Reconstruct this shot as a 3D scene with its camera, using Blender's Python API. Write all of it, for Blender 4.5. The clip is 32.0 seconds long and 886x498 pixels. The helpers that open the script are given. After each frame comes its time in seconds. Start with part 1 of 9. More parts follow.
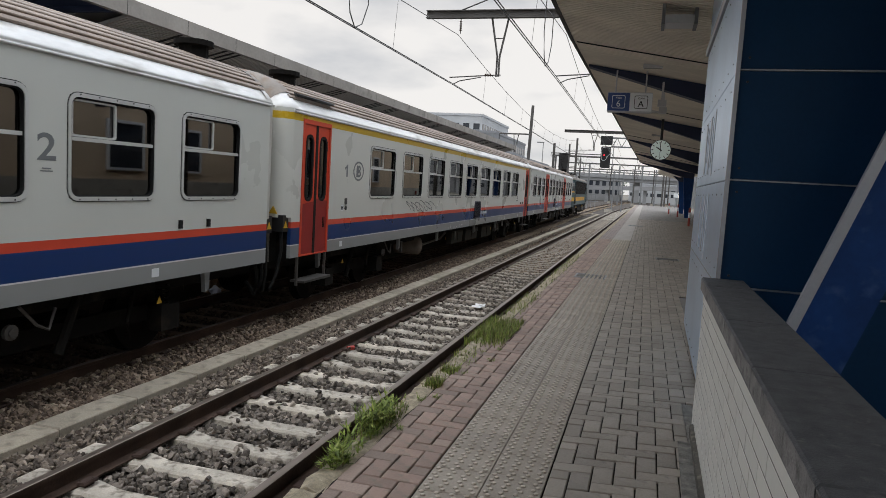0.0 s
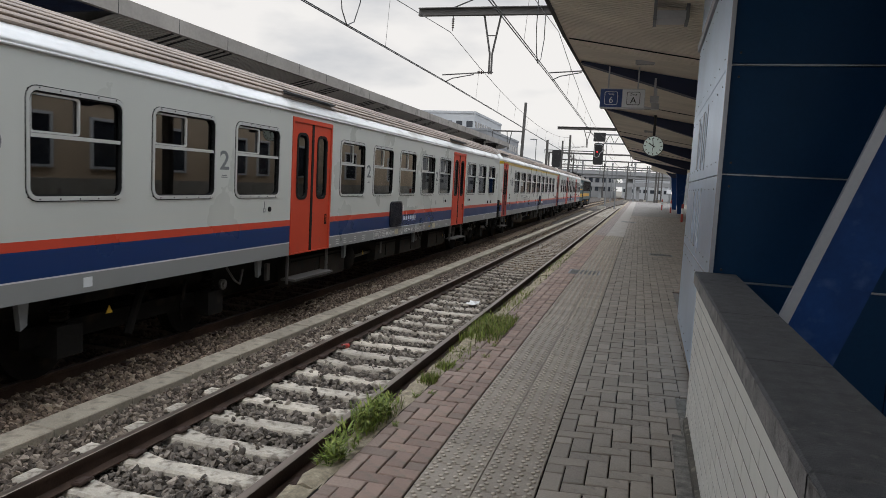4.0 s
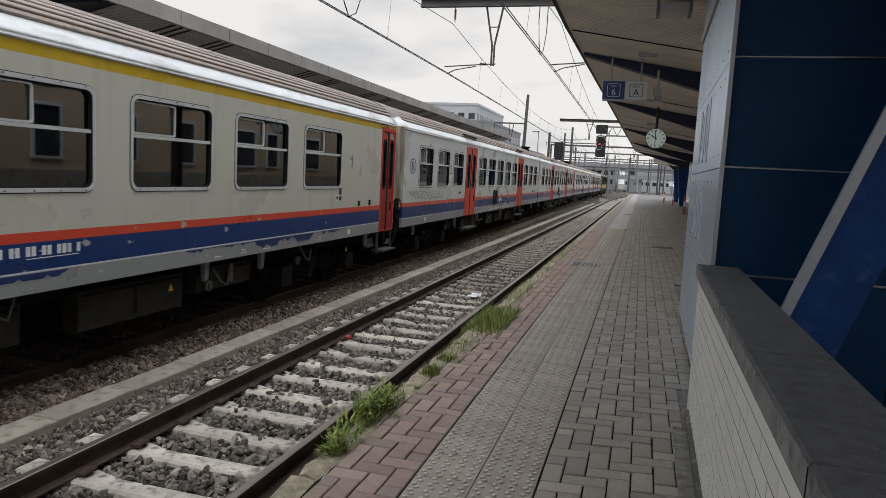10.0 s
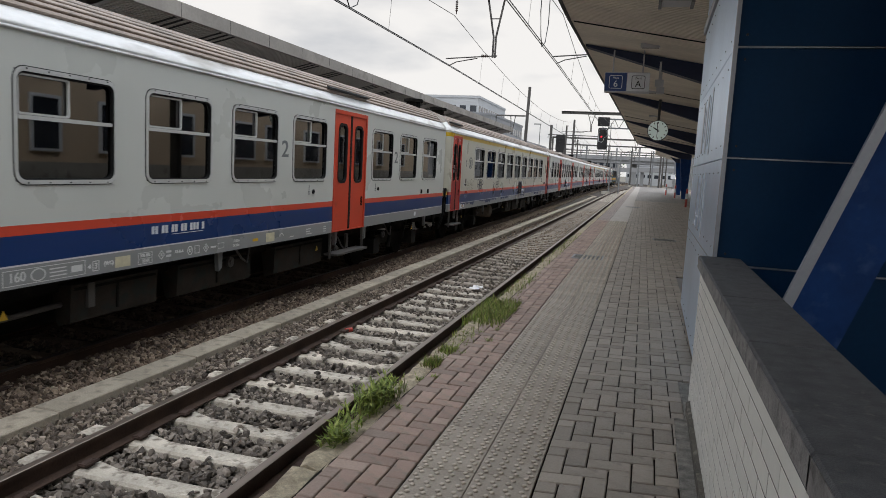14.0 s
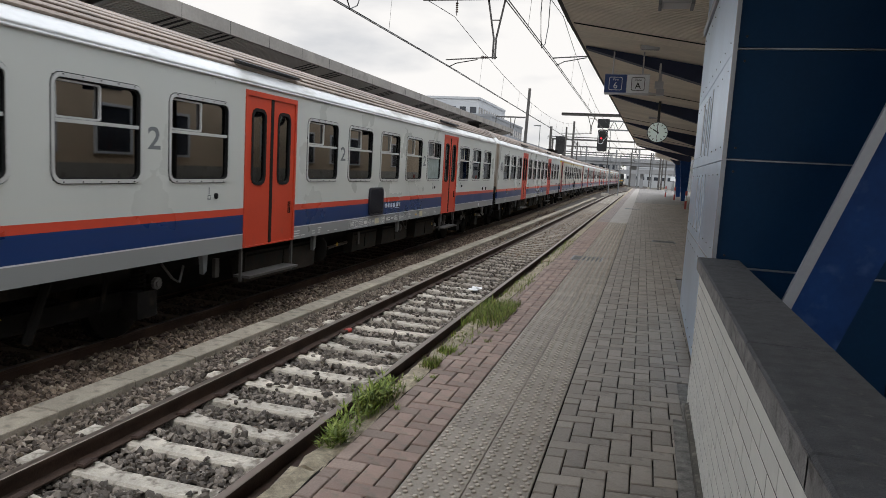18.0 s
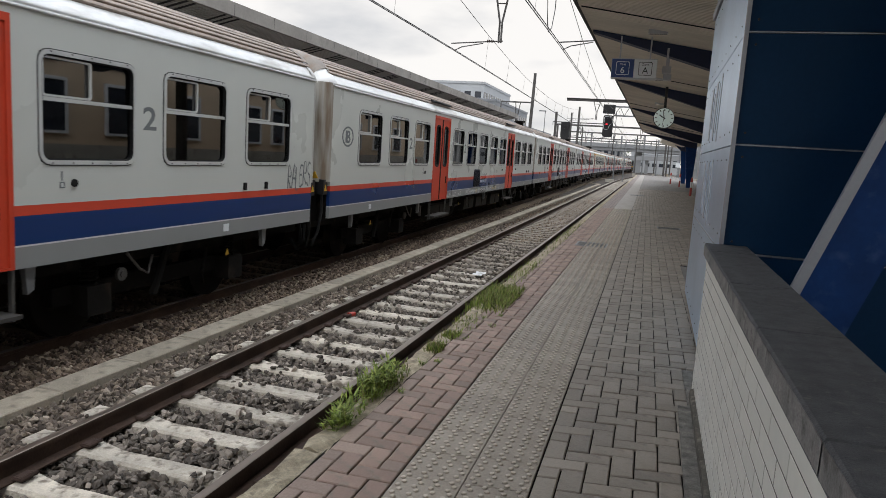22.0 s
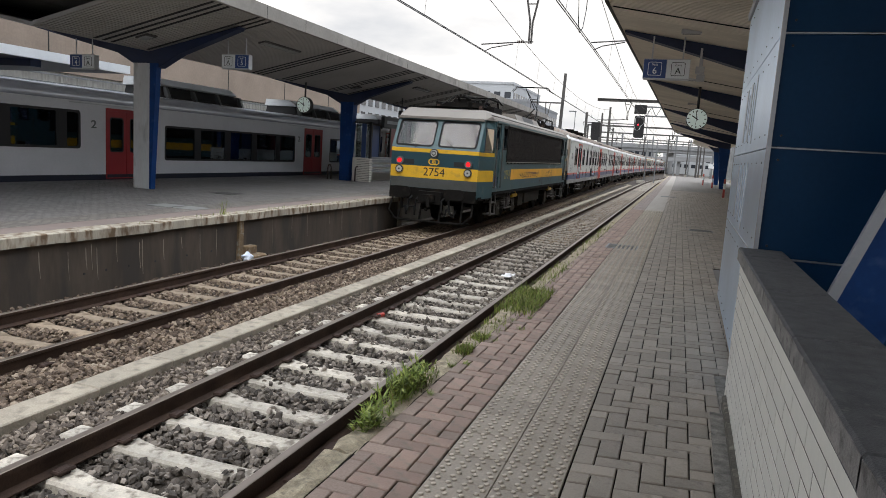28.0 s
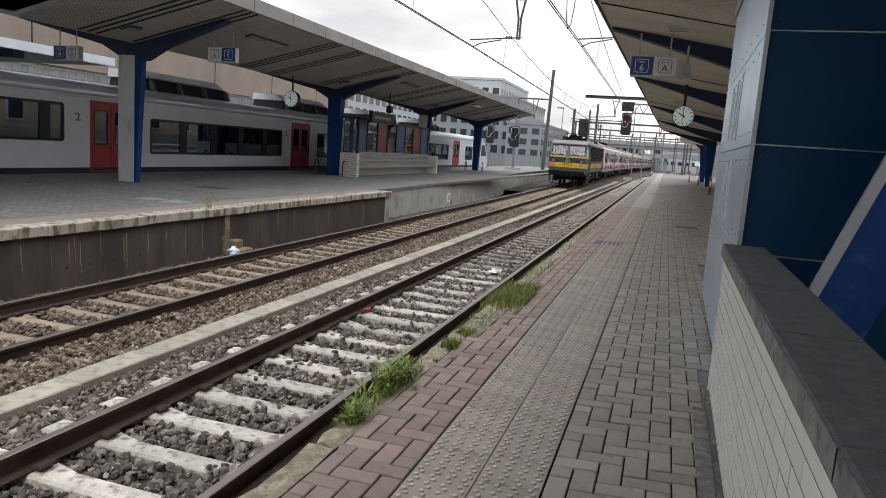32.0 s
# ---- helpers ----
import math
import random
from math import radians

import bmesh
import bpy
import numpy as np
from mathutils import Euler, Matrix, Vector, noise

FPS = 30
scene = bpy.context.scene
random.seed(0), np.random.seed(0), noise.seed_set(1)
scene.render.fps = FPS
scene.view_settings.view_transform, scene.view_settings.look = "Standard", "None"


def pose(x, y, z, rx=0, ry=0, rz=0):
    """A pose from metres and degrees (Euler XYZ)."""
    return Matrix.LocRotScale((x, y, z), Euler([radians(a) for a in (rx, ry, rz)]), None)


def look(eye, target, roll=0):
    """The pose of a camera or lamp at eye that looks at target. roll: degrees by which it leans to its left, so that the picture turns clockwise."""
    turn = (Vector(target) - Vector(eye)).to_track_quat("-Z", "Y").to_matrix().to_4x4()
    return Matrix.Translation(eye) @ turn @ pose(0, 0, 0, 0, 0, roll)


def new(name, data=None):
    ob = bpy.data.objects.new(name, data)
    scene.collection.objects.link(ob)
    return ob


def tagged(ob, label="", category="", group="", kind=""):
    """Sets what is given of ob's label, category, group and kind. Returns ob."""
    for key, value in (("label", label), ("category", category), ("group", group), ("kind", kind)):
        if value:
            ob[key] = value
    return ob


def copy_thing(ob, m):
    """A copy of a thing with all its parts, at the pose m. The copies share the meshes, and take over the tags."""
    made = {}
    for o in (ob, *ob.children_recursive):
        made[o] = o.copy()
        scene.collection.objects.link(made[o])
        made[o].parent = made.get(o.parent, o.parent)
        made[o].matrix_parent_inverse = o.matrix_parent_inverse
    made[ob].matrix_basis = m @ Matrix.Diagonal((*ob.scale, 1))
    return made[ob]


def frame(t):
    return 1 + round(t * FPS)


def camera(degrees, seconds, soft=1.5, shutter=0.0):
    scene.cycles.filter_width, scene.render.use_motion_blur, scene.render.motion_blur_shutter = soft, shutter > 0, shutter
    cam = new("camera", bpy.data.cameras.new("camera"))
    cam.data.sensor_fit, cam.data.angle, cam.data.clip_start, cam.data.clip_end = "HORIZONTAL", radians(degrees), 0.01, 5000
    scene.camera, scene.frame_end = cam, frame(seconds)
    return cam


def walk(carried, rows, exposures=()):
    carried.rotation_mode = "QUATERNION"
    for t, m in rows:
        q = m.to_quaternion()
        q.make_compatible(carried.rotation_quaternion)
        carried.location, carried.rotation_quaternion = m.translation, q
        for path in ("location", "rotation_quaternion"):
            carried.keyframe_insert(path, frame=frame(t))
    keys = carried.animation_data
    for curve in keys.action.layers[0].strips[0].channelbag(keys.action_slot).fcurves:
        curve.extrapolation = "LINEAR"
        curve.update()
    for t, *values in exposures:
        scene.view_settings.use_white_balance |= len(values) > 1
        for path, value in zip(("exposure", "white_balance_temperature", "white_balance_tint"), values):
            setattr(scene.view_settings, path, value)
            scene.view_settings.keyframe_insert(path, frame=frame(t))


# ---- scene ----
# Axes: y runs along the railway, x to the right, z = 0 on the platform paving. Rail heads lie at RAIL.
RAIL = -0.756
XN, XF = -3.283, -6.77          # centre lines of the empty near track and of the train's track
PLAT5, PLAT4 = -8.3, -16.28     # edges of the opposite island platform

# ---- camera: seconds, eye x y z, pitch down, roll, turn to the left ----
PATH = [
    (0.0, 0.0, -0.001, 1.536, 5.4, 3.4, 16.07), (0.5, 0.003, -0.006, 1.535, 5.7, 3.47, 16.0), (1.0, 0.007, -0.01, 1.531, 5.71, 3.51, 15.77),
    (1.5, 0.008, -0.018, 1.536, 5.77, 3.67, 15.43), (2.0, 0.005, -0.011, 1.529, 5.83, 3.72, 15.4), (2.5, 0.004, -0.007, 1.525, 5.67, 3.38, 15.55),
    (3.0, 0.004, -0.022, 1.533, 5.59, 3.08, 15.59), (3.5, 0.002, -0.012, 1.53, 5.51, 2.96, 15.61), (5.5, 0.002, -0.014, 1.523, 5.79, 3.38, 15.37),
    (6.0, -0.002, -0.013, 1.525, 5.79, 3.36, 15.51), (6.5, 0.0, -0.013, 1.524, 5.85, 3.19, 15.61), (7.0, -0.001, -0.001, 1.521, 5.93, 3.18, 15.68),
    (7.5, -0.002, -0.006, 1.521, 6.22, 3.31, 15.61), (8.0, -0.006, -0.015, 1.521, 6.26, 3.34, 15.39), (8.5, -0.006, -0.01, 1.524, 6.27, 3.34, 15.73),
    (9.0, 0.004, -0.005, 1.522, 6.17, 2.92, 15.84), (9.5, 0.01, -0.009, 1.525, 6.08, 2.89, 15.73), (10.0, 0.001, -0.015, 1.526, 6.2, 3.1, 15.67),
    (10.5, 0.002, -0.008, 1.519, 6.37, 3.18, 15.71), (11.0, -0.002, -0.009, 1.517, 6.4, 3.11, 15.59), (11.5, 0.001, -0.006, 1.519, 6.45, 3.0, 15.6),
    (12.0, 0.003, -0.008, 1.52, 6.45, 2.99, 15.61), (12.5, -0.001, -0.01, 1.523, 6.48, 2.89, 15.66), (13.0, 0.001, -0.006, 1.516, 6.47, 3.08, 15.75),
    (13.5, -0.002, -0.007, 1.519, 6.56, 3.09, 15.72), (14.0, 0.002, -0.006, 1.517, 6.8, 3.07, 15.77), (14.5, -0.006, 0.002, 1.513, 7.1, 3.24, 15.69),
    (16.5, 0.01, -0.016, 1.519, 6.49, 3.14, 15.71), (17.0, -0.001, -0.02, 1.523, 6.47, 3.23, 15.88), (17.5, 0.004, -0.009, 1.513, 6.54, 3.29, 15.86),
    (18.0, 0.004, -0.004, 1.513, 6.7, 3.27, 15.73), (18.5, -0.005, -0.008, 1.512, 6.8, 3.31, 15.71), (19.0, -0.005, -0.005, 1.512, 6.85, 3.22, 15.81),
    (19.5, -0.005, 0.006, 1.51, 6.82, 3.3, 15.97), (20.0, -0.002, 0.005, 1.511, 7.06, 3.4, 15.9), (20.5, -0.009, 0.005, 1.51, 7.39, 3.6, 15.78),
    (21.0, -0.014, 0.008, 1.504, 7.61, 3.76, 15.83), (21.5, -0.017, 0.013, 1.504, 7.86, 3.77, 15.87), (22.0, -0.014, 0.015, 1.5, 7.94, 3.69, 15.95),
    (22.5, -0.018, 0.009, 1.512, 7.83, 3.4, 15.98), (23.0, -0.006, 0.003, 1.508, 7.56, 3.38, 16.24), (23.5, -0.008, 0.0, 1.509, 7.55, 3.36, 16.61),
    (24.0, 0.006, -0.006, 1.51, 7.39, 2.84, 16.74), (24.5, -0.008, -0.001, 1.516, 7.39, 3.22, 16.71), (25.0, -0.003, 0.006, 1.512, 7.49, 3.25, 17.23),
    (25.5, -0.003, -0.0, 1.513, 7.6, 3.54, 17.19), (27.5, -0.017, 0.005, 1.51, 8.21, 3.79, 17.26), (28.0, -0.021, 0.008, 1.514, 8.05, 3.73, 18.33),
    (28.5, 0.008, 0.004, 1.506, 7.59, 4.18, 18.31), (29.0, 0.006, 0.003, 1.512, 7.46, 3.99, 17.8), (29.5, 0.008, 0.002, 1.505, 7.8, 4.18, 17.73),
    (30.0, 0.0, -0.0, 1.51, 8.33, 3.96, 17.74), (30.5, -0.001, -0.004, 1.508, 8.56, 3.91, 17.66), (31.0, 0.005, 0.007, 1.503, 8.57, 3.96, 17.45),
    (31.5, 0.001, 0.016, 1.507, 8.51, 3.94, 17.35), (32.0, -0.009, 0.014, 1.507, 8.33, 4.16, 17.27)]


def aim(x, y, z, pitch, roll, turn):
    return pose(x, y, z) @ pose(0, 0, 0, 0, 0, turn) @ pose(0, 0, 0, 90 - pitch) @ pose(0, 0, 0, 0, 0, roll)


cam = camera(65.33, 32.0, soft=0.5, shutter=0.08)
walk(cam, [(t, aim(*r)) for t, *r in PATH], exposures=[(0, -0.31), (6, -0.31), (10, -0.35), (14, -0.28), (18, -0.17), (22, -0.18), (25, -0.15), (28, 0.0), (30, 0.0), (32, -0.04)])

# ---- world and sun: a bright overcast noon ----
SUN_EL, SUN_AZ = 52.0, 190.0
world = bpy.data.worlds.new("overcast_sky")
scene.world = world
world.use_nodes = True
wn, wl = world.node_tree.nodes, world.node_tree.links
wn.clear()
w_out, w_bg = wn.new("ShaderNodeOutputWorld"), wn.new("ShaderNodeBackground")
w_sky = wn.new("ShaderNodeTexSky")
w_sky.sky_type, w_sky.sun_disc = "NISHITA", False
w_sky.sun_elevation, w_sky.sun_rotation = radians(SUN_EL), radians(SUN_AZ)
w_map, w_co = wn.new("ShaderNodeMapping"), wn.new("ShaderNodeTexCoord")
w_map.inputs["Scale"].default_value, w_map.inputs["Location"].default_value = (1.0, 1.0, 3.0), (0.35, 0.2, 0.1)
w_n1, w_n2 = wn.new("ShaderNodeTexNoise"), wn.new("ShaderNodeTexNoise")
w_n1.inputs["Scale"].default_value, w_n1.inputs["Detail"].default_value = 3.4, 7
w_n2.inputs["Scale"].default_value, w_n2.inputs["Detail"].default_value = 0.9, 3
w_add = wn.new("ShaderNodeMath")
w_add.operation = "ADD"
w_ramp = wn.new("ShaderNodeValToRGB")
w_ramp.color_ramp.elements[0].position, w_ramp.color_ramp.elements[0].color = 0.465, (4.85, 5.3, 6.05, 1)
w_ramp.color_ramp.elements[1].position, w_ramp.color_ramp.elements[1].color = 0.635, (11.8, 11.5, 11.2, 1)
# an overcast dome is about three times as bright overhead as at the horizon
w_sep, w_el = wn.new("ShaderNodeSeparateXYZ"), wn.new("ShaderNodeMapRange")
wl.new(w_co.outputs["Generated"], w_sep.inputs[0])
wl.new(w_sep.outputs["Z"], w_el.inputs["Value"])
for key, value in (("From Min", 0.26), ("From Max", 1.0), ("To Min", 0.86), ("To Max", 4.6)):
    w_el.inputs[key].default_value = value
# cloud cover: the gaps are brightest towards the horizon
w_low, w_cov = wn.new("ShaderNodeMapRange"), wn.new("ShaderNodeMath")
wl.new(w_sep.outputs["Z"], w_low.inputs["Value"])
for key, value in (("From Min", 0.06), ("From Max", 0.42), ("To Min", 0.09), ("To Max", -0.03)):
    w_low.inputs[key].default_value = value
w_cov.operation = "MULTIPLY_ADD"
w_cov.inputs[1].default_value = 0.5
w_dome = wn.new("ShaderNodeMixRGB")
w_dome.blend_type, w_dome.inputs[0].default_value = "MULTIPLY", 1.0
wl.new(w_el.outputs[0], w_dome.inputs[2])
w_mix = wn.new("ShaderNodeMixRGB")
w_mix.inputs[0].default_value = 0.96
wl.new(w_co.outputs["Generated"], w_map.inputs["Vector"])
wl.new(w_map.outputs[0], w_n1.inputs["Vector"])
wl.new(w_map.outputs[0], w_n2.inputs["Vector"])
wl.new(w_n1.outputs["Fac"], w_add.inputs[0])
wl.new(w_n2.outputs["Fac"], w_add.inputs[1])
wl.new(w_add.outputs[0], w_cov.inputs[0])
wl.new(w_low.outputs[0], w_cov.inputs[2])
wl.new(w_cov.outputs[0], w_ramp.inputs["Fac"])
wl.new(w_sky.outputs[0], w_mix.inputs[1])
wl.new(w_ramp.outputs[0], w_dome.inputs[1])
wl.new(w_dome.outputs[0], w_mix.inputs[2])
wl.new(w_mix.outputs[0], w_bg.inputs["Color"])
w_bg.inputs["Strength"].default_value = 0.112
wl.new(w_bg.outputs[0], w_out.inputs["Surface"])

sun = new("sun", bpy.data.lights.new("sun", "SUN"))
sun.data.energy, sun.data.angle, sun.data.color = 0.9, radians(30), (1.0, 0.95, 0.88)
sun_run = 40 / math.tan(radians(SUN_EL))
sun.matrix_world = look((math.sin(radians(SUN_AZ)) * sun_run, math.cos(radians(SUN_AZ)) * sun_run, 40), (0, 0, 0))


# ---- materials ----
def nodes_of(name):
    m = bpy.data.materials.new(name)
    m.use_nodes = True
    return m, m.node_tree.nodes, m.node_tree.links, m.node_tree.nodes["Principled BSDF"]


def grain(n, l, scale, detail=4, space="Object", stretch=(1, 1, 1)):
    co, mp, tx = n.new("ShaderNodeTexCoord"), n.new("ShaderNodeMapping"), n.new("ShaderNodeTexNoise")
    mp.inputs["Scale"].default_value = stretch
    tx.inputs["Scale"].default_value, tx.inputs["Detail"].default_value = scale, detail
    l.new(co.outputs[space], mp.inputs["Vector"])
    l.new(mp.outputs[0], tx.inputs["Vector"])
    return tx.outputs["Fac"]


def ramp(n, l, fac, stops):
    r = n.new("ShaderNodeValToRGB")
    while len(r.color_ramp.elements) < len(stops):
        r.color_ramp.elements.new(0.5)
    for e, (p, c) in zip(r.color_ramp.elements, stops):
        e.position, e.color = p, (*c, 1)
    l.new(fac, r.inputs["Fac"])
    return r.outputs["Color"]


def blend(n, l, fac, a, b, mode="MIX"):
    m = n.new("ShaderNodeMixRGB")
    m.blend_type = mode
    for i, v in ((0, fac), (1, a), (2, b)):
        if isinstance(v, (int, float)):
            m.inputs[i].default_value = v
        elif isinstance(v, tuple):
            m.inputs[i].default_value = (*v, 1)
        else:
            l.new(v, m.inputs[i])
    return m.outputs[0]


def bump_to(n, l, b, height, strength, distance=0.01):
    k = n.new("ShaderNodeBump")
    k.inputs["Strength"].default_value, k.inputs["Distance"].default_value = strength, distance
    l.new(height, k.inputs["Height"])
    l.new(k.outputs[0], b.inputs["Normal"])


def tone(c, k):
    return tuple(min(1.0, v * k) for v in c)


def mat(name, col, rough=0.6, metal=0.0, var=0.18, coarse=1.3, fine=40.0, bump=0.15, dirt=None, dirt_at=0.62, stretch=(1, 1, 1), each=0.0, spec=None):
    """Paint, stone or metal: a colour that varies at two scales, with stains and fine relief."""
    m, n, l, b = nodes_of(name)
    big, small = grain(n, l, coarse, 5, stretch=stretch), grain(n, l, fine, 4, stretch=stretch)
    c = ramp(n, l, big, [(0.3, tone(col, 1 - var)), (0.7, tone(col, 1 + var))])
    f = ramp(n, l, small, [(0.3, (1 - var, 1 - var, 1 - var)), (0.7, (1, 1, 1))])
    c = blend(n, l, 0.8, c, f, "MULTIPLY")
    if dirt:
        d = ramp(n, l, grain(n, l, coarse * 2.3, 8, stretch=stretch), [(dirt_at - 0.06, (0, 0, 0)), (dirt_at + 0.1, (1, 1, 1))])
        c = blend(n, l, d, c, dirt)
    if each:
        info = n.new("ShaderNodeObjectInfo")
        c = blend(n, l, 1.0, c, ramp(n, l, info.outputs["Random"], [(0, (1 - each, 1 - each, 1 - each)), (0.5, (1, 1, 1)), (1, (1 + each * 0.6, 1 + each * 0.55, 1 + each * 0.5))]), "MULTIPLY")
    l.new(c, b.inputs["Base Color"])
    b.inputs["Roughness"].default_value, b.inputs["Metallic"].default_value = rough, metal
    if spec is not None:
        b.inputs["Specular IOR Level"].default_value = spec
    if bump:
        bump_to(n, l, b, small, bump)
    return m


def island_mat(name, lo, hi, rough, fine=60, bump=0.4, tints=None):
    """Loose stones or blades, each with a shade of its own."""
    m, n, l, b = nodes_of(name)
    g = n.new("ShaderNodeNewGeometry")
    c = ramp(n, l, g.outputs["Random Per Island"], tints or [(0, lo), (1, hi)])
    s = grain(n, l, fine, 4)
    c = blend(n, l, 0.7, c, ramp(n, l, s, [(0.3, (0.7, 0.7, 0.7)), (0.7, (1, 1, 1))]), "MULTIPLY")
    l.new(c, b.inputs["Base Color"])
    b.inputs["Roughness"].default_value = rough
    if bump:
        bump_to(n, l, b, s, bump)
    return m


def livery(name, top, grime, yellow=False, worn=0.0):
    """Coach paint in bands by height over the rail: grey sill, white line, blue, red, pale grey, and a yellow band on first class."""
    m, n, l, b = nodes_of(name)
    co, sep = n.new("ShaderNodeTexCoord"), n.new("ShaderNodeSeparateXYZ")
    l.new(co.outputs["Object"], sep.inputs[0])
    z = n.new("ShaderNodeMath")
    z.operation, z.inputs[1].default_value = "DIVIDE", 4.0
    l.new(sep.outputs["Z"], z.inputs[0])
    r = n.new("ShaderNodeValToRGB")
    r.color_ramp.interpolation = "CONSTANT"
    bands = [(0.0, (0.27, 0.275, 0.27)), (1.166, (0.62, 0.64, 0.66)), (1.180, (0.008, 0.036, 0.140)), (1.450, (0.62, 0.068, 0.034)), (1.535, top)]
    if yellow:
        bands += [(3.13, (0.55, 0.36, 0.02)), (3.235, top)]
    while len(r.color_ramp.elements) < len(bands):
        r.color_ramp.elements.new(0.5)
    for e, (p, c) in zip(r.color_ramp.elements, bands):
        e.position, e.color = p / 4.0, (*c, 1)
    l.new(z.outputs[0], r.inputs["Fac"])
    big = grain(n, l, 0.9, 6)
    c = blend(n, l, 0.75, r.outputs[0], ramp(n, l, big, [(0.25, (0.93, 0.93, 0.92)), (0.75, (1, 1, 1))]), "MULTIPLY")
    streak = grain(n, l, 3.0, 6, stretch=(1, 2.2, 0.12))
    c = blend(n, l, ramp(n, l, streak, [(0.56, (0, 0, 0)), (0.9, (grime, grime, grime))]), c, (0.16, 0.13, 0.09))
    if worn:
        chip = grain(n, l, 9.0, 9, stretch=(1, 0.5, 1))
        c = blend(n, l, ramp(n, l, chip, [(0.705 - worn * 0.1, (0, 0, 0)), (0.715 - worn * 0.1, (0.8, 0.8, 0.8))]), c, (0.42, 0.42, 0.38))
    l.new(c, b.inputs["Base Color"])
    l.new(ramp(n, l, big, [(0.3, (0.26, 0.26, 0.26)), (0.7, (0.33, 0.33, 0.33))]), b.inputs["Roughness"])
    b.inputs["Specular IOR Level"].default_value = 0.5
    wave = grain(n, l, 1.6, 2)
    bump_to(n, l, b, wave, 0.08, 0.02)
    return m


def glass_mat(name, tint, clear, rough=0.02, ior=1.9, mirror=(1, 1, 1)):
    m, n, l, b = nodes_of(name)
    n.remove(b)
    out = n["Material Output"]
    tr, gl, mx, fr = n.new("ShaderNodeBsdfTransparent"), n.new("ShaderNodeBsdfGlossy"), n.new("ShaderNodeMixShader"), n.new("ShaderNodeFresnel")
    tr.inputs["Color"].default_value = (*tone(tint, clear), 1)
    gl.inputs["Roughness"].default_value, gl.inputs["Color"].default_value = rough, (*mirror, 1)
    fr.inputs["IOR"].default_value = ior
    l.new(fr.outputs[0], mx.inputs[0])
    l.new(tr.outputs[0], mx.inputs[1])
    l.new(gl.outputs[0], mx.inputs[2])
    l.new(mx.outputs[0], out.inputs["Surface"])
    return m


def glow(name, col, strength):
    m, n, l, b = nodes_of(name)
    b.inputs["Base Color"].default_value = (*col, 1)
    b.inputs["Emission Color"].default_value, b.inputs["Emission Strength"].default_value = (*col, 1), strength
    return m


def cladding(name, col, step, axis, depth, rough=0.5, metal=0.0, var=0.1):
    """Ribbed sheet: fine parallel grooves every step metres along an axis of the object."""
    m, n, l, b = nodes_of(name)
    co, sep = n.new("ShaderNodeTexCoord"), n.new("ShaderNodeSeparateXYZ")
    l.new(co.outputs["Object"], sep.inputs[0])
    k = n.new("ShaderNodeMath")
    k.operation, k.inputs[1].default_value = "MULTIPLY", 2 * math.pi / step
    l.new(sep.outputs[axis], k.inputs[0])
    s = n.new("ShaderNodeMath")
    s.operation = "SINE"
    l.new(k.outputs[0], s.inputs[0])
    big = grain(n, l, 0.7, 5)
    c = ramp(n, l, big, [(0.3, tone(col, 1 - var)), (0.7, tone(col, 1 + var))])
    l.new(c, b.inputs["Base Color"])
    b.inputs["Roughness"].default_value, b.inputs["Metallic"].default_value = rough, metal
    bump_to(n, l, b, s.outputs[0], 0.9, depth)
    return m


def paved(name, col, w, d):
    """Small paving blocks with dark joints, for stretches that stay far off."""
    m, n, l, b = nodes_of(name)
    co, br = n.new("ShaderNodeTexCoord"), n.new("ShaderNodeTexBrick")
    l.new(co.outputs["Object"], br.inputs["Vector"])
    br.inputs["Color1"].default_value, br.inputs["Color2"].default_value = (*tone(col, 0.82), 1), (*tone(col, 1.18), 1)
    br.inputs["Mortar"].default_value = (*tone(col, 0.25), 1)
    for key, value in (("Scale", 1.0), ("Mortar Size", 0.008), ("Mortar Smooth", 0.3), ("Brick Width", w), ("Row Height", d)):
        br.inputs[key].default_value = value
    big = grain(n, l, 0.9, 6)
    c = blend(n, l, 0.9, br.outputs["Color"], ramp(n, l, big, [(0.3, (0.68, 0.67, 0.66)), (0.65, (1, 1, 1))]), "MULTIPLY")
    l.new(c, b.inputs["Base Color"])
    l.new(ramp(n, l, big, [(0.3, (0.5, 0.5, 0.5)), (0.7, (0.8, 0.8, 0.8))]), b.inputs["Roughness"])
    bump_to(n, l, b, br.outputs["Fac"], -0.5, 0.006)
    return m


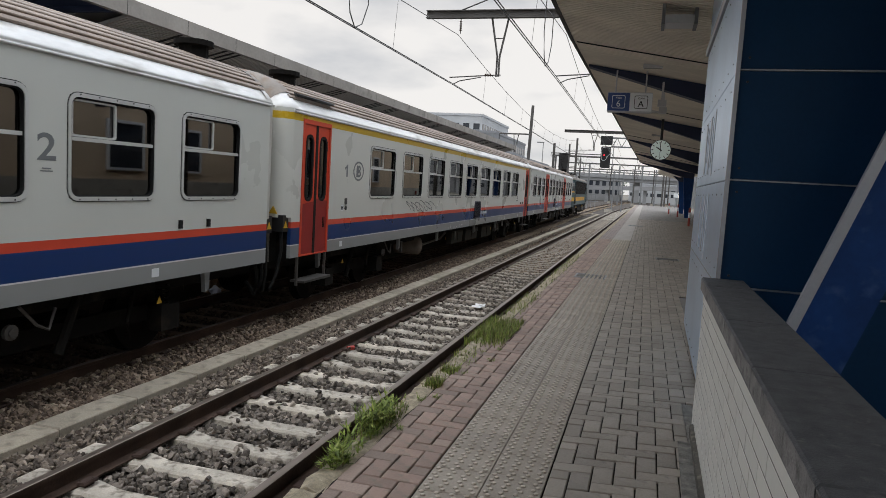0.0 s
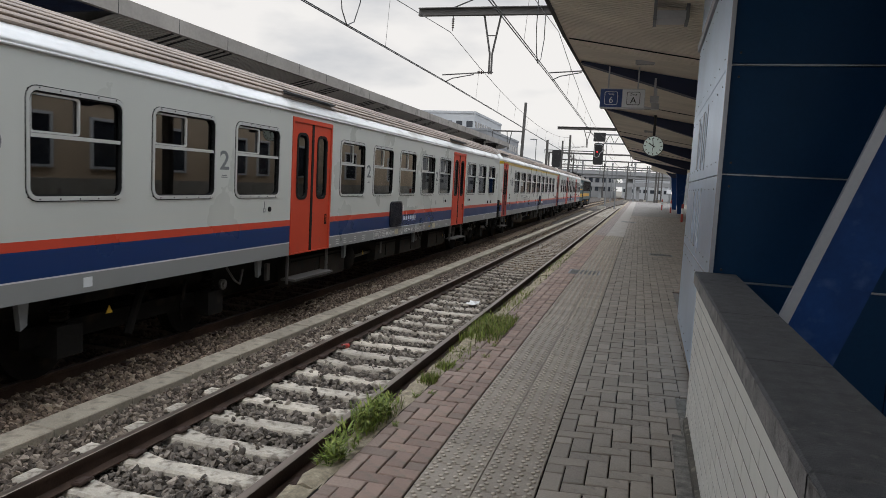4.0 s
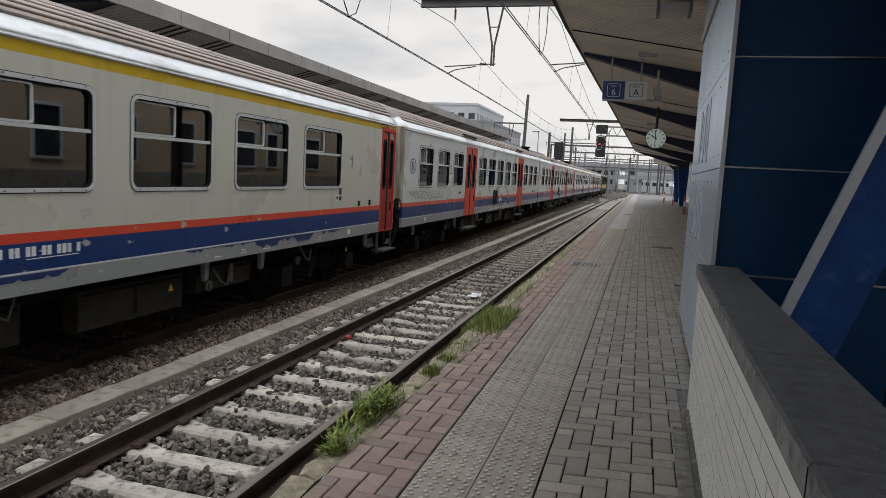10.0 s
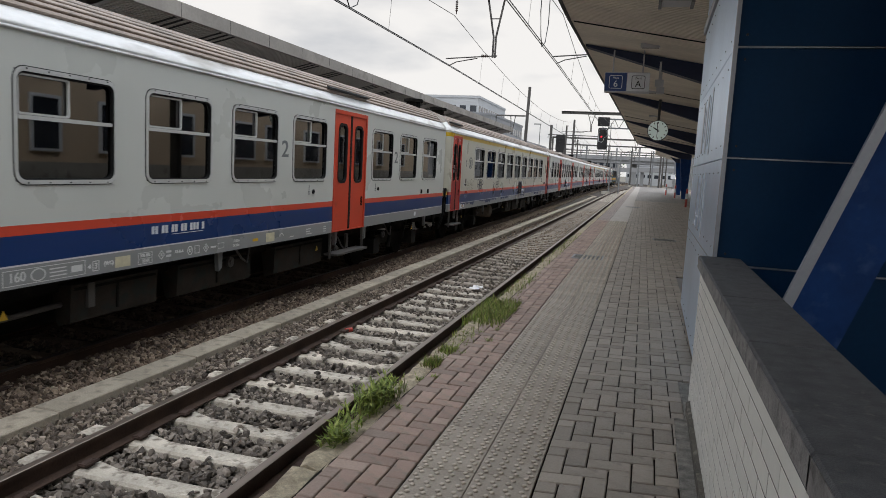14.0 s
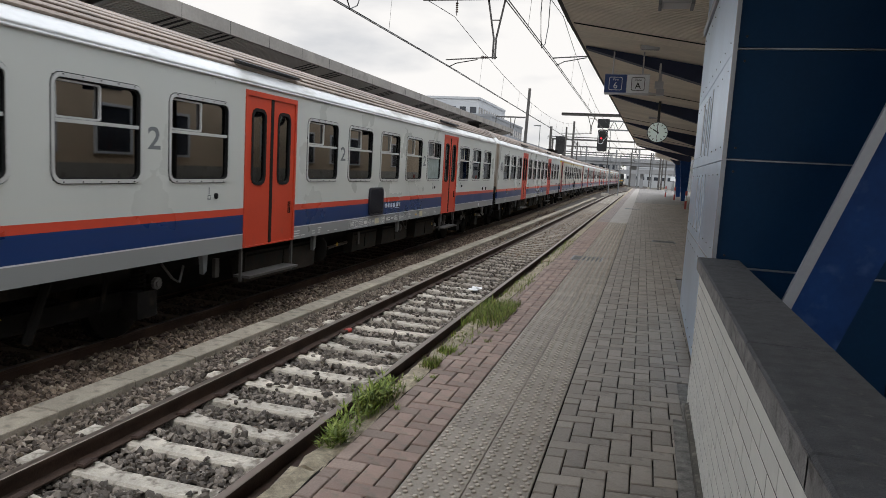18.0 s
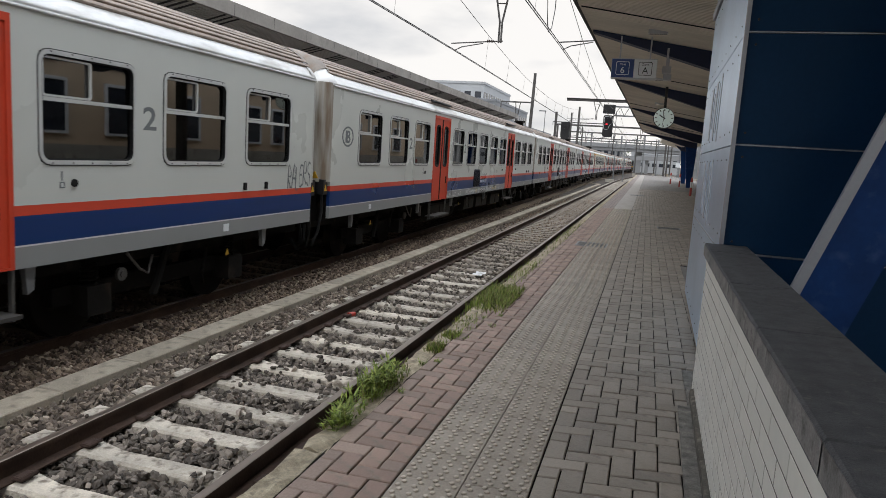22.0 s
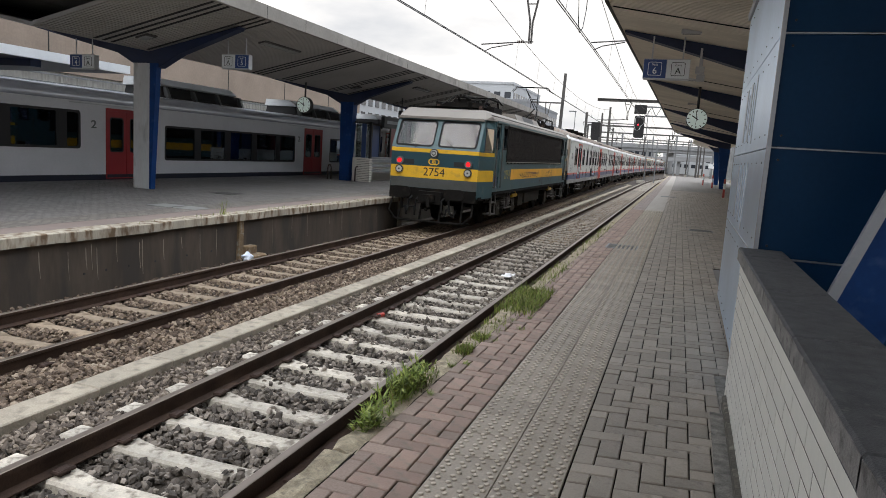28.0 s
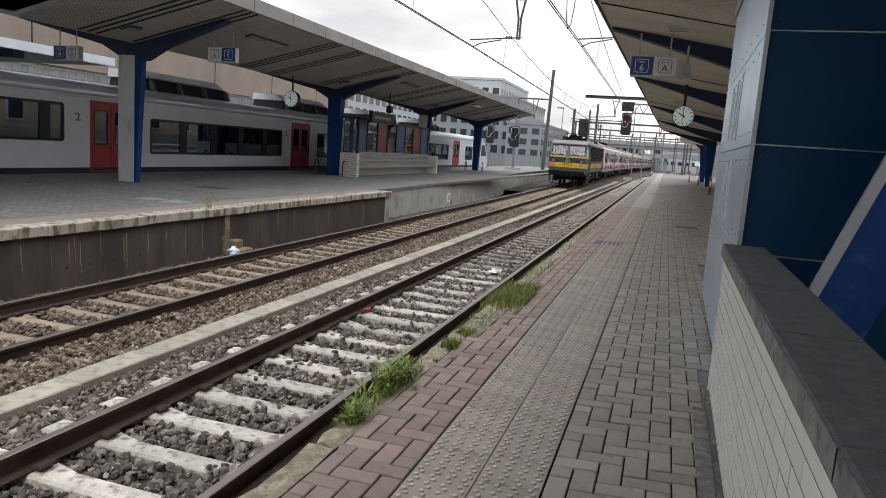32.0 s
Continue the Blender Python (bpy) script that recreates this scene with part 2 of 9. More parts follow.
def stud_shaded(name, low, high, at):
    """Stone with raised studs paler than the field: stud shading put into the colour."""
    m, n, l, b = nodes_of(name)
    co, sep, mr = n.new("ShaderNodeTexCoord"), n.new("ShaderNodeSeparateXYZ"), n.new("ShaderNodeMapRange")
    l.new(co.outputs["Object"], sep.inputs[0])
    l.new(sep.outputs["Z"], mr.inputs["Value"])
    mr.inputs["From Min"].default_value, mr.inputs["From Max"].default_value = at * 0.5, at * 1.5
    small, big = grain(n, l, 90, 4), grain(n, l, 5, 5)
    c = blend(n, l, mr.outputs[0], low, high)
    c = blend(n, l, 0.9, c, ramp(n, l, small, [(0.3, (0.72, 0.72, 0.72)), (0.7, (1, 1, 1))]), "MULTIPLY")
    c = blend(n, l, 0.8, c, ramp(n, l, big, [(0.3, (0.75, 0.74, 0.72)), (0.65, (1, 1, 1))]), "MULTIPLY")
    info = n.new("ShaderNodeObjectInfo")
    c = blend(n, l, 1.0, c, ramp(n, l, info.outputs["Random"], [(0, (0.88, 0.88, 0.88)), (1, (1.06, 1.06, 1.05))]), "MULTIPLY")
    l.new(c, b.inputs["Base Color"])
    b.inputs["Roughness"].default_value = 0.72
    bump_to(n, l, b, small, 0.3)
    return m


M_BALLAST = mat("ballast_bed", (0.070, 0.056, 0.044), 0.95, var=0.5, coarse=1.2, fine=26, bump=1.0, dirt=(0.06, 0.05, 0.04))
M_STONE_N = island_mat("ballast_stone_grey", None, None, 0.9, tints=[(0, (0.045, 0.038, 0.032)), (0.5, (0.130, 0.110, 0.091)), (0.9, (0.245, 0.212, 0.178)), (1, (0.38, 0.33, 0.28))])
M_STONE_F = island_mat("ballast_stone_brown", None, None, 0.92, tints=[(0, (0.060, 0.042, 0.030)), (0.5, (0.155, 0.112, 0.080)), (0.9, (0.27, 0.205, 0.148)), (1, (0.36, 0.30, 0.225))])
M_STONE_M = island_mat("ballast_stone_mixed", None, None, 0.92, tints=[(0, (0.055, 0.043, 0.034)), (0.5, (0.150, 0.120, 0.095)), (0.9, (0.27, 0.222, 0.175)), (1, (0.40, 0.34, 0.275))])
M_SLEEPER_N = mat("sleeper_concrete_pale", (0.52, 0.475, 0.40), 0.88, var=0.26, coarse=5, fine=60, bump=0.7, dirt=(0.17, 0.145, 0.115), dirt_at=0.57, each=0.2)
M_SLEEPER_F = mat("sleeper_concrete_brown", (0.28, 0.22, 0.155), 0.9, var=0.2, coarse=2, fine=35, bump=0.4, dirt=(0.12, 0.09, 0.06), dirt_at=0.6, each=0.16)
M_SLEEPER_M = mat("sleeper_concrete_soiled", (0.30, 0.265, 0.22), 0.9, var=0.26, coarse=5, fine=60, bump=0.6, dirt=(0.14, 0.115, 0.09), dirt_at=0.52, each=0.2)
M_RUST = mat("rail_rust", (0.060, 0.036, 0.025), 0.7, 0.0, var=0.35, coarse=3, fine=60, bump=0.25, spec=0.25)
M_RAILTOP = mat("rail_head_worn_steel", (0.24, 0.195, 0.16), 0.42, 0.8, var=0.15, coarse=2, fine=50, bump=0.03, stretch=(1, 0.05, 1))
M_CLIP = mat("rail_clip_rust", (0.055, 0.032, 0.024), 0.8, 0.2, var=0.3, fine=80)
M_CONC = mat("concrete_weathered", (0.38, 0.35, 0.30), 0.9, var=0.2, coarse=1.1, fine=25, bump=0.35, dirt=(0.13, 0.115, 0.09), dirt_at=0.6)
M_TROUGH = mat("trough_concrete", (0.37, 0.325, 0.255), 0.9, var=0.25, coarse=2.2, fine=60, bump=0.7, dirt=(0.17, 0.15, 0.12), dirt_at=0.55, each=0.16)
M_EDGE = mat("edge_stone", (0.43, 0.365, 0.255), 0.94, var=0.42, coarse=14, fine=150, bump=1.0, dirt=(0.25, 0.215, 0.155), dirt_at=0.58, each=0.15)
M_PAVER_RED = mat("paver_red", (0.300, 0.208, 0.165), 0.72, var=0.2, coarse=5, fine=140, bump=0.55, dirt=(0.185, 0.155, 0.120), dirt_at=0.55, each=0.20)
M_PAVER_GREY = mat("paver_grey", (0.250, 0.212, 0.172), 0.5, var=0.22, coarse=6, fine=140, bump=0.55, dirt=(0.16, 0.138, 0.112), dirt_at=0.58, each=0.20)
M_PAVER_RED_REST = island_mat("paver_red_joined", None, None, 0.8, 90, 0.25, [(0, (0.21, 0.158, 0.128)), (1, (0.33, 0.245, 0.198))])
M_PAVER_GREY_REST = island_mat("paver_grey_joined", None, None, 0.55, 90, 0.25, [(0, (0.205, 0.175, 0.142)), (1, (0.315, 0.268, 0.218))])
M_JOINT = mat("paver_joint_sand", (0.014, 0.012, 0.010), 0.95, var=0.3, fine=60, spec=0.1)
M_PAVE_FAR = mat("paving_grey_far", (0.175, 0.165, 0.155), 0.75, var=0.2, coarse=1.2, fine=18, bump=0.2)
M_PAVE5 = paved("paving_island", (0.215, 0.200, 0.188), 0.20, 0.10)
M_PAVE6 = paved("paving_grey_long", (0.205, 0.185, 0.162), 0.23, 0.115)
M_PAVE6R = paved("paving_red_long", (0.235, 0.185, 0.160), 0.22, 0.11)
M_TACTILE = mat("tactile_tile", (0.315, 0.286, 0.252), 0.75, var=0.14, coarse=3, fine=70, bump=0.25, dirt=(0.13, 0.12, 0.10), dirt_at=0.66, each=0.12)
M_TACTSTUD = stud_shaded("tactile_tile_studded", (0.345, 0.298, 0.245), (0.54, 0.475, 0.395), 0.0045)
M_GRAVEL = mat("gravel_strip", (0.21, 0.195, 0.17), 0.95, var=0.5, coarse=14, fine=110, bump=1.0)
M_BRICK = mat("glazed_white_brick", (0.66, 0.63, 0.56), 0.42, var=0.05, coarse=3, fine=30, bump=0.1, each=0.06)
M_MORTAR = mat("mortar_grey", (0.11, 0.095, 0.08), 0.9, var=0.15, fine=60)
M_COPING = mat("coping_bluestone", (0.066, 0.065, 0.066), 0.72, var=0.32, coarse=16, fine=160, bump=0.5, dirt=(0.105, 0.098, 0.090), dirt_at=0.66)
M_COPEFACE = mat("coping_weathered_face", (0.20, 0.185, 0.17), 0.8, var=0.3, coarse=9, fine=120, bump=0.5, dirt=(0.07, 0.062, 0.055), dirt_at=0.6)
M_PLINTH = mat("plinth_dark_stone", (0.085, 0.075, 0.058), 0.9, var=0.35, coarse=7, fine=90, bump=0.8, dirt=(0.20, 0.18, 0.14), dirt_at=0.6)
M_PANEL = mat("cladding_blue_grey", (0.62, 0.75, 0.90), 0.32, 0.9, var=0.08, coarse=1, fine=20, bump=0)
M_STICKER = mat("faded_white_sticker", (0.62, 0.66, 0.72), 0.45, 0.3, var=0.25, coarse=3, fine=20, bump=0.0)
M_NAVY = mat("cladding_navy", (0.006, 0.037, 0.094), 0.45, var=0.1, coarse=1, fine=30, bump=0.03, spec=0.12)
M_TRIM = mat("aluminium_trim", (0.36, 0.38, 0.41), 0.42, 0.6, var=0.08, fine=40, bump=0.02)
M_BLUE = mat("steel_paint_blue", (0.006, 0.042, 0.165), 0.5, var=0.16, coarse=3, fine=30, bump=0.06, spec=0.2, dirt=(0.03, 0.075, 0.20), dirt_at=0.66)
M_NAVYSTEEL = mat("steel_paint_navy", (0.012, 0.022, 0.062), 0.55, var=0.15, coarse=2, fine=30, bump=0.06)
M_BLACK = mat("black_paint", (0.012, 0.012, 0.013), 0.55, var=0.2, fine=30, bump=0.05)
M_SOFFIT = mat("canopy_soffit_boards", (0.74, 0.68, 0.57), 0.7, var=0.16, coarse=0.9, fine=16, bump=0.06, stretch=(0.3, 1, 1))
M_SOFFITNEAR = mat("canopy_sheet_pale", (0.78, 0.715, 0.60), 0.65, var=0.12, coarse=1.2, fine=20, bump=0.05)
M_SOFFIT5 = cladding("opposite_canopy_soffit", (0.42, 0.405, 0.38), 0.11, "Y", 0.02, 0.65)
M_SLOT = mat("dark_slot", (0.02, 0.02, 0.02), 0.9)
M_FASCIA = mat("fascia_concrete", (0.33, 0.31, 0.28), 0.85, var=0.14, coarse=0.8, fine=14, bump=0.15, dirt=(0.22, 0.205, 0.185), dirt_at=0.6)
M_COLPALE = mat("column_pale_paint", (0.64, 0.64, 0.63), 0.7, var=0.12, coarse=1.5, fine=20, bump=0.1, dirt=(0.33, 0.32, 0.30), dirt_at=0.6, stretch=(1, 1, 0.3))
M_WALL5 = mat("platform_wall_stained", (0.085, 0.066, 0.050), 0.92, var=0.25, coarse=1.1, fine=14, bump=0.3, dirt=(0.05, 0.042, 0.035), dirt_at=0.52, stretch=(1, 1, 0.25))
M_SCAR = mat("patched_concrete_rusty", (0.22, 0.15, 0.085), 0.9, var=0.25, coarse=5, fine=40, bump=0.5, dirt=(0.30, 0.27, 0.22), dirt_at=0.6)
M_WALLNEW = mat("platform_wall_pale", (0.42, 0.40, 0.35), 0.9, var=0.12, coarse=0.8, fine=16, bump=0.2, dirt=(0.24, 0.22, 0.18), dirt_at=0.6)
M_EDGE5 = mat("opposite_edge_block", (0.42, 0.375, 0.30), 0.9, var=0.2, coarse=3.2, fine=40, bump=0.5, dirt=(0.15, 0.10, 0.06), dirt_at=0.53, stretch=(1, 1, 0.35), each=0.12)
M_LIME = mat("lime_run", (0.25, 0.215, 0.165), 0.9, var=0.3, coarse=8, fine=60, bump=0.3)
M_BAG = mat("thin_plastic_bag", (0.60, 0.66, 0.76), 0.4, var=0.1, coarse=8, fine=60, bump=0.2)
M_PINK = mat("paving_pink_edge", (0.22, 0.175, 0.155), 0.85, var=0.1, coarse=2, fine=30, bump=0.2)
M_STEEL = mat("galvanised_steel", (0.22, 0.23, 0.235), 0.6, 0.4, var=0.15, coarse=1, fine=20, bump=0.08)
M_DARKSTEEL = mat("catenary_steel", (0.10, 0.095, 0.09), 0.65, 0.4, var=0.2, coarse=1, fine=20, bump=0.08)
M_WIRE = mat("contact_wire", (0.06, 0.06, 0.06), 0.5, 0.6, var=0.1)
M_WHITE = mat("white_enamel", (0.74, 0.76, 0.77), 0.4, var=0.05, coarse=2, fine=20, bump=0.02)
M_SIGNBLUE = mat("sign_blue", (0.020, 0.055, 0.19), 0.4, var=0.06, fine=20, bump=0.02)
M_SIGNGREY = mat("sign_grey", (0.50, 0.51, 0.52), 0.45, var=0.06, fine=20, bump=0.02)
M_RED = mat("red_paint", (0.40, 0.05, 0.035), 0.45, var=0.12, fine=30, bump=0.04)
M_GRASS = island_mat("weed_leaf", None, None, 0.6, bump=0, tints=[(0, (0.075, 0.105, 0.014)), (0.6, (0.18, 0.25, 0.028)), (1, (0.31, 0.35, 0.075))])
M_DRY = island_mat("weed_dry_stem", None, None, 0.8, bump=0, tints=[(0, (0.14, 0.115, 0.05)), (1, (0.25, 0.21, 0.10))])
M_PAPER = mat("litter_white", (0.7, 0.7, 0.7), 0.7, var=0.1, fine=20)

M_COACH = livery("coach_livery", (0.580, 0.590, 0.545), 0.025)
M_COACH1 = livery("first_class_livery", (0.60, 0.60, 0.55), 0.08, True)
M_COACH1B = livery("first_class_livery_faded", (0.53, 0.51, 0.42), 0.4, True, 0.35)
M_ROOFSIDE = mat("coach_roof_edge", (0.76, 0.76, 0.74), 0.35, var=0.12, coarse=1.2, fine=20, bump=0.06, dirt=(0.38, 0.36, 0.32), dirt_at=0.6, stretch=(1, 0.3, 1))
M_ROOF = mat("coach_roof_brown", (0.30, 0.238, 0.19), 0.55, var=0.16, coarse=1.0, fine=20, bump=0.1, dirt=(0.18, 0.145, 0.115), dirt_at=0.6)
M_ROOFEND = mat("coach_roof_end_rusty", (0.215, 0.185, 0.155), 0.5, var=0.2, coarse=2.2, fine=24, bump=0.06, dirt=(0.20, 0.135, 0.09), dirt_at=0.55)
M_CORNER = mat("coach_corner_grimy", (0.47, 0.455, 0.41), 0.45, var=0.1, coarse=2, fine=30, bump=0.04, dirt=(0.20, 0.15, 0.105), dirt_at=0.52, stretch=(1, 1, 0.12))
# end wall: grime, plus the shade between coaches put into the colour
M_ENDWALL = mat("coach_end_grimy", (0.085, 0.078, 0.068), 0.8, var=0.25, coarse=2, fine=30, bump=0.1, dirt=(0.16, 0.14, 0.11), dirt_at=0.6)
M_DOOR = mat("door_red_orange", (0.58, 0.06, 0.025), 0.42, var=0.07, coarse=1.5, fine=30, bump=0.03, dirt=(0.40, 0.06, 0.035), dirt_at=0.66, spec=0.4)
M_DOORDULL = mat("door_red_dull", (0.50, 0.036, 0.024), 0.48, var=0.12, coarse=0.7, fine=30, bump=0.05, dirt=(0.56, 0.045, 0.022), dirt_at=0.56)
M_DOORWHITE = mat("door_pale_grey", (0.50, 0.52, 0.51), 0.45, var=0.08, coarse=2, fine=30, bump=0.03)
M_RUBBER = mat("black_rubber", (0.012, 0.012, 0.012), 0.7, var=0.2, fine=40, spec=0.2)
M_ALU = mat("window_aluminium", (0.58, 0.585, 0.56), 0.38, 0.2, var=0.06, coarse=4, fine=60, bump=0.03)
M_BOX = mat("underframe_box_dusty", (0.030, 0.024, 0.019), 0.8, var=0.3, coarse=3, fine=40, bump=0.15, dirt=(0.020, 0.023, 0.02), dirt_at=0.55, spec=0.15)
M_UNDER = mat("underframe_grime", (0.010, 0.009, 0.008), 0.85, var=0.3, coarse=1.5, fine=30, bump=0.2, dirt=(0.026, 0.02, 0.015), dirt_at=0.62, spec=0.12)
M_TANK = mat("air_tank_dusty", (0.15, 0.125, 0.10), 0.75, var=0.25, coarse=4, fine=30, bump=0.1)
M_GRATE = mat("step_metal", (0.10, 0.094, 0.088), 0.6, 0.5, var=0.2, fine=60)
M_NUM = mat("class_number_grey", (0.155, 0.165, 0.165), 0.6, var=0.1)
M_FROST = mat("frosted_glass", (0.30, 0.37, 0.35), 0.18, var=0.22, coarse=5, fine=30, bump=0.02, spec=0.8)
M_DOORDARK = mat("door_red_dark", (0.27, 0.016, 0.014), 0.5, var=0.16, coarse=2, fine=30, bump=0.04)
M_STENCIL = mat("stencil_pale_grey", (0.66, 0.66, 0.64), 0.6, var=0.1)
M_NOTICE = mat("notice_yellowed", (0.60, 0.55, 0.38), 0.6, var=0.12, coarse=9, fine=60)
M_VENT = mat("vent_blue_black", (0.010, 0.012, 0.022), 0.32, var=0.2, coarse=3, fine=40, bump=0.05)
M_LETTER = mat("letter_white", (0.62, 0.64, 0.66), 0.6, var=0.1)
M_YELLOW = mat("loco_yellow", (0.72, 0.42, 0.02), 0.48, var=0.12, coarse=2, fine=30, bump=0.04, dirt=(0.45, 0.27, 0.04), dirt_at=0.64)
M_TEAL = mat("loco_teal", (0.026, 0.074, 0.086), 0.48, var=0.16, coarse=1.4, fine=30, bump=0.05, dirt=(0.07, 0.10, 0.10), dirt_at=0.62)
M_TEALTOP = mat("loco_teal_faded", (0.06, 0.11, 0.12), 0.5, var=0.16, coarse=1.4, fine=30, bump=0.05)
M_TEALDARK = mat("loco_teal_dark", (0.008, 0.045, 0.060), 0.45, var=0.12, coarse=2, fine=30, bump=0.03)
M_LOCOSKIRT = mat("loco_skirt_grey", (0.06, 0.065, 0.06), 0.6, var=0.2, coarse=2, fine=30, bump=0.06)
M_SIDEYELLOW = mat("loco_yellow_faded", (0.74, 0.37, 0.015), 0.5, var=0.10, coarse=1.2, fine=30, bump=0.03, dirt=(0.52, 0.27, 0.04), dirt_at=0.62)
M_LOCOROOF = mat("loco_roof_dirty", (0.215, 0.193, 0.165), 0.6, var=0.14, coarse=0.8, fine=20, bump=0.1, dirt=(0.19, 0.175, 0.155), dirt_at=0.58, stretch=(1, 0.2, 1))
M_GRILLE = mat("loco_grille_brown", (0.020, 0.0155, 0.0135), 0.7, var=0.3, coarse=2, fine=30, bump=0.05, dirt=(0.034, 0.027, 0.022), dirt_at=0.58, spec=0.2)
M_GLASS = glass_mat("coach_window_glass", (0.72, 0.78, 0.80), 0.13, 0.02, 2.35)
M_GLASSDK = glass_mat("dark_window_glass", (0.55, 0.66, 0.75), 0.3)
M_EMUGLASS = glass_mat("unit_window_glass", (0.70, 0.85, 1.0), 0.95, 0.02, 2.7, (0.72, 0.86, 1.0))
M_SEAT = mat("seat_cloth", (0.03, 0.02, 0.02), 0.9, var=0.2, fine=50)
M_LINING = mat("interior_lining", (0.10, 0.095, 0.085), 0.8, var=0.1, fine=20)
M_LAMPRED = glow("tail_lamp_red", (0.8, 0.006, 0.012), 0.9)
M_DIAL = glow("clock_dial_backlit", (0.62, 0.72, 0.67), 0.25)
M_LENS = mat("lamp_lens_grey", (0.42, 0.43, 0.41), 0.2, var=0.1, fine=60)
M_SIGNALRED = glow("signal_red", (1.0, 0.03, 0.05), 1.6)
M_EMU = mat("emu_silver_grey", (0.64, 0.645, 0.665), 0.30, var=0.06, coarse=1, fine=20, bump=0.03)
M_EMUWHITE = mat("emu_white_nose", (0.60, 0.62, 0.63), 0.4, var=0.06, coarse=1, fine=20, bump=0.03)
M_BLUEBLACK = mat("emu_sill_dark", (0.010, 0.014, 0.028), 0.5, var=0.1, fine=20, bump=0.03)
M_EMUROOF = mat("emu_roof_edge", (0.62, 0.65, 0.70), 0.22, 0.35, var=0.08, coarse=1, fine=20, bump=0.04)
M_EMUDOOR = mat("emu_door_red", (0.33, 0.016, 0.022), 0.42, var=0.08, fine=30, bump=0.03)
M_TAN = mat("facade_tan_panels", (0.30, 0.238, 0.19), 0.85, var=0.14, coarse=0.5, fine=8, bump=0.1)
# bright sun on this facade is put into its pale base colour
M_TANLIT = mat("platform_building_render", (0.68, 0.53, 0.37), 0.85, var=0.12, coarse=0.5, fine=8, bump=0.1)
M_PALEFAC = cladding("pale_louvre", (0.46, 0.45, 0.42), 0.35, "Y", 0.05, 0.7)
M_OFFICE = mat("office_grey_cladding", (0.24, 0.25, 0.265), 0.6, var=0.08, coarse=0.2, fine=3, bump=0.05)
M_OFFICEWHITE = mat("office_white_top", (0.44, 0.455, 0.47), 0.6, var=0.06, coarse=0.2, fine=3)
M_OFFGLASS = mat("office_window", (0.030, 0.036, 0.046), 0.15, var=0.2, coarse=0.5, fine=2, bump=0)
M_BRIDGE = mat("viaduct_concrete", (0.27, 0.275, 0.28), 0.85, var=0.12, coarse=0.2, fine=4)
M_GROUND = mat("yard_ground", (0.17, 0.15, 0.125), 0.95, var=0.3, coarse=0.12, fine=4, bump=0.4, dirt=(0.10, 0.12, 0.05), dirt_at=0.6)
M_TREE = island_mat("far_foliage", None, None, 0.7, fine=3, bump=0, tints=[(0, (0.03, 0.055, 0.02)), (1, (0.07, 0.11, 0.04))])
M_BARK = mat("bark", (0.10, 0.08, 0.06), 0.9, fine=30)
M_BENCH = mat("bench_metal_slats", (0.30, 0.30, 0.29), 0.5, 0.3, var=0.1, fine=30)
M_SHELTERBLUE = mat("shelter_blue_panel", (0.025, 0.055, 0.15), 0.4, var=0.1, fine=20)
M_SHELTERRED = mat("shelter_red_panel", (0.16, 0.02, 0.028), 0.4, var=0.1, fine=20)
M_CLEARGLASS = glass_mat("shelter_glass", (0.8, 0.9, 0.92), 0.8)
M_GRAFDARK = mat("graffiti_dark", (0.035, 0.035, 0.05), 0.6, var=0.1)
M_GRAFPLUM = mat("graffiti_plum", (0.060, 0.034, 0.045), 0.6, var=0.25, coarse=6, fine=60)
M_GRAFTAN = mat("graffiti_olive", (0.24, 0.235, 0.15), 0.6, var=0.1)
M_FADEDNUM = mat("fleet_number_faded", (0.30, 0.27, 0.10), 0.6, var=0.2)
M_GRAFPALE = mat("graffiti_pale", (0.40, 0.46, 0.47), 0.6, var=0.1)
M_YELLOWPIPE = mat("yellow_pipe", (0.55, 0.33, 0.02), 0.5, var=0.12, fine=30)


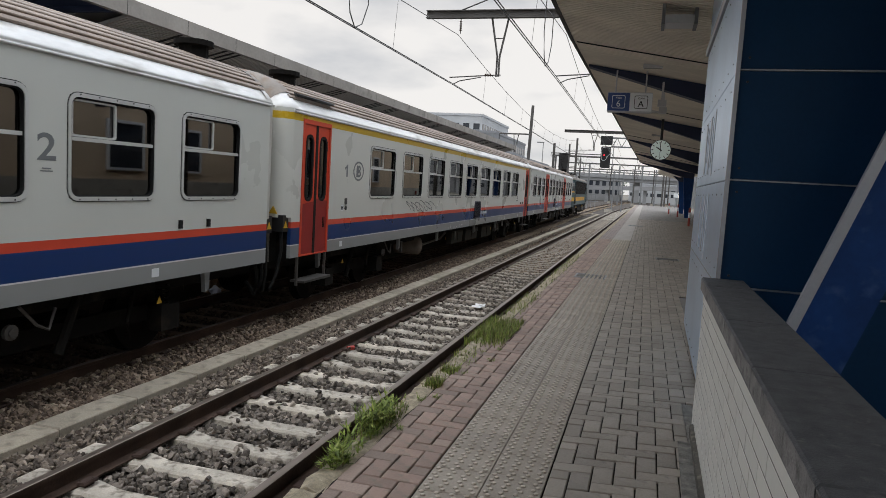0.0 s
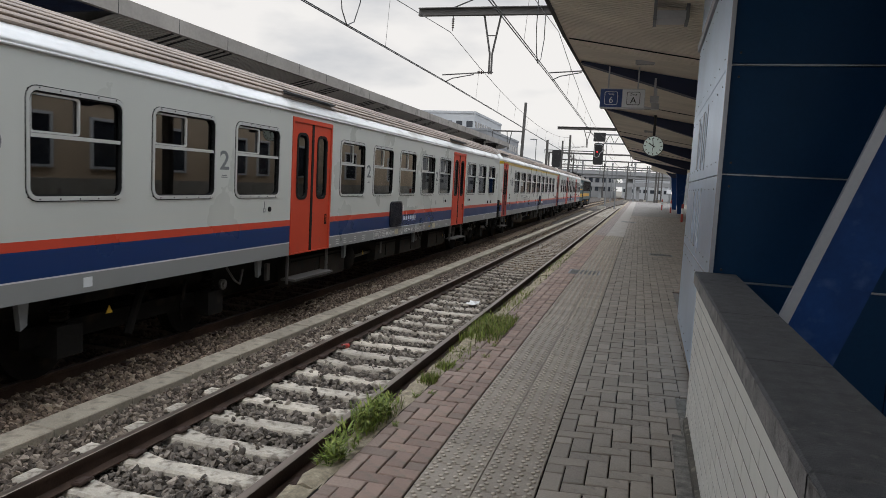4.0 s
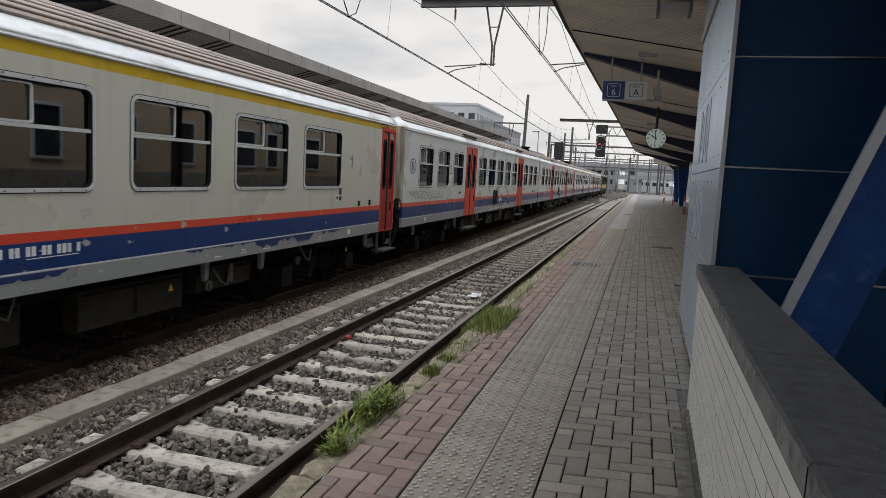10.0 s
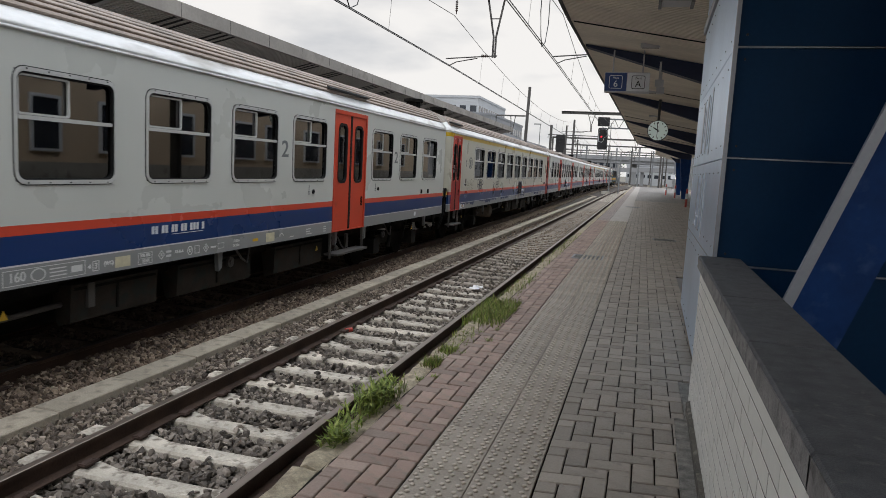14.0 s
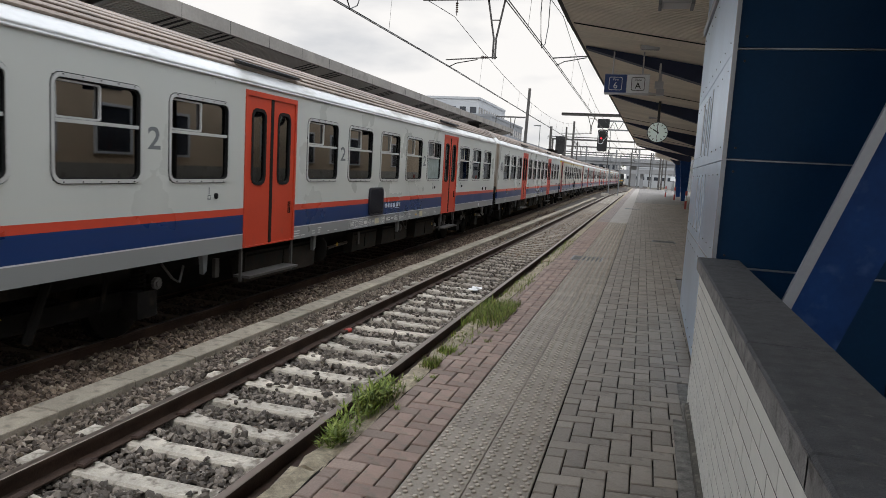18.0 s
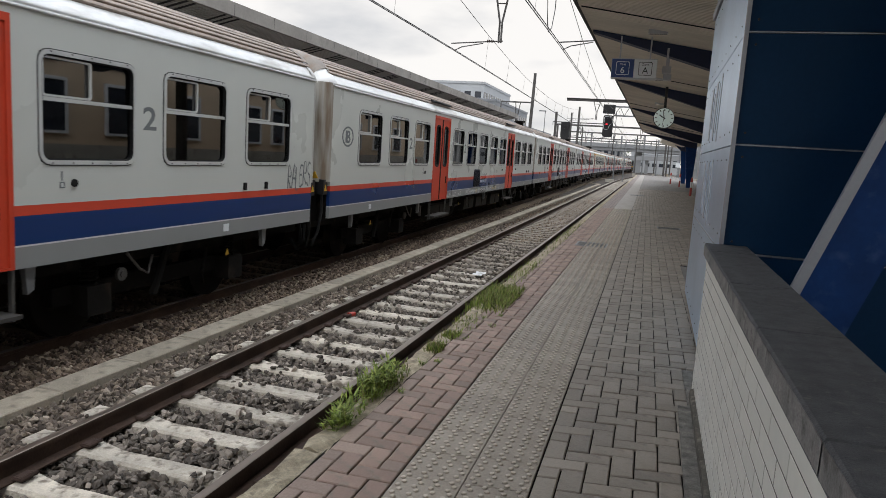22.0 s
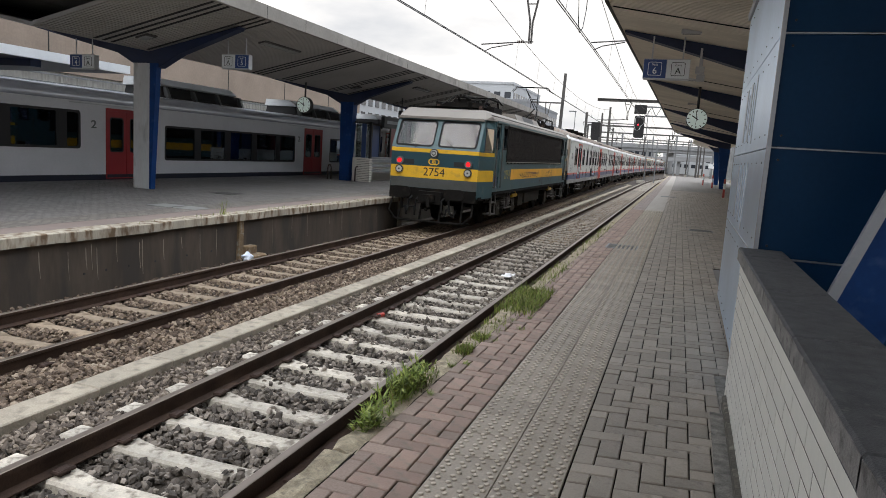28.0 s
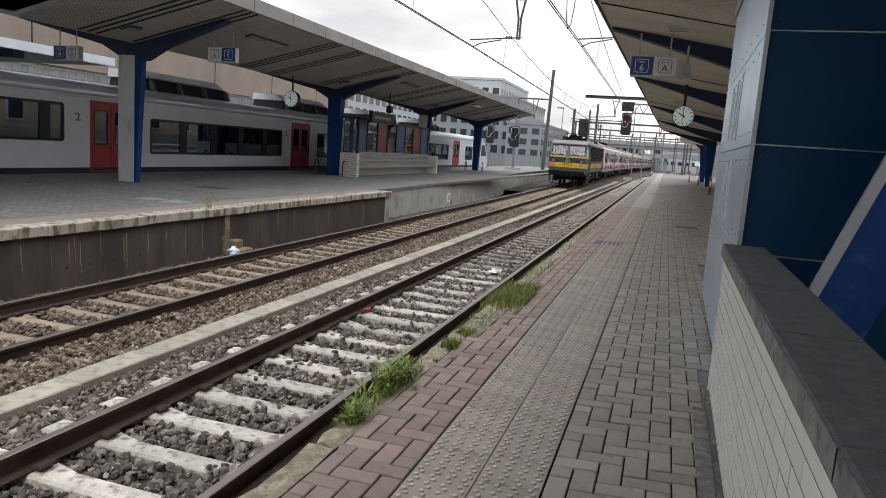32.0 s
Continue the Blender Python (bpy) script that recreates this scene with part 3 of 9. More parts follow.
# ---- mesh building ----
class Shape:
    """Collects vertices and faces of one part."""

    def __init__(self):
        self.v, self.f = [], []

    def add(self, vs, fs):
        k = len(self.v)
        self.v += [tuple(p) for p in vs]
        self.f += [tuple(i + k for i in q) for q in fs]
        return self

    def box(self, x0, x1, y0, y1, z0, z1):
        return self.add([(x0, y0, z0), (x1, y0, z0), (x1, y1, z0), (x0, y1, z0), (x0, y0, z1), (x1, y0, z1), (x1, y1, z1), (x0, y1, z1)],
                        [(0, 3, 2, 1), (4, 5, 6, 7), (0, 1, 5, 4), (1, 2, 6, 5), (2, 3, 7, 6), (3, 0, 4, 7)])

    def slab(self, x0, x1, y0, y1, z0, z1, c=0.006):
        """A box whose upper edges are chamfered."""
        b = [(x0, y0, z0), (x1, y0, z0), (x1, y1, z0), (x0, y1, z0)]
        m = [(x, y, z1 - c) for x, y, _ in b]
        t = [(x0 + c, y0 + c, z1), (x1 - c, y0 + c, z1), (x1 - c, y1 - c, z1), (x0 + c, y1 - c, z1)]
        fs = [(8, 9, 10, 11)]
        for i in range(4):
            j = (i + 1) % 4
            fs += [(i, j, 4 + j, 4 + i), (4 + i, 4 + j, 8 + j, 8 + i)]
        return self.add(b + m + t, fs)

    def slab_x(self, x0, x1, y0, y1, z0, z1, c=0.002):
        """A thin box standing across x, its face towards -x chamfered all round."""
        b = [(x1, y0, z0), (x1, y1, z0), (x1, y1, z1), (x1, y0, z1)]
        t = [(x0, y0 + c, z0 + c), (x0, y1 - c, z0 + c), (x0, y1 - c, z1 - c), (x0, y0 + c, z1 - c)]
        return self.add(b + t, [(4, 7, 6, 5)] + [(i, 4 + i, 4 + (i + 1) % 4, (i + 1) % 4) for i in range(4)])

    def prism(self, poly, axis, a, b):
        """A closed outline of (p, q) pairs drawn out from a to b along an axis."""
        n = len(poly)
        put = {"x": lambda p, q, s: (s, p, q), "y": lambda p, q, s: (p, s, q), "z": lambda p, q, s: (p, q, s)}[axis]
        vs = [put(p, q, a) for p, q in poly] + [put(p, q, b) for p, q in poly]
        fs = [tuple(range(n))[::-1], tuple(range(n, 2 * n))] + [(i, (i + 1) % n, n + (i + 1) % n, n + i) for i in range(n)]
        return self.add(vs, fs)

    def sheet(self, line, axis, a, b):
        """An open outline drawn out along an axis."""
        n = len(line)
        put = {"x": lambda p, q, s: (s, p, q), "y": lambda p, q, s: (p, s, q), "z": lambda p, q, s: (p, q, s)}[axis]
        vs = [put(p, q, a) for p, q in line] + [put(p, q, b) for p, q in line]
        return self.add(vs, [(i, i + 1, n + i + 1, n + i) for i in range(n - 1)])

    def tube(self, pts, r, n=6, r2=None):
        pts = [Vector(p) for p in pts]
        k, vs, fs = len(pts), [], []
        for i, p in enumerate(pts):
            d = (pts[min(i + 1, k - 1)] - pts[max(i - 1, 0)]).normalized()
            u = d.cross(Vector((0, 0, 1)) if abs(d.z) < 0.9 else Vector((1, 0, 0))).normalized()
            w = d.cross(u)
            rr = r if r2 is None else r + (r2 - r) * i / (k - 1)
            vs += [p + (u * math.cos(2 * math.pi * j / n) + w * math.sin(2 * math.pi * j / n)) * rr for j in range(n)]
        for i in range(k - 1):
            fs += [(i * n + j, i * n + (j + 1) % n, (i + 1) * n + (j + 1) % n, (i + 1) * n + j) for j in range(n)]
        fs += [tuple(range(n))[::-1], tuple(range((k - 1) * n, k * n))]
        return self.add(vs, fs)

    def disc(self, c, axis, r, half, n=20):
        """A round plate of the given half thickness about a centre."""
        c, d = Vector(c), {"x": Vector((1, 0, 0)), "y": Vector((0, 1, 0)), "z": Vector((0, 0, 1))}[axis]
        return self.tube([c - d * half, c + d * half], r, n)

    def ring(self, outer, inner, axis, a, b):
        """A frame between two outlines with the same number of points, from a to b along an axis."""
        n = len(outer)
        put = {"x": lambda p, q, s: (s, p, q), "y": lambda p, q, s: (p, s, q), "z": lambda p, q, s: (p, q, s)}[axis]
        vs = [put(p, q, s) for s in (a, b) for line in (outer, inner) for p, q in line]
        fs = []
        for i in range(n):
            j = (i + 1) % n
            fs += [(i, j, n + j, n + i), (2 * n + i, 3 * n + i, 3 * n + j, 2 * n + j), (i, 2 * n + i, 2 * n + j, j), (n + i, n + j, 3 * n + j, 3 * n + i)]
        return self.add(vs, fs)

    def wall(self, at, thick, p0, p1, q0, q1, holes, axis="x"):
        """One connected wall with openings (p0, p1, q0, q1): across x the pairs are (y, z), across y they are (x, z)."""
        ps = sorted({p0, p1, *[h[0] for h in holes], *[h[1] for h in holes]})
        qs = sorted({q0, q1, *[h[2] for h in holes], *[h[3] for h in holes]})
        solid = [[not any(h[0] < (a + b) / 2 < h[1] and h[2] < (c + d) / 2 < h[3] for h in holes) for c, d in zip(qs, qs[1:])] for a, b in zip(ps, ps[1:])]
        made, vs, fs = {}, [], []

        def at_corner(i, j, k):
            if (i, j, k) not in made:
                made[i, j, k] = len(vs)
                w = at + thick * k
                vs.append((w, ps[i], qs[j]) if axis == "x" else (ps[i], w, qs[j]))
            return made[i, j, k]

        full = lambda i, j: 0 <= i < len(ps) - 1 and 0 <= j < len(qs) - 1 and solid[i][j]
        for i in range(len(ps) - 1):
            for j in range(len(qs) - 1):
                if not solid[i][j]:
                    continue
                ring = [(i, j), (i + 1, j), (i + 1, j + 1), (i, j + 1)]
                for k in (0, 1):
                    fs.append(tuple(at_corner(p, q, k) for p, q in (ring if k == 0 else ring[::-1])))
                for (u, v), a, b in (((i, j - 1), 0, 1), ((i + 1, j), 1, 2), ((i, j + 1), 2, 3), ((i - 1, j), 3, 0)):
                    if not full(u, v):
                        fs.append((at_corner(*ring[b], 0), at_corner(*ring[a], 0), at_corner(*ring[a], 1), at_corner(*ring[b], 1)))
        return self.add(vs, fs)


def rounded(p0, p1, q0, q1, r, n=4):
    out = []
    for cx, cy, a0 in ((p1 - r, q1 - r, 0), (p0 + r, q1 - r, 90), (p0 + r, q0 + r, 180), (p1 - r, q0 + r, 270)):
        out += [(cx + r * math.cos(radians(a0 + 90 * i / n)), cy + r * math.sin(radians(a0 + 90 * i / n))) for i in range(n + 1)]
    return out


def mesh_of(name, s, material, smooth=False):
    me = bpy.data.meshes.new(name)
    me.from_pydata(s.v, [], s.f)
    me.materials.append(material)
    if smooth:
        me.polygons.foreach_set("use_smooth", [True] * len(me.polygons))
    me.update()
    return me


def part(name, s, material, parent=None, label="", smooth=False):
    """One mesh object, under a thing or a part."""
    ob = new(name, mesh_of(name, s, material, smooth) if isinstance(s, Shape) else s)
    if parent is not None:
        ob.parent = parent
    if label:
        ob["label"] = label
    return ob


def thing(name, label, category, group="", kind="", at=(0, 0, 0), turn=0):
    ob = new(name)
    ob.empty_display_size = 0.2
    ob.matrix_basis = pose(*at, 0, 0, turn)
    return tagged(ob, label, category, group, kind)


def letters(text, size, material, parent, m, name="lettering", thick=0.002, bold=0.0):
    """Words as flat mesh letters, standing in the x-z plane and facing -y before the pose m is applied."""
    cu = bpy.data.curves.new(name, "FONT")
    cu.body, cu.size, cu.extrude, cu.align_x, cu.align_y, cu.offset = text, size, thick, "CENTER", "CENTER", bold
    tmp = bpy.data.objects.new(name, cu)
    scene.collection.objects.link(tmp)
    me = bpy.data.meshes.new_from_object(tmp.evaluated_get(bpy.context.evaluated_depsgraph_get()))
    bpy.data.objects.remove(tmp)
    me.transform(m @ pose(0, 0, 0, 90))
    me.materials.clear()
    me.materials.append(material)
    ob = new(name, me)
    ob.parent = parent
    return ob


def scribble(seed, y0, y1, z0, z1, x, r=0.014, loops=7):
    """An unreadable sprayed tag: one winding stroke on a plane across x."""
    rnd = random.Random(seed)
    pts, a, n = [], rnd.uniform(0, 6), loops * 7
    for i in range(n):
        k = i / n
        a += rnd.uniform(0.5, 1.15)
        w = (y1 - y0) / loops
        pts.append(Vector((y0 + (y1 - y0 - w) * k + w * (0.5 + 0.75 * math.cos(a)), z0 + (z1 - z0) * (0.5 + 0.5 * math.sin(a * 0.83 + i // 9) * rnd.uniform(0.6, 1)))))
    fine = []
    for p, q, u, v in zip([pts[0]] + pts, pts, pts[1:], pts[2:] + [pts[-1]]):
        for j in range(3):
            t = j / 3
            fine.append(q * (1 - t) ** 2 * (1 + 2 * t) + u * t * t * (3 - 2 * t) + (u - p) * 0.5 * t * (1 - t) ** 2 - (v - q) * 0.5 * t * t * (1 - t))
    vs = []
    for i, p in enumerate(fine):
        d = fine[min(i + 1, len(fine) - 1)] - fine[max(i - 1, 0)]
        o = Vector((-d.y, d.x)).normalized() * r
        vs += [(x, p.x + o.x, p.y + o.y), (x, p.x - o.x, p.y - o.y)]
    return Shape().add(vs, [(2 * i, 2 * i + 1, 2 * i + 3, 2 * i + 2) for i in range(len(fine) - 1)])


STROKES = {
    "A": "0,0 .3,1 .6,0|.1,.4 .5,.4", "B": "0,0 0,1 .45,.85 .1,.55 .55,.3 0,0", "C": ".65,.85 .3,1 0,.6 .1,.1 .65,.1", "D": "0,0 0,1 .55,.7 .55,.3 0,0",
    "E": ".6,1 0,.9 0,0 .6,.05|0,.5 .45,.5", "F": ".6,1 0,1 0,0|0,.55 .45,.55", "H": "0,1 0,0|.6,1 .6,0|0,.5 .6,.55", "I": ".1,1 .1,0", "K": "0,1 0,0|.6,1 0,.45 .6,0",
    "L": "0,1 0,0 .6,0", "M": "0,0 .1,1 .4,.4 .7,1 .8,0", "N": "0,0 0,1 .6,0 .6,1", "O": ".3,1 0,.5 .3,0 .6,.5 .3,1", "P": "0,0 0,1 .5,.9 .5,.55 0,.45",
    "R": "0,0 0,1 .5,.9 .5,.6 0,.5 .6,0", "S": ".6,.9 .2,1 .1,.6 .55,.4 .4,0 0,.1", "T": "0,.95 .7,1|.35,1 .3,0", "V": "0,1 .3,0 .6,1", "Z": "0,.95 .7,1 0,0 .7,.05",
    "4": ".5,0 .5,1 0,.4 .7,.4", "!": ".1,1 .1,.35|.1,.1 .1,0", ".": ".1,.1 .1,0", " ": ""}


def tag_text(text, y0, y1, z0, z1, x, r, seed, slant=0.15):
    """A sprayed tag of loose hand-drawn capitals on a plane across x."""
    rnd, s, at, lines = random.Random(seed), Shape(), 0.0, []
    for ch in text:
        w = 0.0
        up, size = rnd.uniform(-0.1, 0.1), rnd.uniform(0.8, 1.1)
        for stroke in STROKES[ch].split("|"):
            pts = [tuple(float(v) for v in q.split(",")) for q in stroke.split()]
            if pts:
                lines.append([Vector((at + (a + slant * b) * size + rnd.uniform(-0.04, 0.04), up + b * size + rnd.uniform(-0.05, 0.05))) for a, b in pts])
                w = max(w, max(a for a, b in pts))
        at += (w if w else 0.3) + 0.16
    for pts in lines:
        pts = [Vector((y0 + (y1 - y0) * q.x / at, z0 + (z1 - z0) * q.y)) for q in pts]
        fine = []
        for p, q, u, v in zip([pts[0]] + pts, pts, pts[1:], pts[2:] + [pts[-1]]):
            for j in range(4):
                t = j / 4
                fine.append(q * (1 - t) ** 2 * (1 + 2 * t) + u * t * t * (3 - 2 * t) + (u - p) * 0.6 * t * (1 - t) ** 2 - (v - q) * 0.6 * t * t * (1 - t))
        fine.append(pts[-1])
        vs = []
        for i, q in enumerate(fine):
            d = fine[min(i + 1, len(fine) - 1)] - fine[max(i - 1, 0)]
            o = Vector((-d.y, d.x)).normalized() * r * (0.75 + 0.4 * math.sin(i * 0.7))
            vs += [(x, q.x + o.x, q.y + o.y), (x, q.x - o.x, q.y - o.y)]
        s.add(vs, [(2 * i, 2 * i + 1, 2 * i + 3, 2 * i + 2) for i in range(len(fine) - 1)])
    return s


# ---- ground and tracks ----
def bend(y):
    """Sideways shift of the train's track from XF, along the line."""
    knots = [(-400, 0.0), (12, 0.0), (30, -0.15), (48, -0.42), (75, -0.80), (105, -0.95), (150, -0.55), (210, 0.8), (280, 3.2), (420, 12.0)]
    for (a, p), (b, q) in zip(knots, knots[1:]):
        if y <= b:
            k = max(0.0, (y - a) / (b - a))
            return p + (q - p) * (k * k * (3 - 2 * k) * 0.4 + k * 0.6)
    return knots[-1][1]


RAIL_PROFILE = [(-0.075, -0.172), (0.075, -0.172), (0.075, -0.160), (0.012, -0.140), (0.012, -0.045), (0.036, -0.032), (0.036, -0.004), (-0.036, -0.004), (-0.036, -0.032), (-0.012, -0.045), (-0.012, -0.140), (-0.075, -0.160)]


def swept(profile, xs, ys, z, close=True):
    """An outline carried along a line of (x, y) places."""
    s, n = Shape(), len(profile)
    vs = [(x + p, y, z + q) for x, y in zip(xs, ys) for p, q in profile]
    fs = []
    for i in range(len(ys) - 1):
        for j in range(n if close else n - 1):
            fs.append((i * n + j, i * n + (j + 1) % n, (i + 1) * n + (j + 1) % n, (i + 1) * n + j))
    return s.add(vs, fs)


tagged(part("ground", Shape().add([(-2500, -600, -1.35), (2500, -600, -1.35), (2500, 4500, -1.35), (-2500, 4500, -1.35)], [(0, 1, 2, 3)]), M_GROUND), "dusty brown railway yard ground with weeds", "ground", kind="structure")


def grid_bed(x0, x1, y0, y1, z, step, amp, seed):
    nx, ny = int((x1 - x0) / step) + 1, int((y1 - y0) / step) + 1
    vs = []
    for j in range(ny):
        for i in range(nx):
            x, y = x0 + (x1 - x0) * i / (nx - 1), y0 + (y1 - y0) * j / (ny - 1)
            vs.append((x, y, z + amp * noise.noise((x * 2.1 + seed, y * 2.1, 0)) + 0.6 * amp * noise.noise((x * 6, y * 6, seed))))
    return Shape().add(vs, [(j * nx + i, j * nx + i + 1, (j + 1) * nx + i + 1, (j + 1) * nx + i) for j in range(ny - 1) for i in range(nx - 1)])


tagged(part("ballast_bed", grid_bed(-8.9, -1.45, -2, 46, -1.025, 0.16, 0.022, 3), M_BALLAST, smooth=True), "grey-brown stone ballast bed between the platforms", "ballast", kind="structure")
far_bed = Shape().add([(-11.5, 45.5, -1.0), (-1.2, 45.5, -1.0), (4, 330, -1.0), (-20, 330, -1.0)], [(0, 1, 2, 3)])
far_bed.add([(-8.9, -210, -1.0), (-1.45, -210, -1.0), (-1.45, -1.9, -1.0), (-8.9, -1.9, -1.0)], [(0, 1, 2, 3)])
tagged(part("ballast_far", far_bed, M_BALLAST), "grey-brown ballast of the yard tracks", "ballast", kind="structure")


def stones(name, x0, x1, y0, y1, count, top, material, seed, keep=lambda x, y: True, label="", power=1.6, size=(0.018, 0.042)):
    """Loose angular ballast stones, denser near the start of the stretch."""
    rnd = random.Random(seed)
    s = Shape()
    base = [(math.cos(1.2566 * k), math.sin(1.2566 * k), -0.45) for k in range(5)] + [(0.72 * math.cos(1.2566 * k + 0.628), 0.72 * math.sin(1.2566 * k + 0.628), 0.38) for k in range(5)] + [(0.05, 0.0, 0.55)]
    tri = [(k, (k + 1) % 5, 5 + k) for k in range(5)] + [((k + 1) % 5, 5 + (k + 1) % 5, 5 + k) for k in range(5)] + [(5 + k, 5 + (k + 1) % 5, 10) for k in range(5)]
    for _ in range(count):
        x, y = rnd.uniform(x0, x1), y0 + (y1 - y0) * rnd.random() ** power
        if not keep(x, y):
            continue
        r = rnd.uniform(*size)
        a, ca = rnd.uniform(0, 6.28), rnd.uniform(0.5, 1.0)
        c, q = math.cos(a), math.sin(a)
        z = top + rnd.uniform(-0.018, 0.02) + 0.022 * noise.noise((x * 2.1 + 3, y * 2.1, 0))
        vs = []
        tx, ty = rnd.uniform(-0.5, 0.5), rnd.uniform(-0.5, 0.5)
        for px, py, pz in base:
            px, py, pz = px * r * rnd.uniform(0.4, 1.4), py * r * ca * rnd.uniform(0.4, 1.4), pz * r * rnd.uniform(0.4, 1.2)
            vs.append((x + px * c - py * q, y + px * q + py * c, z + pz + tx * px + ty * py))
        s.add(vs, tri)
    tagged(part(name, s, material), label, "ballast", kind="stuff")


def in_four_foot(x, y):
    """Leaves the sleepers' tops mostly free between the rails of the near track."""
    k = ((y - SLEEPER_N0 + 0.3) % 0.6) - 0.3
    return abs(k) > 0.125 or abs(x - XN) > 1.32


SLEEPER_N0, SLEEPER_F0 = 3.578, 3.40
def on_sleepers(x, y):
    """Patches of stones that lie on the sleepers' tops, more of them farther along."""
    k = ((y - SLEEPER_N0 + 0.3) % 0.6) - 0.3
    return abs(k) < 0.125 and noise.noise((x * 2.3, y * 1.7, 7)) > 0.30 - 0.05 * (y - 2)


stones("ballast_stones", XN - 1.35, XN + 1.75, 1.6, 20, 23000, -0.988, M_STONE_N, 11, in_four_foot, "loose angular grey ballast stones around pale sleepers", 1.6, (0.022, 0.050))
stones("ballast_stones", XN - 0.66, XN + 0.66, 2.2, 20, 3600, -0.940, M_STONE_N, 15, on_sleepers, "stray ballast stones lying on the sleepers", 1.1, (0.022, 0.042))
stones("ballast_stones", -4.9, XN - 0.82, 1.6, 24, 12000, -0.955, M_STONE_M, 12, lambda x, y: abs(((y - SLEEPER_N0 + 0.3) % 0.6) - 0.3) > 0.13 or x < XN - 1.27, "loose grey ballast stones beside a concrete trough", 1.6, (0.022, 0.048))
stones("ballast_stones", -6.0, -5.2, 3, 30, 9000, -0.908, M_STONE_F, 16, lambda x, y: True, "brown ballast heaped against the train's track", 1.5, (0.022, 0.048))
stones("ballast_stones", -8.25, -5.2, 4, 30, 26000, -0.955, M_STONE_F, 13, lambda x, y: not (abs(((y - SLEEPER_F0 + 0.3) % 0.6) - 0.3) < 0.12 and abs(x - XF) < 0.68), "loose brown ballast stones around older sleepers")
stones("ballast_stones", -8.2, -1.7, 20, 48, 11000, -0.975, M_STONE_F, 14, lambda x, y: not (-5.25 < x < -4.85), "loose grey ballast stones farther along the tracks", 1.2, (0.024, 0.05))


def sleeper_mesh(material):
    """A concrete sleeper: high shoulders under the rails and a lower, narrower middle."""
    s = Shape()
    xs = [-1.26, -1.22, -0.62, -0.42, 0.42, 0.62, 1.22, 1.26]
    top = [-0.05, -0.005, -0.002, -0.026, -0.026, -0.002, -0.005, -0.05]
    half = [0.12, 0.125, 0.125, 0.10, 0.10, 0.125, 0.125, 0.12]
    vs, fs = [], []
    for x, z, h in zip(xs, top, half):
        vs += [(x, -h - 0.03, -0.22), (x, -h, z - 0.02), (x, -h + 0.02, z), (x, h - 0.02, z), (x, h, z - 0.02), (x, h + 0.03, -0.22)]
    for i in range(len(xs) - 1):
        fs += [(i * 6 + j, i * 6 + j + 1, (i + 1) * 6 + j + 1, (i + 1) * 6 + j) for j in range(5)]
    fs += [tuple(range(6))[::-1], tuple(range(42, 48))]
    return mesh_of("sleeper", s.add(vs, fs), material)


def clip_mesh():
    s = Shape()
    for side in (-1, 1):
        x = side * 0.085
        s.tube([(x - side * 0.03, -0.05, 0.02), (x + side * 0.05, -0.06, 0.03), (x + side * 0.06, 0.0, 0.045), (x + side * 0.05, 0.06, 0.03), (x - side * 0.03, 0.05, 0.02)], 0.017, 6)
        s.box(x - 0.02, x + 0.04, -0.045, 0.045, -0.01, 0.04)
    return mesh_of("rail_clip", s, M_CLIP)


def railway_track(name, label, centre, y0, y1, first, near, material, shift=lambda y: 0.0):
    t = thing(name, label, "railway track", kind="structure")
    ys = [y0 + (y1 - y0) * i / 120 for i in range(121)]
    for side in (-1, 1):
        xs = [centre + shift(y) + side * 0.7525 for y in ys]
        r = part("rail", swept(RAIL_PROFILE, xs, ys, RAIL), M_RUST, t, "rust-brown steel rail")
        part("rail_head", swept([(-0.036, -0.0042), (-0.030, 0.0), (0.030, 0.0), (0.036, -0.0042)], xs, ys, RAIL, False), M_RAILTOP, r, "worn shiny running surface")
    me, me2, cl = sleeper_mesh(material), sleeper_mesh(M_SLEEPER_M if near == 110 else material), clip_mesh()
    for i in range(near):
        y = first + 0.6 * (i - 4)
        s = part("sleeper", me if i < 22 else me2, material, t)
        s.location, s.rotation_euler = (centre + shift(y), y, RAIL - 0.172), (0, 0, random.uniform(-0.006, 0.006))
        if i < 34:
            for side in (-1, 1):
                c = part("rail_clip", cl, M_CLIP, s)
                c.location = (side * 0.7525, 0, 0)
    rest = Shape()
    y = first + 0.6 * (near - 4)
    while y < y1:
        x = centre + shift(y)
        rest.box(x - 1.26, x + 1.26, y - 0.12, y + 0.12, RAIL - 0.25, RAIL - 0.175)
        y += 0.6
    y = first - 0.6 * 5
    while y > y0:
        x = centre + shift(y)
        rest.box(x - 1.26, x + 1.26, y - 0.12, y + 0.12, RAIL - 0.25, RAIL - 0.175)
        y -= 0.6
    tagged(part("sleepers_far", rest, material, t), kind="stuff")
    return t


railway_track("track_near", "empty track with pale concrete sleepers and rusty rails", XN, -60, 170, SLEEPER_N0, 110, M_SLEEPER_N, lambda y: 0.0 if y < 85 else (y - 85) ** 2 * 0.0006)
railway_track("track_train", "older track with brown sleepers under the train", XF, -210, 400, SLEEPER_F0, 90, M_SLEEPER_F, bend)
railway_track("track_emu", "track beyond the island platform", -18.1, -60, 130, 3.3, 10, M_SLEEPER_F)
railway_track("track_yard", "far yard track curving away", 3.5, 112, 300, 112, 10, M_SLEEPER_F, lambda y: (y - 112) * 0.02)

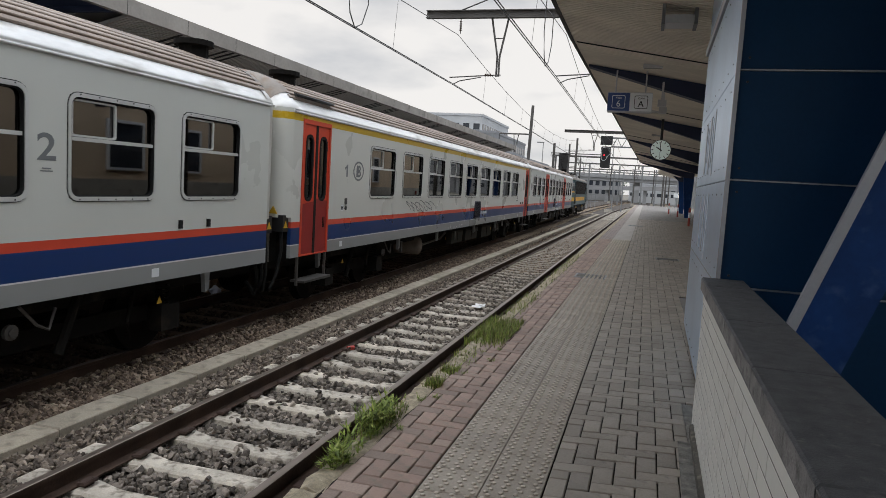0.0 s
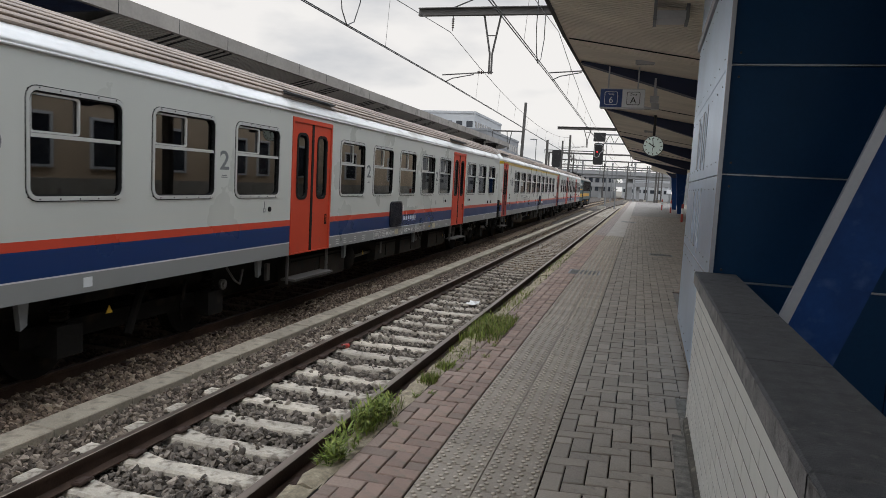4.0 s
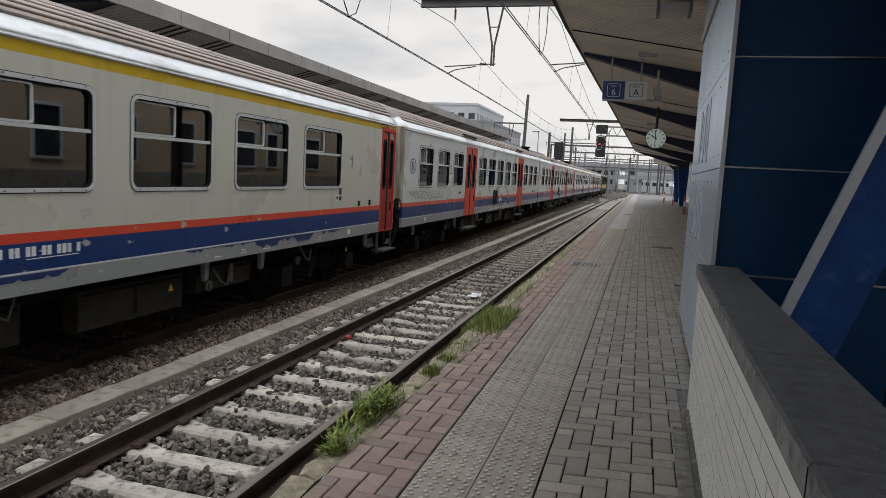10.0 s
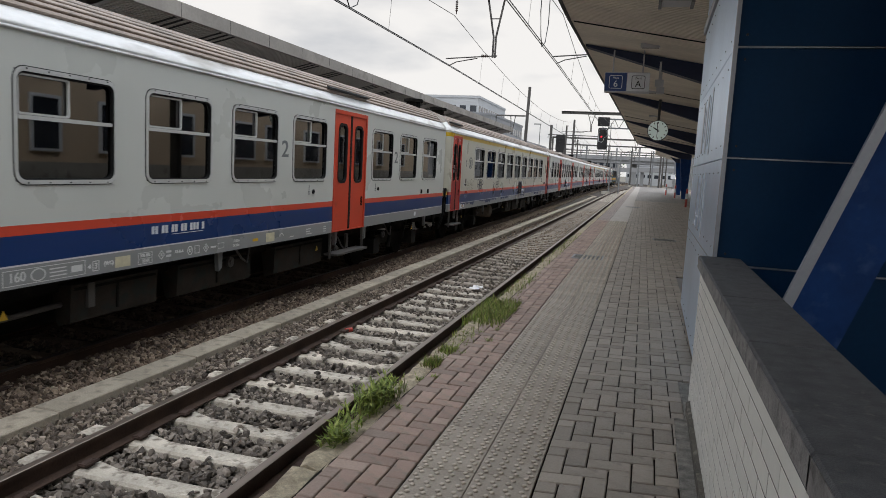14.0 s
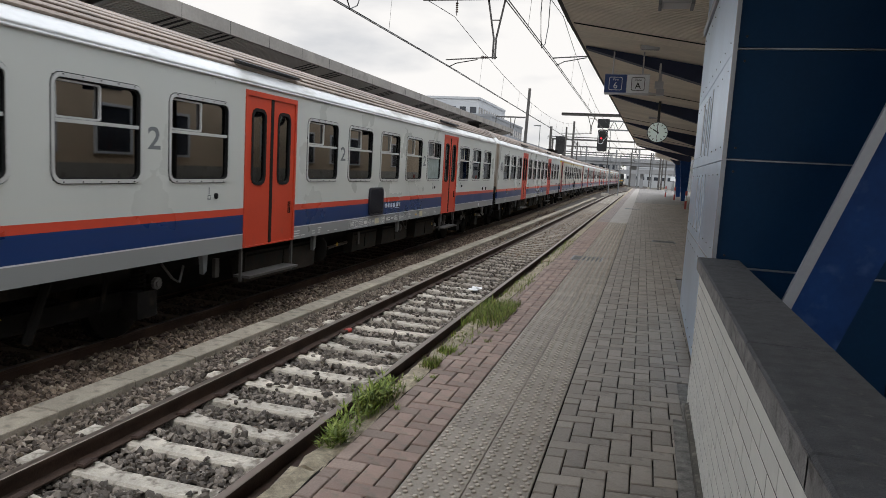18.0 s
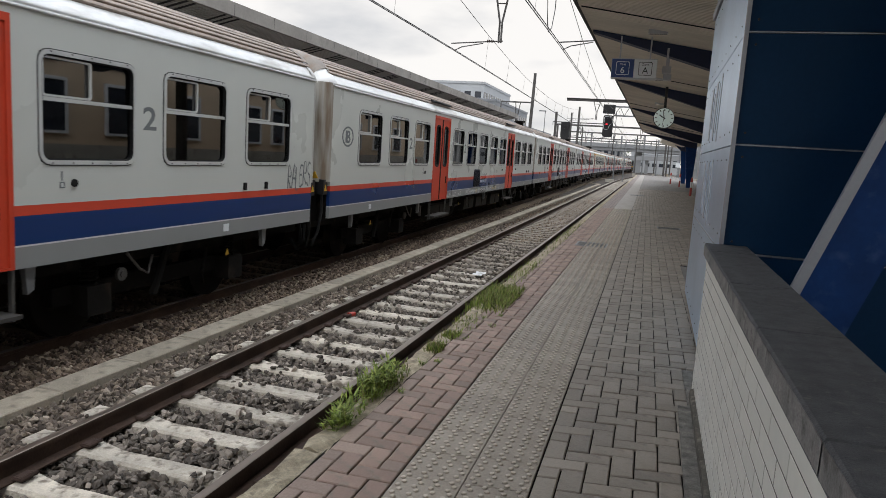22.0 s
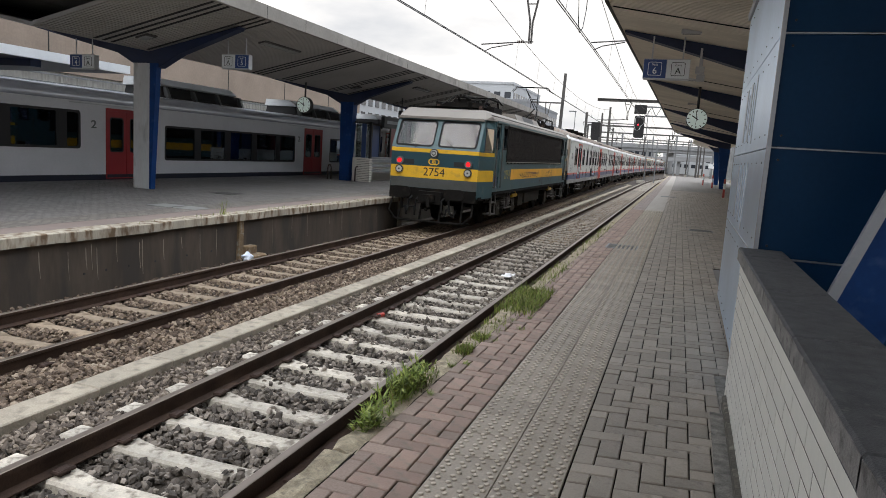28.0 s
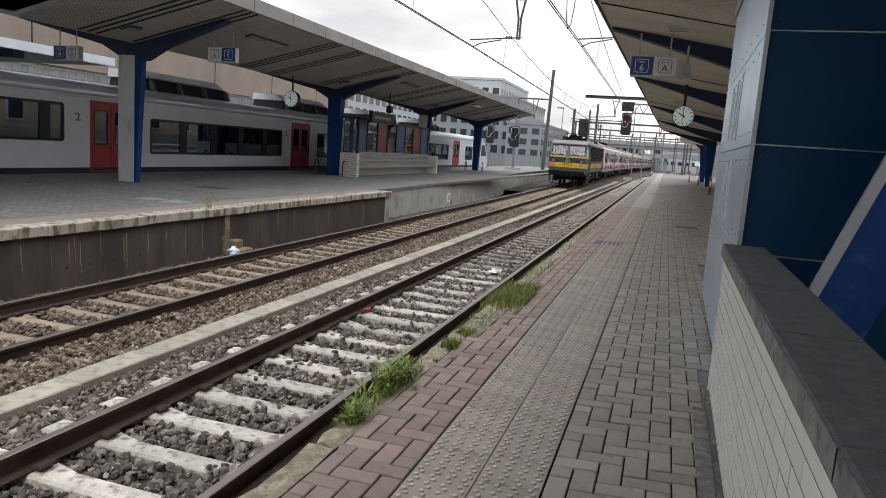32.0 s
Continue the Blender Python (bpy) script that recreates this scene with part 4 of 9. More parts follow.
# concrete cable trough between the tracks, slab by slab, with a kinked end
trough = thing("cable_trough", "row of weathered concrete cable trough slabs between tracks", "cable trough", kind="structure")
slab_me = mesh_of("trough_slab", Shape().slab(-0.155, 0.155, 0.007, 0.993, -0.10, 0.0, 0.012), M_TROUGH)
for i in range(78):
    s = part("trough_slab", slab_me, M_TROUGH, trough)
    s.location = (-5.035, 1.85 + i, -0.862 + random.uniform(-0.005, 0.005))
    s.rotation_euler = (0, 0, random.uniform(-0.004, 0.004))
part("trough_channel", Shape().box(-5.17, -4.90, -60, 80, -1.2, -0.965), M_TROUGH, trough)
end = part("trough_slab", mesh_of("trough_slab", Shape().slab(-0.155, 0.155, 0, 3.2, -0.10, 0.0, 0.012), M_TROUGH), M_TROUGH, trough)
end.location, end.rotation_euler = (-5.04, 79.9, -0.862), (0, 0, radians(38))

# ---- platform with the camera ----
plat = thing("platform_near", "paved station platform with tactile strip and stone edge", "platform", kind="structure")
P6_END = 112.0
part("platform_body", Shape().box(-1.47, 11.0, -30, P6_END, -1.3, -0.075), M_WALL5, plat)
part("paving_bed", Shape().box(-1.42, 9.0, -30, P6_END, -0.074, -0.014), M_JOINT, plat)
part("dirt_fill", Shape().box(0.34, 0.60, 4.55, 5.4, -0.0725, -0.010), M_GRAVEL, plat, "gravelly dirt beside the parapet")
far_pave = Shape()
far_pave.box(-1.40, -0.99, 24.0, P6_END, -0.0735, -0.004)
part("red_paving_far", far_pave, M_PAVE6R, plat)
part("grey_paving_far", Shape().box(-0.38, 9.0, 46.2, P6_END, -0.0735, -0.003), M_PAVE6, plat)
part("grey_paving_side", Shape().box(2.6, 9.0, 11.2, 46.2, -0.0735, -0.003), M_PAVE6, plat)
part("grey_paving_behind", Shape().box(-1.36, 0.41, -30, 1.88, -0.0735, -0.007).box(0.41, 9.0, -30, 1.2, -0.0735, -0.007), M_PAVE_FAR, plat)
part("tactile_far", Shape().box(-0.985, -0.384, 24.0, P6_END, -0.0735, -0.0025), M_TACTILE, plat)
part("paving_under_parapet", Shape().box(0.62, 9.0, 1.2, 11.2, -0.0735, -0.006), M_PAVE_FAR, plat)



def edge_stone_mesh(seed):
    rnd = random.Random(seed)
    s = Shape()
    vs = []
    n = 9
    for j in range(n):
        y = j / (n - 1) * 0.985
        w = rnd.uniform(-0.02, 0.014)
        for x, z in ((-0.075, -0.22), (-0.082 + w, -0.04), (-0.066 + w, -0.010), (-0.02, rnd.uniform(-0.014, 0.008)), (0.035, rnd.uniform(-0.016, 0.006)), (0.068 + w * 0.5, -0.010), (0.075, -0.05)):
            vs.append((x, y, z))
    fs = [(j * 7 + i, j * 7 + i + 1, (j + 1) * 7 + i + 1, (j + 1) * 7 + i) for j in range(n - 1) for i in range(6)]
    fs += [tuple(range(7))[::-1], tuple(range((n - 1) * 7, n * 7))]
    return mesh_of("edge_stone", s.add(vs, fs), M_EDGE)


edge_mes = [edge_stone_mesh(k) for k in range(5)]
for i in range(80):
    s = part("edge_stone", edge_mes[i % 5], M_EDGE, plat)
    s.location = (-1.482 + random.uniform(-0.006, 0.006), 1.0 + i, random.uniform(-0.008, 0.002))
part("edge_far", Shape().box(-1.585, -1.37, 81, P6_END, -0.2, -0.004), M_EDGE, plat)
strip = Shape().box(0.322, 0.400, 1.5, 4.50, -0.0735, 0.010).box(0.392, 0.419, 4.50, 4.95, -0.0735, 0.0)
strip.v = [(x + 0.0138 * (y - 4.87), y, z) for x, y, z in strip.v]
part("gravel_strip", strip, M_GRAVEL, plat, "strip of small stones and grit")

# service covers and gullies in the paving
for x, y, w, d, m, lab in ((-0.86, 12.9, 0.56, 0.62, M_DARKSTEEL, "dark cast iron service cover"), (-0.40, 35.9, 0.7, 0.6, M_STEEL, "pale service cover"), (0.62, 17.9, 0.55, 0.5, M_DARKSTEEL, "dark gully grate")):
    c = thing("service_cover", lab + " set in the paving", "manhole cover", kind="structure")
    part("cover_frame", Shape().ring([(x - w / 2, y - d / 2), (x + w / 2, y - d / 2), (x + w / 2, y + d / 2), (x - w / 2, y + d / 2)], [(x - w / 2 + 0.03, y - d / 2 + 0.03), (x + w / 2 - 0.03, y - d / 2 + 0.03), (x + w / 2 - 0.03, y + d / 2 - 0.03), (x - w / 2 + 0.03, y + d / 2 - 0.03)], "z", -0.03, 0.006), M_STEEL, c)
    for k in range(6):
        q = y - d / 2 + 0.05 + k * (d - 0.1) / 6
        part("bar", Shape().box(x - w / 2 + 0.03, x + w / 2 - 0.03, q, q + (d - 0.1) / 6 - 0.015, -0.02, 0.004), m, c)

# ---- brick parapet and clad stair tower beside the camera ----
tower = thing("stair_tower", "blue-grey and navy clad stair tower with bolted panels", "tower", kind="structure")
TN, TF = (0.498, 4.95), (0.55, 8.60)          # near and far corners of the side that faces the tracks
tdir = math.degrees(math.atan2(TF[0] - TN[0], TF[1] - TN[1]))
tlen = math.hypot(TF[0] - TN[0], TF[1] - TN[1])
side = part("side_face", Shape().box(0.02, 0.06, 0.06, tlen, 0.02, 6.2), M_NAVY, tower)
side.matrix_basis = pose(TN[0], TN[1], 0, 0, 0, -tdir)
for z0, z1 in ((0.06, 0.962), (0.970, 1.664), (1.672, 2.370), (2.378, 3.16), (3.24, 6.2)):
    p = part("side_panel", Shape().box(0.0, 0.018, 0.06, tlen, z0, z1), M_PANEL, tower, "blue-grey metal panel")
    p.matrix_basis = side.matrix_basis.copy()
    bolt = Shape()
    for k in range(9):
        for z in (z0 + 0.09, z1 - 0.09):
            bolt.disc((0.0, 0.25 + k * (tlen - 0.5) / 8, z), "x", 0.005, 0.004, 8)
    part("bolts", bolt, M_RUBBER, p)
trim = part("corner_trim", Shape().box(-0.004, 0.022, -0.004, 0.030, 0.0, 6.2), M_TRIM, tower, "pale aluminium corner trim")
trim.matrix_basis = side.matrix_basis.copy()
for x0, x1 in ((0.522, 1.62), (1.628, 2.64), (2.648, 3.7), (3.708, 6.0)):
    for z0, z1 in ((0.02, 0.949), (0.965, 1.667), (1.683, 2.385), (2.401, 3.103), (3.119, 6.2)):
        p = part("front_panel", Shape().box(x0, x1, 4.97, 5.0, z0, z1), M_NAVY, tower, "matt navy panel")
        part("bolts", Shape().disc((x0 + 0.05, 4.968, z1 - 0.07), "y", 0.008, 0.005, 8).disc((x0 + 0.05, 4.968, z0 + 0.07), "y", 0.008, 0.005, 8), M_BLACK, p)
for z in (0.957, 1.675, 2.393, 3.111):
    part("joint_strip", Shape().box(0.522, 6.0, 4.965, 4.999, z - 0.004, z + 0.004), M_TRIM, tower, "thin pale joint strip")
part("core", Shape().box(0.64, 6.0, 5.0, 8.55, 0.0, 6.2), M_NAVY, tower)
q = part("flashing", Shape().prism([(-0.022, 3.17), (0.018, 3.17), (0.018, 3.235), (-0.030, 3.235)], "y", -0.02, tlen + 0.05), M_TRIM, tower, "pale bent flashing under the canopy")
q.matrix_basis = side.matrix_basis.copy()

# poster strips on the tower's side, with plain bars for the unreadable letters
poster = thing("wall_lettering", "tall white unreadable lettering stuck on the tower", "lettering")
pm = side.matrix_basis.copy()
for z0, z1 in ((1.00, 1.60), (1.72, 2.32)):
    for a, b, d in ((1.42, 1.50, 0.02), (1.64, 1.70, 0.10), (1.86, 2.02, 0.05), (2.16, 2.22, 0.16), (2.36, 2.52, 0.06)):
        q = part("letter_bar", Shape().box(-0.005, -0.001, a, b, z0 + d, z1 - d * 0.7), M_STICKER, poster)
        q.matrix_basis = pm
q = part("joint_strip", Shape().box(-0.004, 0.0, 0.06, tlen, 0.962, 0.970), M_TRIM, tower, "pale joint strip")
q.matrix_basis = pm

parapet = thing("parapet", "white glazed brick parapet with dark stone coping", "low wall", kind="structure")
part("wall_core", Shape().box(0.4208, 0.66, -4, 4.87, -0.07, 0.93), M_MORTAR, parapet)
BL, BH = 0.282, 0.0765          # brick length and course height with their joints
brick_me = mesh_of("brick", Shape().slab_x(-0.0013, 0.001, 0.0035, BL - 0.0035, 0.0035, BH - 0.0035, 0.0007), M_BRICK)
rest = Shape()
for r in range(11):
    z = 0.85 - BH * (r + 1)
    for i in range(14):
        y = 1.05 + i * BL + (0.0 if r % 2 else 0.143) - 0.003
        if y + BL < 4.88:
            b = part("brick", brick_me, M_BRICK, parapet)
            b.location = (0.4208 + random.uniform(-0.0004, 0.0004), y + random.uniform(-0.002, 0.002), z)
            last = y + BL
        elif 4.872 - last > 0.03:
            rest.slab_x(0.4195, 0.4225, last + 0.003, 4.869, z + 0.003, z + BH - 0.003, 0.0015)
            last = 4.872
    rest.box(0.4195, 0.4210, -4, 1.04 + (0.0 if r % 2 else 0.143), z + 0.003, z + BH - 0.003)
tagged(part("bricks_behind", rest, M_BRICK, parapet), kind="stuff")
part("top_course", Shape().slab_x(0.4185, 0.4245, -4, 4.869, 0.853, 0.927, 0.002), M_BRICK, parapet, "uneven white plaster course under the coping")
part("plinth", Shape().slab_x(0.397, 0.4245, -4, 4.70, -0.06, 0.075, 0.012), M_PLINTH, parapet, "dark mossy plinth at the foot of the bricks")
part("end_brick_return", Shape().box(0.425, 0.66, 4.872, 4.925, 0.0, 0.925), M_BRICK, parapet)
for y0, y1 in ((4.484, 4.945), (3.272, 4.480), (2.372, 3.268), (1.422, 2.368), (-4, 1.418)):
    cs = part("coping_slab", Shape().slab(0.404, 0.669, y0, y1, 0.928, 1.012, 0.006), M_COPING, parapet, "dark worn bluestone coping slab")
    face, n, rnd = Shape(), max(4, int((y1 - y0) / 0.09)), random.Random(int(y0 * 100))
    low = [0.930 + rnd.uniform(0.0, 0.010) for _ in range(n + 1)]
    top = [1.004 - rnd.uniform(0.0, 0.004) for _ in range(n + 1)]
    yy = [y0 + 0.004 + (y1 - y0 - 0.008) * k / n for k in range(n + 1)]
    face.add([(0.4015, y, z) for y, z in zip(yy, low)] + [(0.4015, y, z) for y, z in zip(yy, top)] + [(0.404, y, z) for y, z in zip(yy, top)] + [(0.404, y, z) for y, z in zip(yy, low)],
             [(r * (n + 1) + k, r * (n + 1) + k + 1, ((r + 1) % 4) * (n + 1) + k + 1, ((r + 1) % 4) * (n + 1) + k) for r in range(4) for k in range(n)])
    part("coping_face", face, M_COPEFACE, cs, "paler weathered front of the coping")
parapet.matrix_basis = pose(0.42, 4.87, 0) @ pose(0, 0, 0, 0, 0, -0.79) @ pose(-0.42, -4.87, 0)
brace = thing("stair_brace", "slanted blue steel box column with grey edge", "steel column", kind="structure")
part("shaft", Shape().prism([(0.735, 0.45), (1.060, 0.45), (2.100, 3.4), (1.778, 3.4)], "y", 4.25, 4.50), M_BLUE, brace)
part("edge_plate", Shape().prism([(0.670, 0.45), (0.733, 0.45), (1.776, 3.4), (1.713, 3.4)], "y", 4.235, 4.27), M_TRIM, brace, "pale grey edge plate")
# unseen wall, added to close the place off right of the brace
closing = thing("stair_back_wall", "dark navy wall behind the stair brace", "wall", kind="structure")
part("panel", Shape().box(2.6, 6.0, 3.2, 3.3, 0, 6), M_NAVY, closing)

# ---- canopy above the camera's platform ----
canopy = thing("canopy_near", "station canopy with ribbed soffit and navy steel beams", "canopy", kind="structure")


def lane(y):
    """The near canopy drifts a little to the right along the platform."""
    return -1.42 + max(0.0, y - 12) * 0.0165


ys = [12.3 + 3.19 * i for i in range(15)]
soff, fasc, deck = Shape(), Shape(), Shape()
for a, b in zip(ys, ys[1:]):
    xa, xb = lane(a), lane(b)
    if b > 12.3:
        soff.add([(xa, a, 4.12), (xa + 4.0, a, 3.46), (xb + 4.0, b, 3.46), (xb, b, 4.12)], [(0, 1, 2, 3)])
    wing = 9.5 if a > 10 else 4.3
    if a > 10:
        soff.add([(xa + 4.0, a, 3.46), (xa + 9.5, a, 4.3), (xb + 9.5, b, 4.3), (xb + 4.0, b, 3.46)], [(0, 1, 2, 3)])
    fasc.add([(xa - 0.05, a, 4.11), (xb - 0.05, b, 4.11), (xb - 0.05, b, 4.45), (xa - 0.05, a, 4.45), (xa + 0.01, a, 4.11), (xb + 0.01, b, 4.11)], [(0, 1, 2, 3), (0, 4, 5, 1)])
    deck.add([(xa - 0.06, a, 4.45), (xa + wing, a, 4.46), (xb + wing, b, 4.46), (xb - 0.06, b, 4.45)], [(0, 1, 2, 3)])
part("soffit", soff, M_SOFFIT, canopy)
ribs, line = Shape(), []
for k in range(170):
    y = -4.0 + 0.1 * k
    line += [(y, 0.0), (y + 0.062, 0.0), (y + 0.072, 0.022), (y + 0.090, 0.022)]
n = len(line)
ribs.add([(-1.42, y, 4.12 + d) for y, d in line] + [(2.58, y, 3.46 + d) for y, d in line], [(k, k + 1, n + k + 1, n + k) for k in range(n - 1)])
part("ribbed_soffit", ribs, M_SOFFITNEAR, canopy, "ribbed pale sheet soffit")
part("fascia", fasc, M_BLACK, canopy, "dark edge fascia")
part("roof_deck", deck, M_FASCIA, canopy)
for y in (3.6, 14.55, 22.7, 33.7, 44.8, 56.9, 71.0):
    x = lane(y) + (2.2 if y > 60 else 0.0)
    b = Shape()
    w = 4.1 if y < 60 else 1.9
    b.prism([(x + 0.05, 4.10), (x + 0.05, 4.06), (x + w - 0.8, 3.10), (x + w, 2.95), (x + w, 3.44)], "y", y - 0.14, y + 0.14)
    part("beam", b, M_NAVYSTEEL, canopy, "tapered navy steel beam")
    if y > 50:
        part("column", Shape().prism([(x + w - 0.48, 0.0), (x + w - 0.12, 0.0), (x + w, 3.0), (x + w - 0.8, 3.1)], "y", y - 0.17, y + 0.17), M_BLUE, canopy, "tapered blue steel column")
for y in (12.28, 20.4, 31.2, 42.4, 53.5):
    x = lane(y)
    part("soffit_joint", Shape().prism([(x + 0.05, 4.09), (x + 0.05, 4.108), (x + 3.95, 3.464), (x + 3.95, 3.45)], "y", y, y + 0.02), M_SLOT, canopy)
part("far_roof", Shape().prism([(0.95, 3.98), (0.95, 4.40), (6.5, 4.46), (6.5, 4.1), (2.9, 3.46)], "y", 57.1, 78.0), M_SOFFIT, canopy, "narrower canopy bay farther along")
for y, wide in ((9.2, True), (13.35, False), (20.4, False), (28.2, False), (38.6, False)):
    x = lane(y) + (1.45 if wide else 1.15)
    z = 4.12 - 0.165 * (x + 0.2 - lane(y))
    l = thing("ceiling_light", "pale ceiling luminaire held by two brackets, unlit" if wide else "small flush ceiling lamp, unlit", "lamp", "platform ceiling lights")
    if wide:
        part("housing", Shape().prism(rounded(x, x + 0.36, z - 0.20, z - 0.10, 0.03, 3), "y", y - 0.16, y + 0.16), M_SIGNGREY, l)
        for q in (x - 0.03, x + 0.35):
            part("bracket", Shape().box(q, q + 0.04, y - 0.19, y + 0.19, z - 0.22, z + 0.02), M_STEEL, l)
    else:
        part("housing", Shape().box(x, x + 0.34, y - 0.06, y + 0.06, z - 0.05, z + 0.02), M_SIGNGREY, l)
        part("diffuser", Shape().box(x + 0.02, x + 0.32, y - 0.045, y + 0.045, z - 0.058, z - 0.051), M_LENS, l)
end_roof = Shape().box(-1.47, 2.9, -12, 12.3, 4.45, 4.46)
part("roof_deck_near", end_roof, M_FASCIA, canopy)
part("fascia_near", Shape().box(-1.47, -1.41, -12, 12.29, 4.11, 4.449), M_BLACK, canopy, "dark edge fascia")

# red and white hoop posts beside the columns
for x, y in ((2.36, 40.4), (2.50, 58.2), (2.05, 66.0)):
    g = thing("bollard", "red and white striped bumper post", "bollard", "bumper posts")
    part("post", Shape().tube([(x, y, 0), (x, y, 1.0)], 0.06, 8), M_RED, g)
    part("band", Shape().tube([(x, y, 0.45), (x, y, 0.75)], 0.062, 8), M_WHITE, g, "white band")


# ---- signs and clocks ----
def track_sign(name, at, number, zone_first=False, group="platform signs"):
    """A hanging double sign: blue track number and grey zone letter, on two rods, facing -y."""
    s = thing(name, "hanging blue and grey track number sign", "sign", group, at=at)
    part("case", Shape().prism(rounded(-0.42, 0.42, -0.19, 0.19, 0.015, 2), "y", 0.0, 0.16), M_SIGNGREY, s)
    xb, xz = (0.21, -0.21) if zone_first else (-0.21, 0.21)
    part("number_face", Shape().box(xb - 0.205, xb + 0.205, -0.006, 0.0, -0.165, 0.175), M_SIGNBLUE, s, "blue face")
    part("zone_face", Shape().box(xz - 0.205, xz + 0.205, -0.006, 0.0, -0.165, 0.175), M_WHITE, s, "pale grey face")
    for x, m in ((xb, M_WHITE), (xz, M_BLACK)):
        part("outline", Shape().ring(rounded(x - 0.125, x + 0.125, -0.12, 0.13, 0.03), rounded(x - 0.115, x + 0.115, -0.11, 0.12, 0.025), "y", -0.009, -0.0065), m, s)
    letters(number, 0.17, M_WHITE, s, pose(xb, -0.008, -0.035))
    letters("A", 0.17, M_BLACK, s, pose(xz, -0.008, -0.035))
    letters("Voie", 0.06, M_WHITE, s, pose(xb, -0.008, 0.08))
    letters("Zone", 0.06, M_BLACK, s, pose(xz, -0.008, 0.08))
    for x in (-0.28, 0.28):
        part("rod", Shape().tube([(x, 0.08, 0.19), (x, 0.08, 0.62)], 0.016, 6), M_SIGNGREY, s)
    return s


track_sign("track_sign", (-0.46, 14.0, 3.31), "6")
track_sign("track_sign", (-11.45, 16.0, 3.50), "5", True)
track_sign("track_sign", (-15.6, 15.0, 3.28), "4")


def station_clock(at, r, rod):
    c = thing("station_clock", "round white station clock with black marks, hanging", "clock", "station clocks", at=at)
    part("case", Shape().disc((0, 0.08, 0), "y", r, 0.10, 28), M_BLACK, c)
    part("dial", Shape().disc((0, -0.022, 0), "y", r * 0.94, 0.004, 28), M_DIAL, c, "white backlit dial")
    for k in range(12):
        a = radians(30 * k)
        m = Shape().box(-r * 0.04, r * 0.04, -0.031, -0.027, r * 0.68, r * 0.86)
        ob = part("hour_mark", m, M_BLACK, c)
        ob.rotation_euler = (0, a, 0)
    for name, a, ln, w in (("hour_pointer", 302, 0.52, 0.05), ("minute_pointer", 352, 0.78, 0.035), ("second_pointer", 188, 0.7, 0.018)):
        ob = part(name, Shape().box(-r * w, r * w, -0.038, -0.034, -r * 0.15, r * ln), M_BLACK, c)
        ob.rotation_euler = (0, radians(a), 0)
    part("rod", Shape().tube([(0, 0.08, r), (0, 0.08, r + rod)], 0.035, 8), M_BLACK, c)
    return c


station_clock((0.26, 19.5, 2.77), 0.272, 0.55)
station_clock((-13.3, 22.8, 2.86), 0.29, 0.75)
for x, y in ((0.06, 14.2), (0.10, 15.4)):
    l = thing("loudspeaker", "small white horn loudspeaker under the canopy", "loudspeaker", "loudspeakers")
    part("body", Shape().box(x, x + 0.16, y, y + 0.2, 3.28, 3.40), M_SIGNGREY, l)
    part("bracket", Shape().box(x + 0.06, x + 0.1, y + 0.08, y + 0.12, 3.40, 3.75), M_SIGNGREY, l)

# ---- opposite island platform ----
island = thing("platform_island", "opposite island platform with stained concrete edge wall", "platform", kind="structure")
STEP = 20.6
part("deck", Shape().prism([(PLAT5, -60), (PLAT5, STEP), (PLAT5 - 0.55, STEP), (PLAT5 - 1.1, 34), (PLAT5 - 2.7, 58), (PLAT5 - 3.6, 85), (PLAT4 - 0.2, 85), (PLAT4, -60)], "z", -0.10, 0.0), M_PAVE5, island)
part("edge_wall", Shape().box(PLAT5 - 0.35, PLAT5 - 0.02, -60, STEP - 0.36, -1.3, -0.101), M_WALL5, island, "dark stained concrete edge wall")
part("edge_wall_new", Shape().prism([(PLAT5 - 0.60, STEP), (PLAT5 - 1.15, 34), (PLAT5 - 2.75, 58), (PLAT5 - 3.65, 85), (PLAT5 - 4.2, 85), (PLAT5 - 1.4, 34), (PLAT5 - 1.0, STEP)], "z", -1.3, -0.101), M_WALLNEW, island, "pale newer concrete edge wall")
part("wall_return", Shape().box(PLAT5 - 1.0, PLAT5 - 0.02, STEP - 0.35, STEP - 0.001, -1.3, -0.102), M_WALLNEW, island)
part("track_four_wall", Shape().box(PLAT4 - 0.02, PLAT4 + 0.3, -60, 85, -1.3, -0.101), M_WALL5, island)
for i in range(24):
    b = part("edge_block", Shape().slab(PLAT5 - 0.30, PLAT5 + 0.06, i - 3.397, i - 2.403, -0.135, 0.012, 0.012), M_EDGE5, island)
    b.location = (random.uniform(-0.01, 0.01), 0, random.uniform(-0.008, 0.006))
part("pink_strip", Shape().box(PLAT5 - 0.85, PLAT5 - 0.305, -60, STEP - 0.4, -0.0995, 0.004), M_PINK, island, "pinkish edge paving strip")
part("tactile_strip", Shape().box(PLAT5 - 1.45, PLAT5 - 0.855, -60, 70, -0.0995, 0.006), M_PAVE6, island, "grey tactile paving strip")
for a, b in ((-2.15, -1.6), (-1.5, -0.95)):
    part("service_plate", Shape().box(PLAT5 + a, PLAT5 + b, 11.65, 12.2, -0.05, 0.012), M_BENCH, island, "pale chequer cover plate")
part("gully", Shape().box(-11.9, -11.2, 15.6, 16.2, -0.05, 0.008), M_DARKSTEEL, island)
limes = random.Random(12)
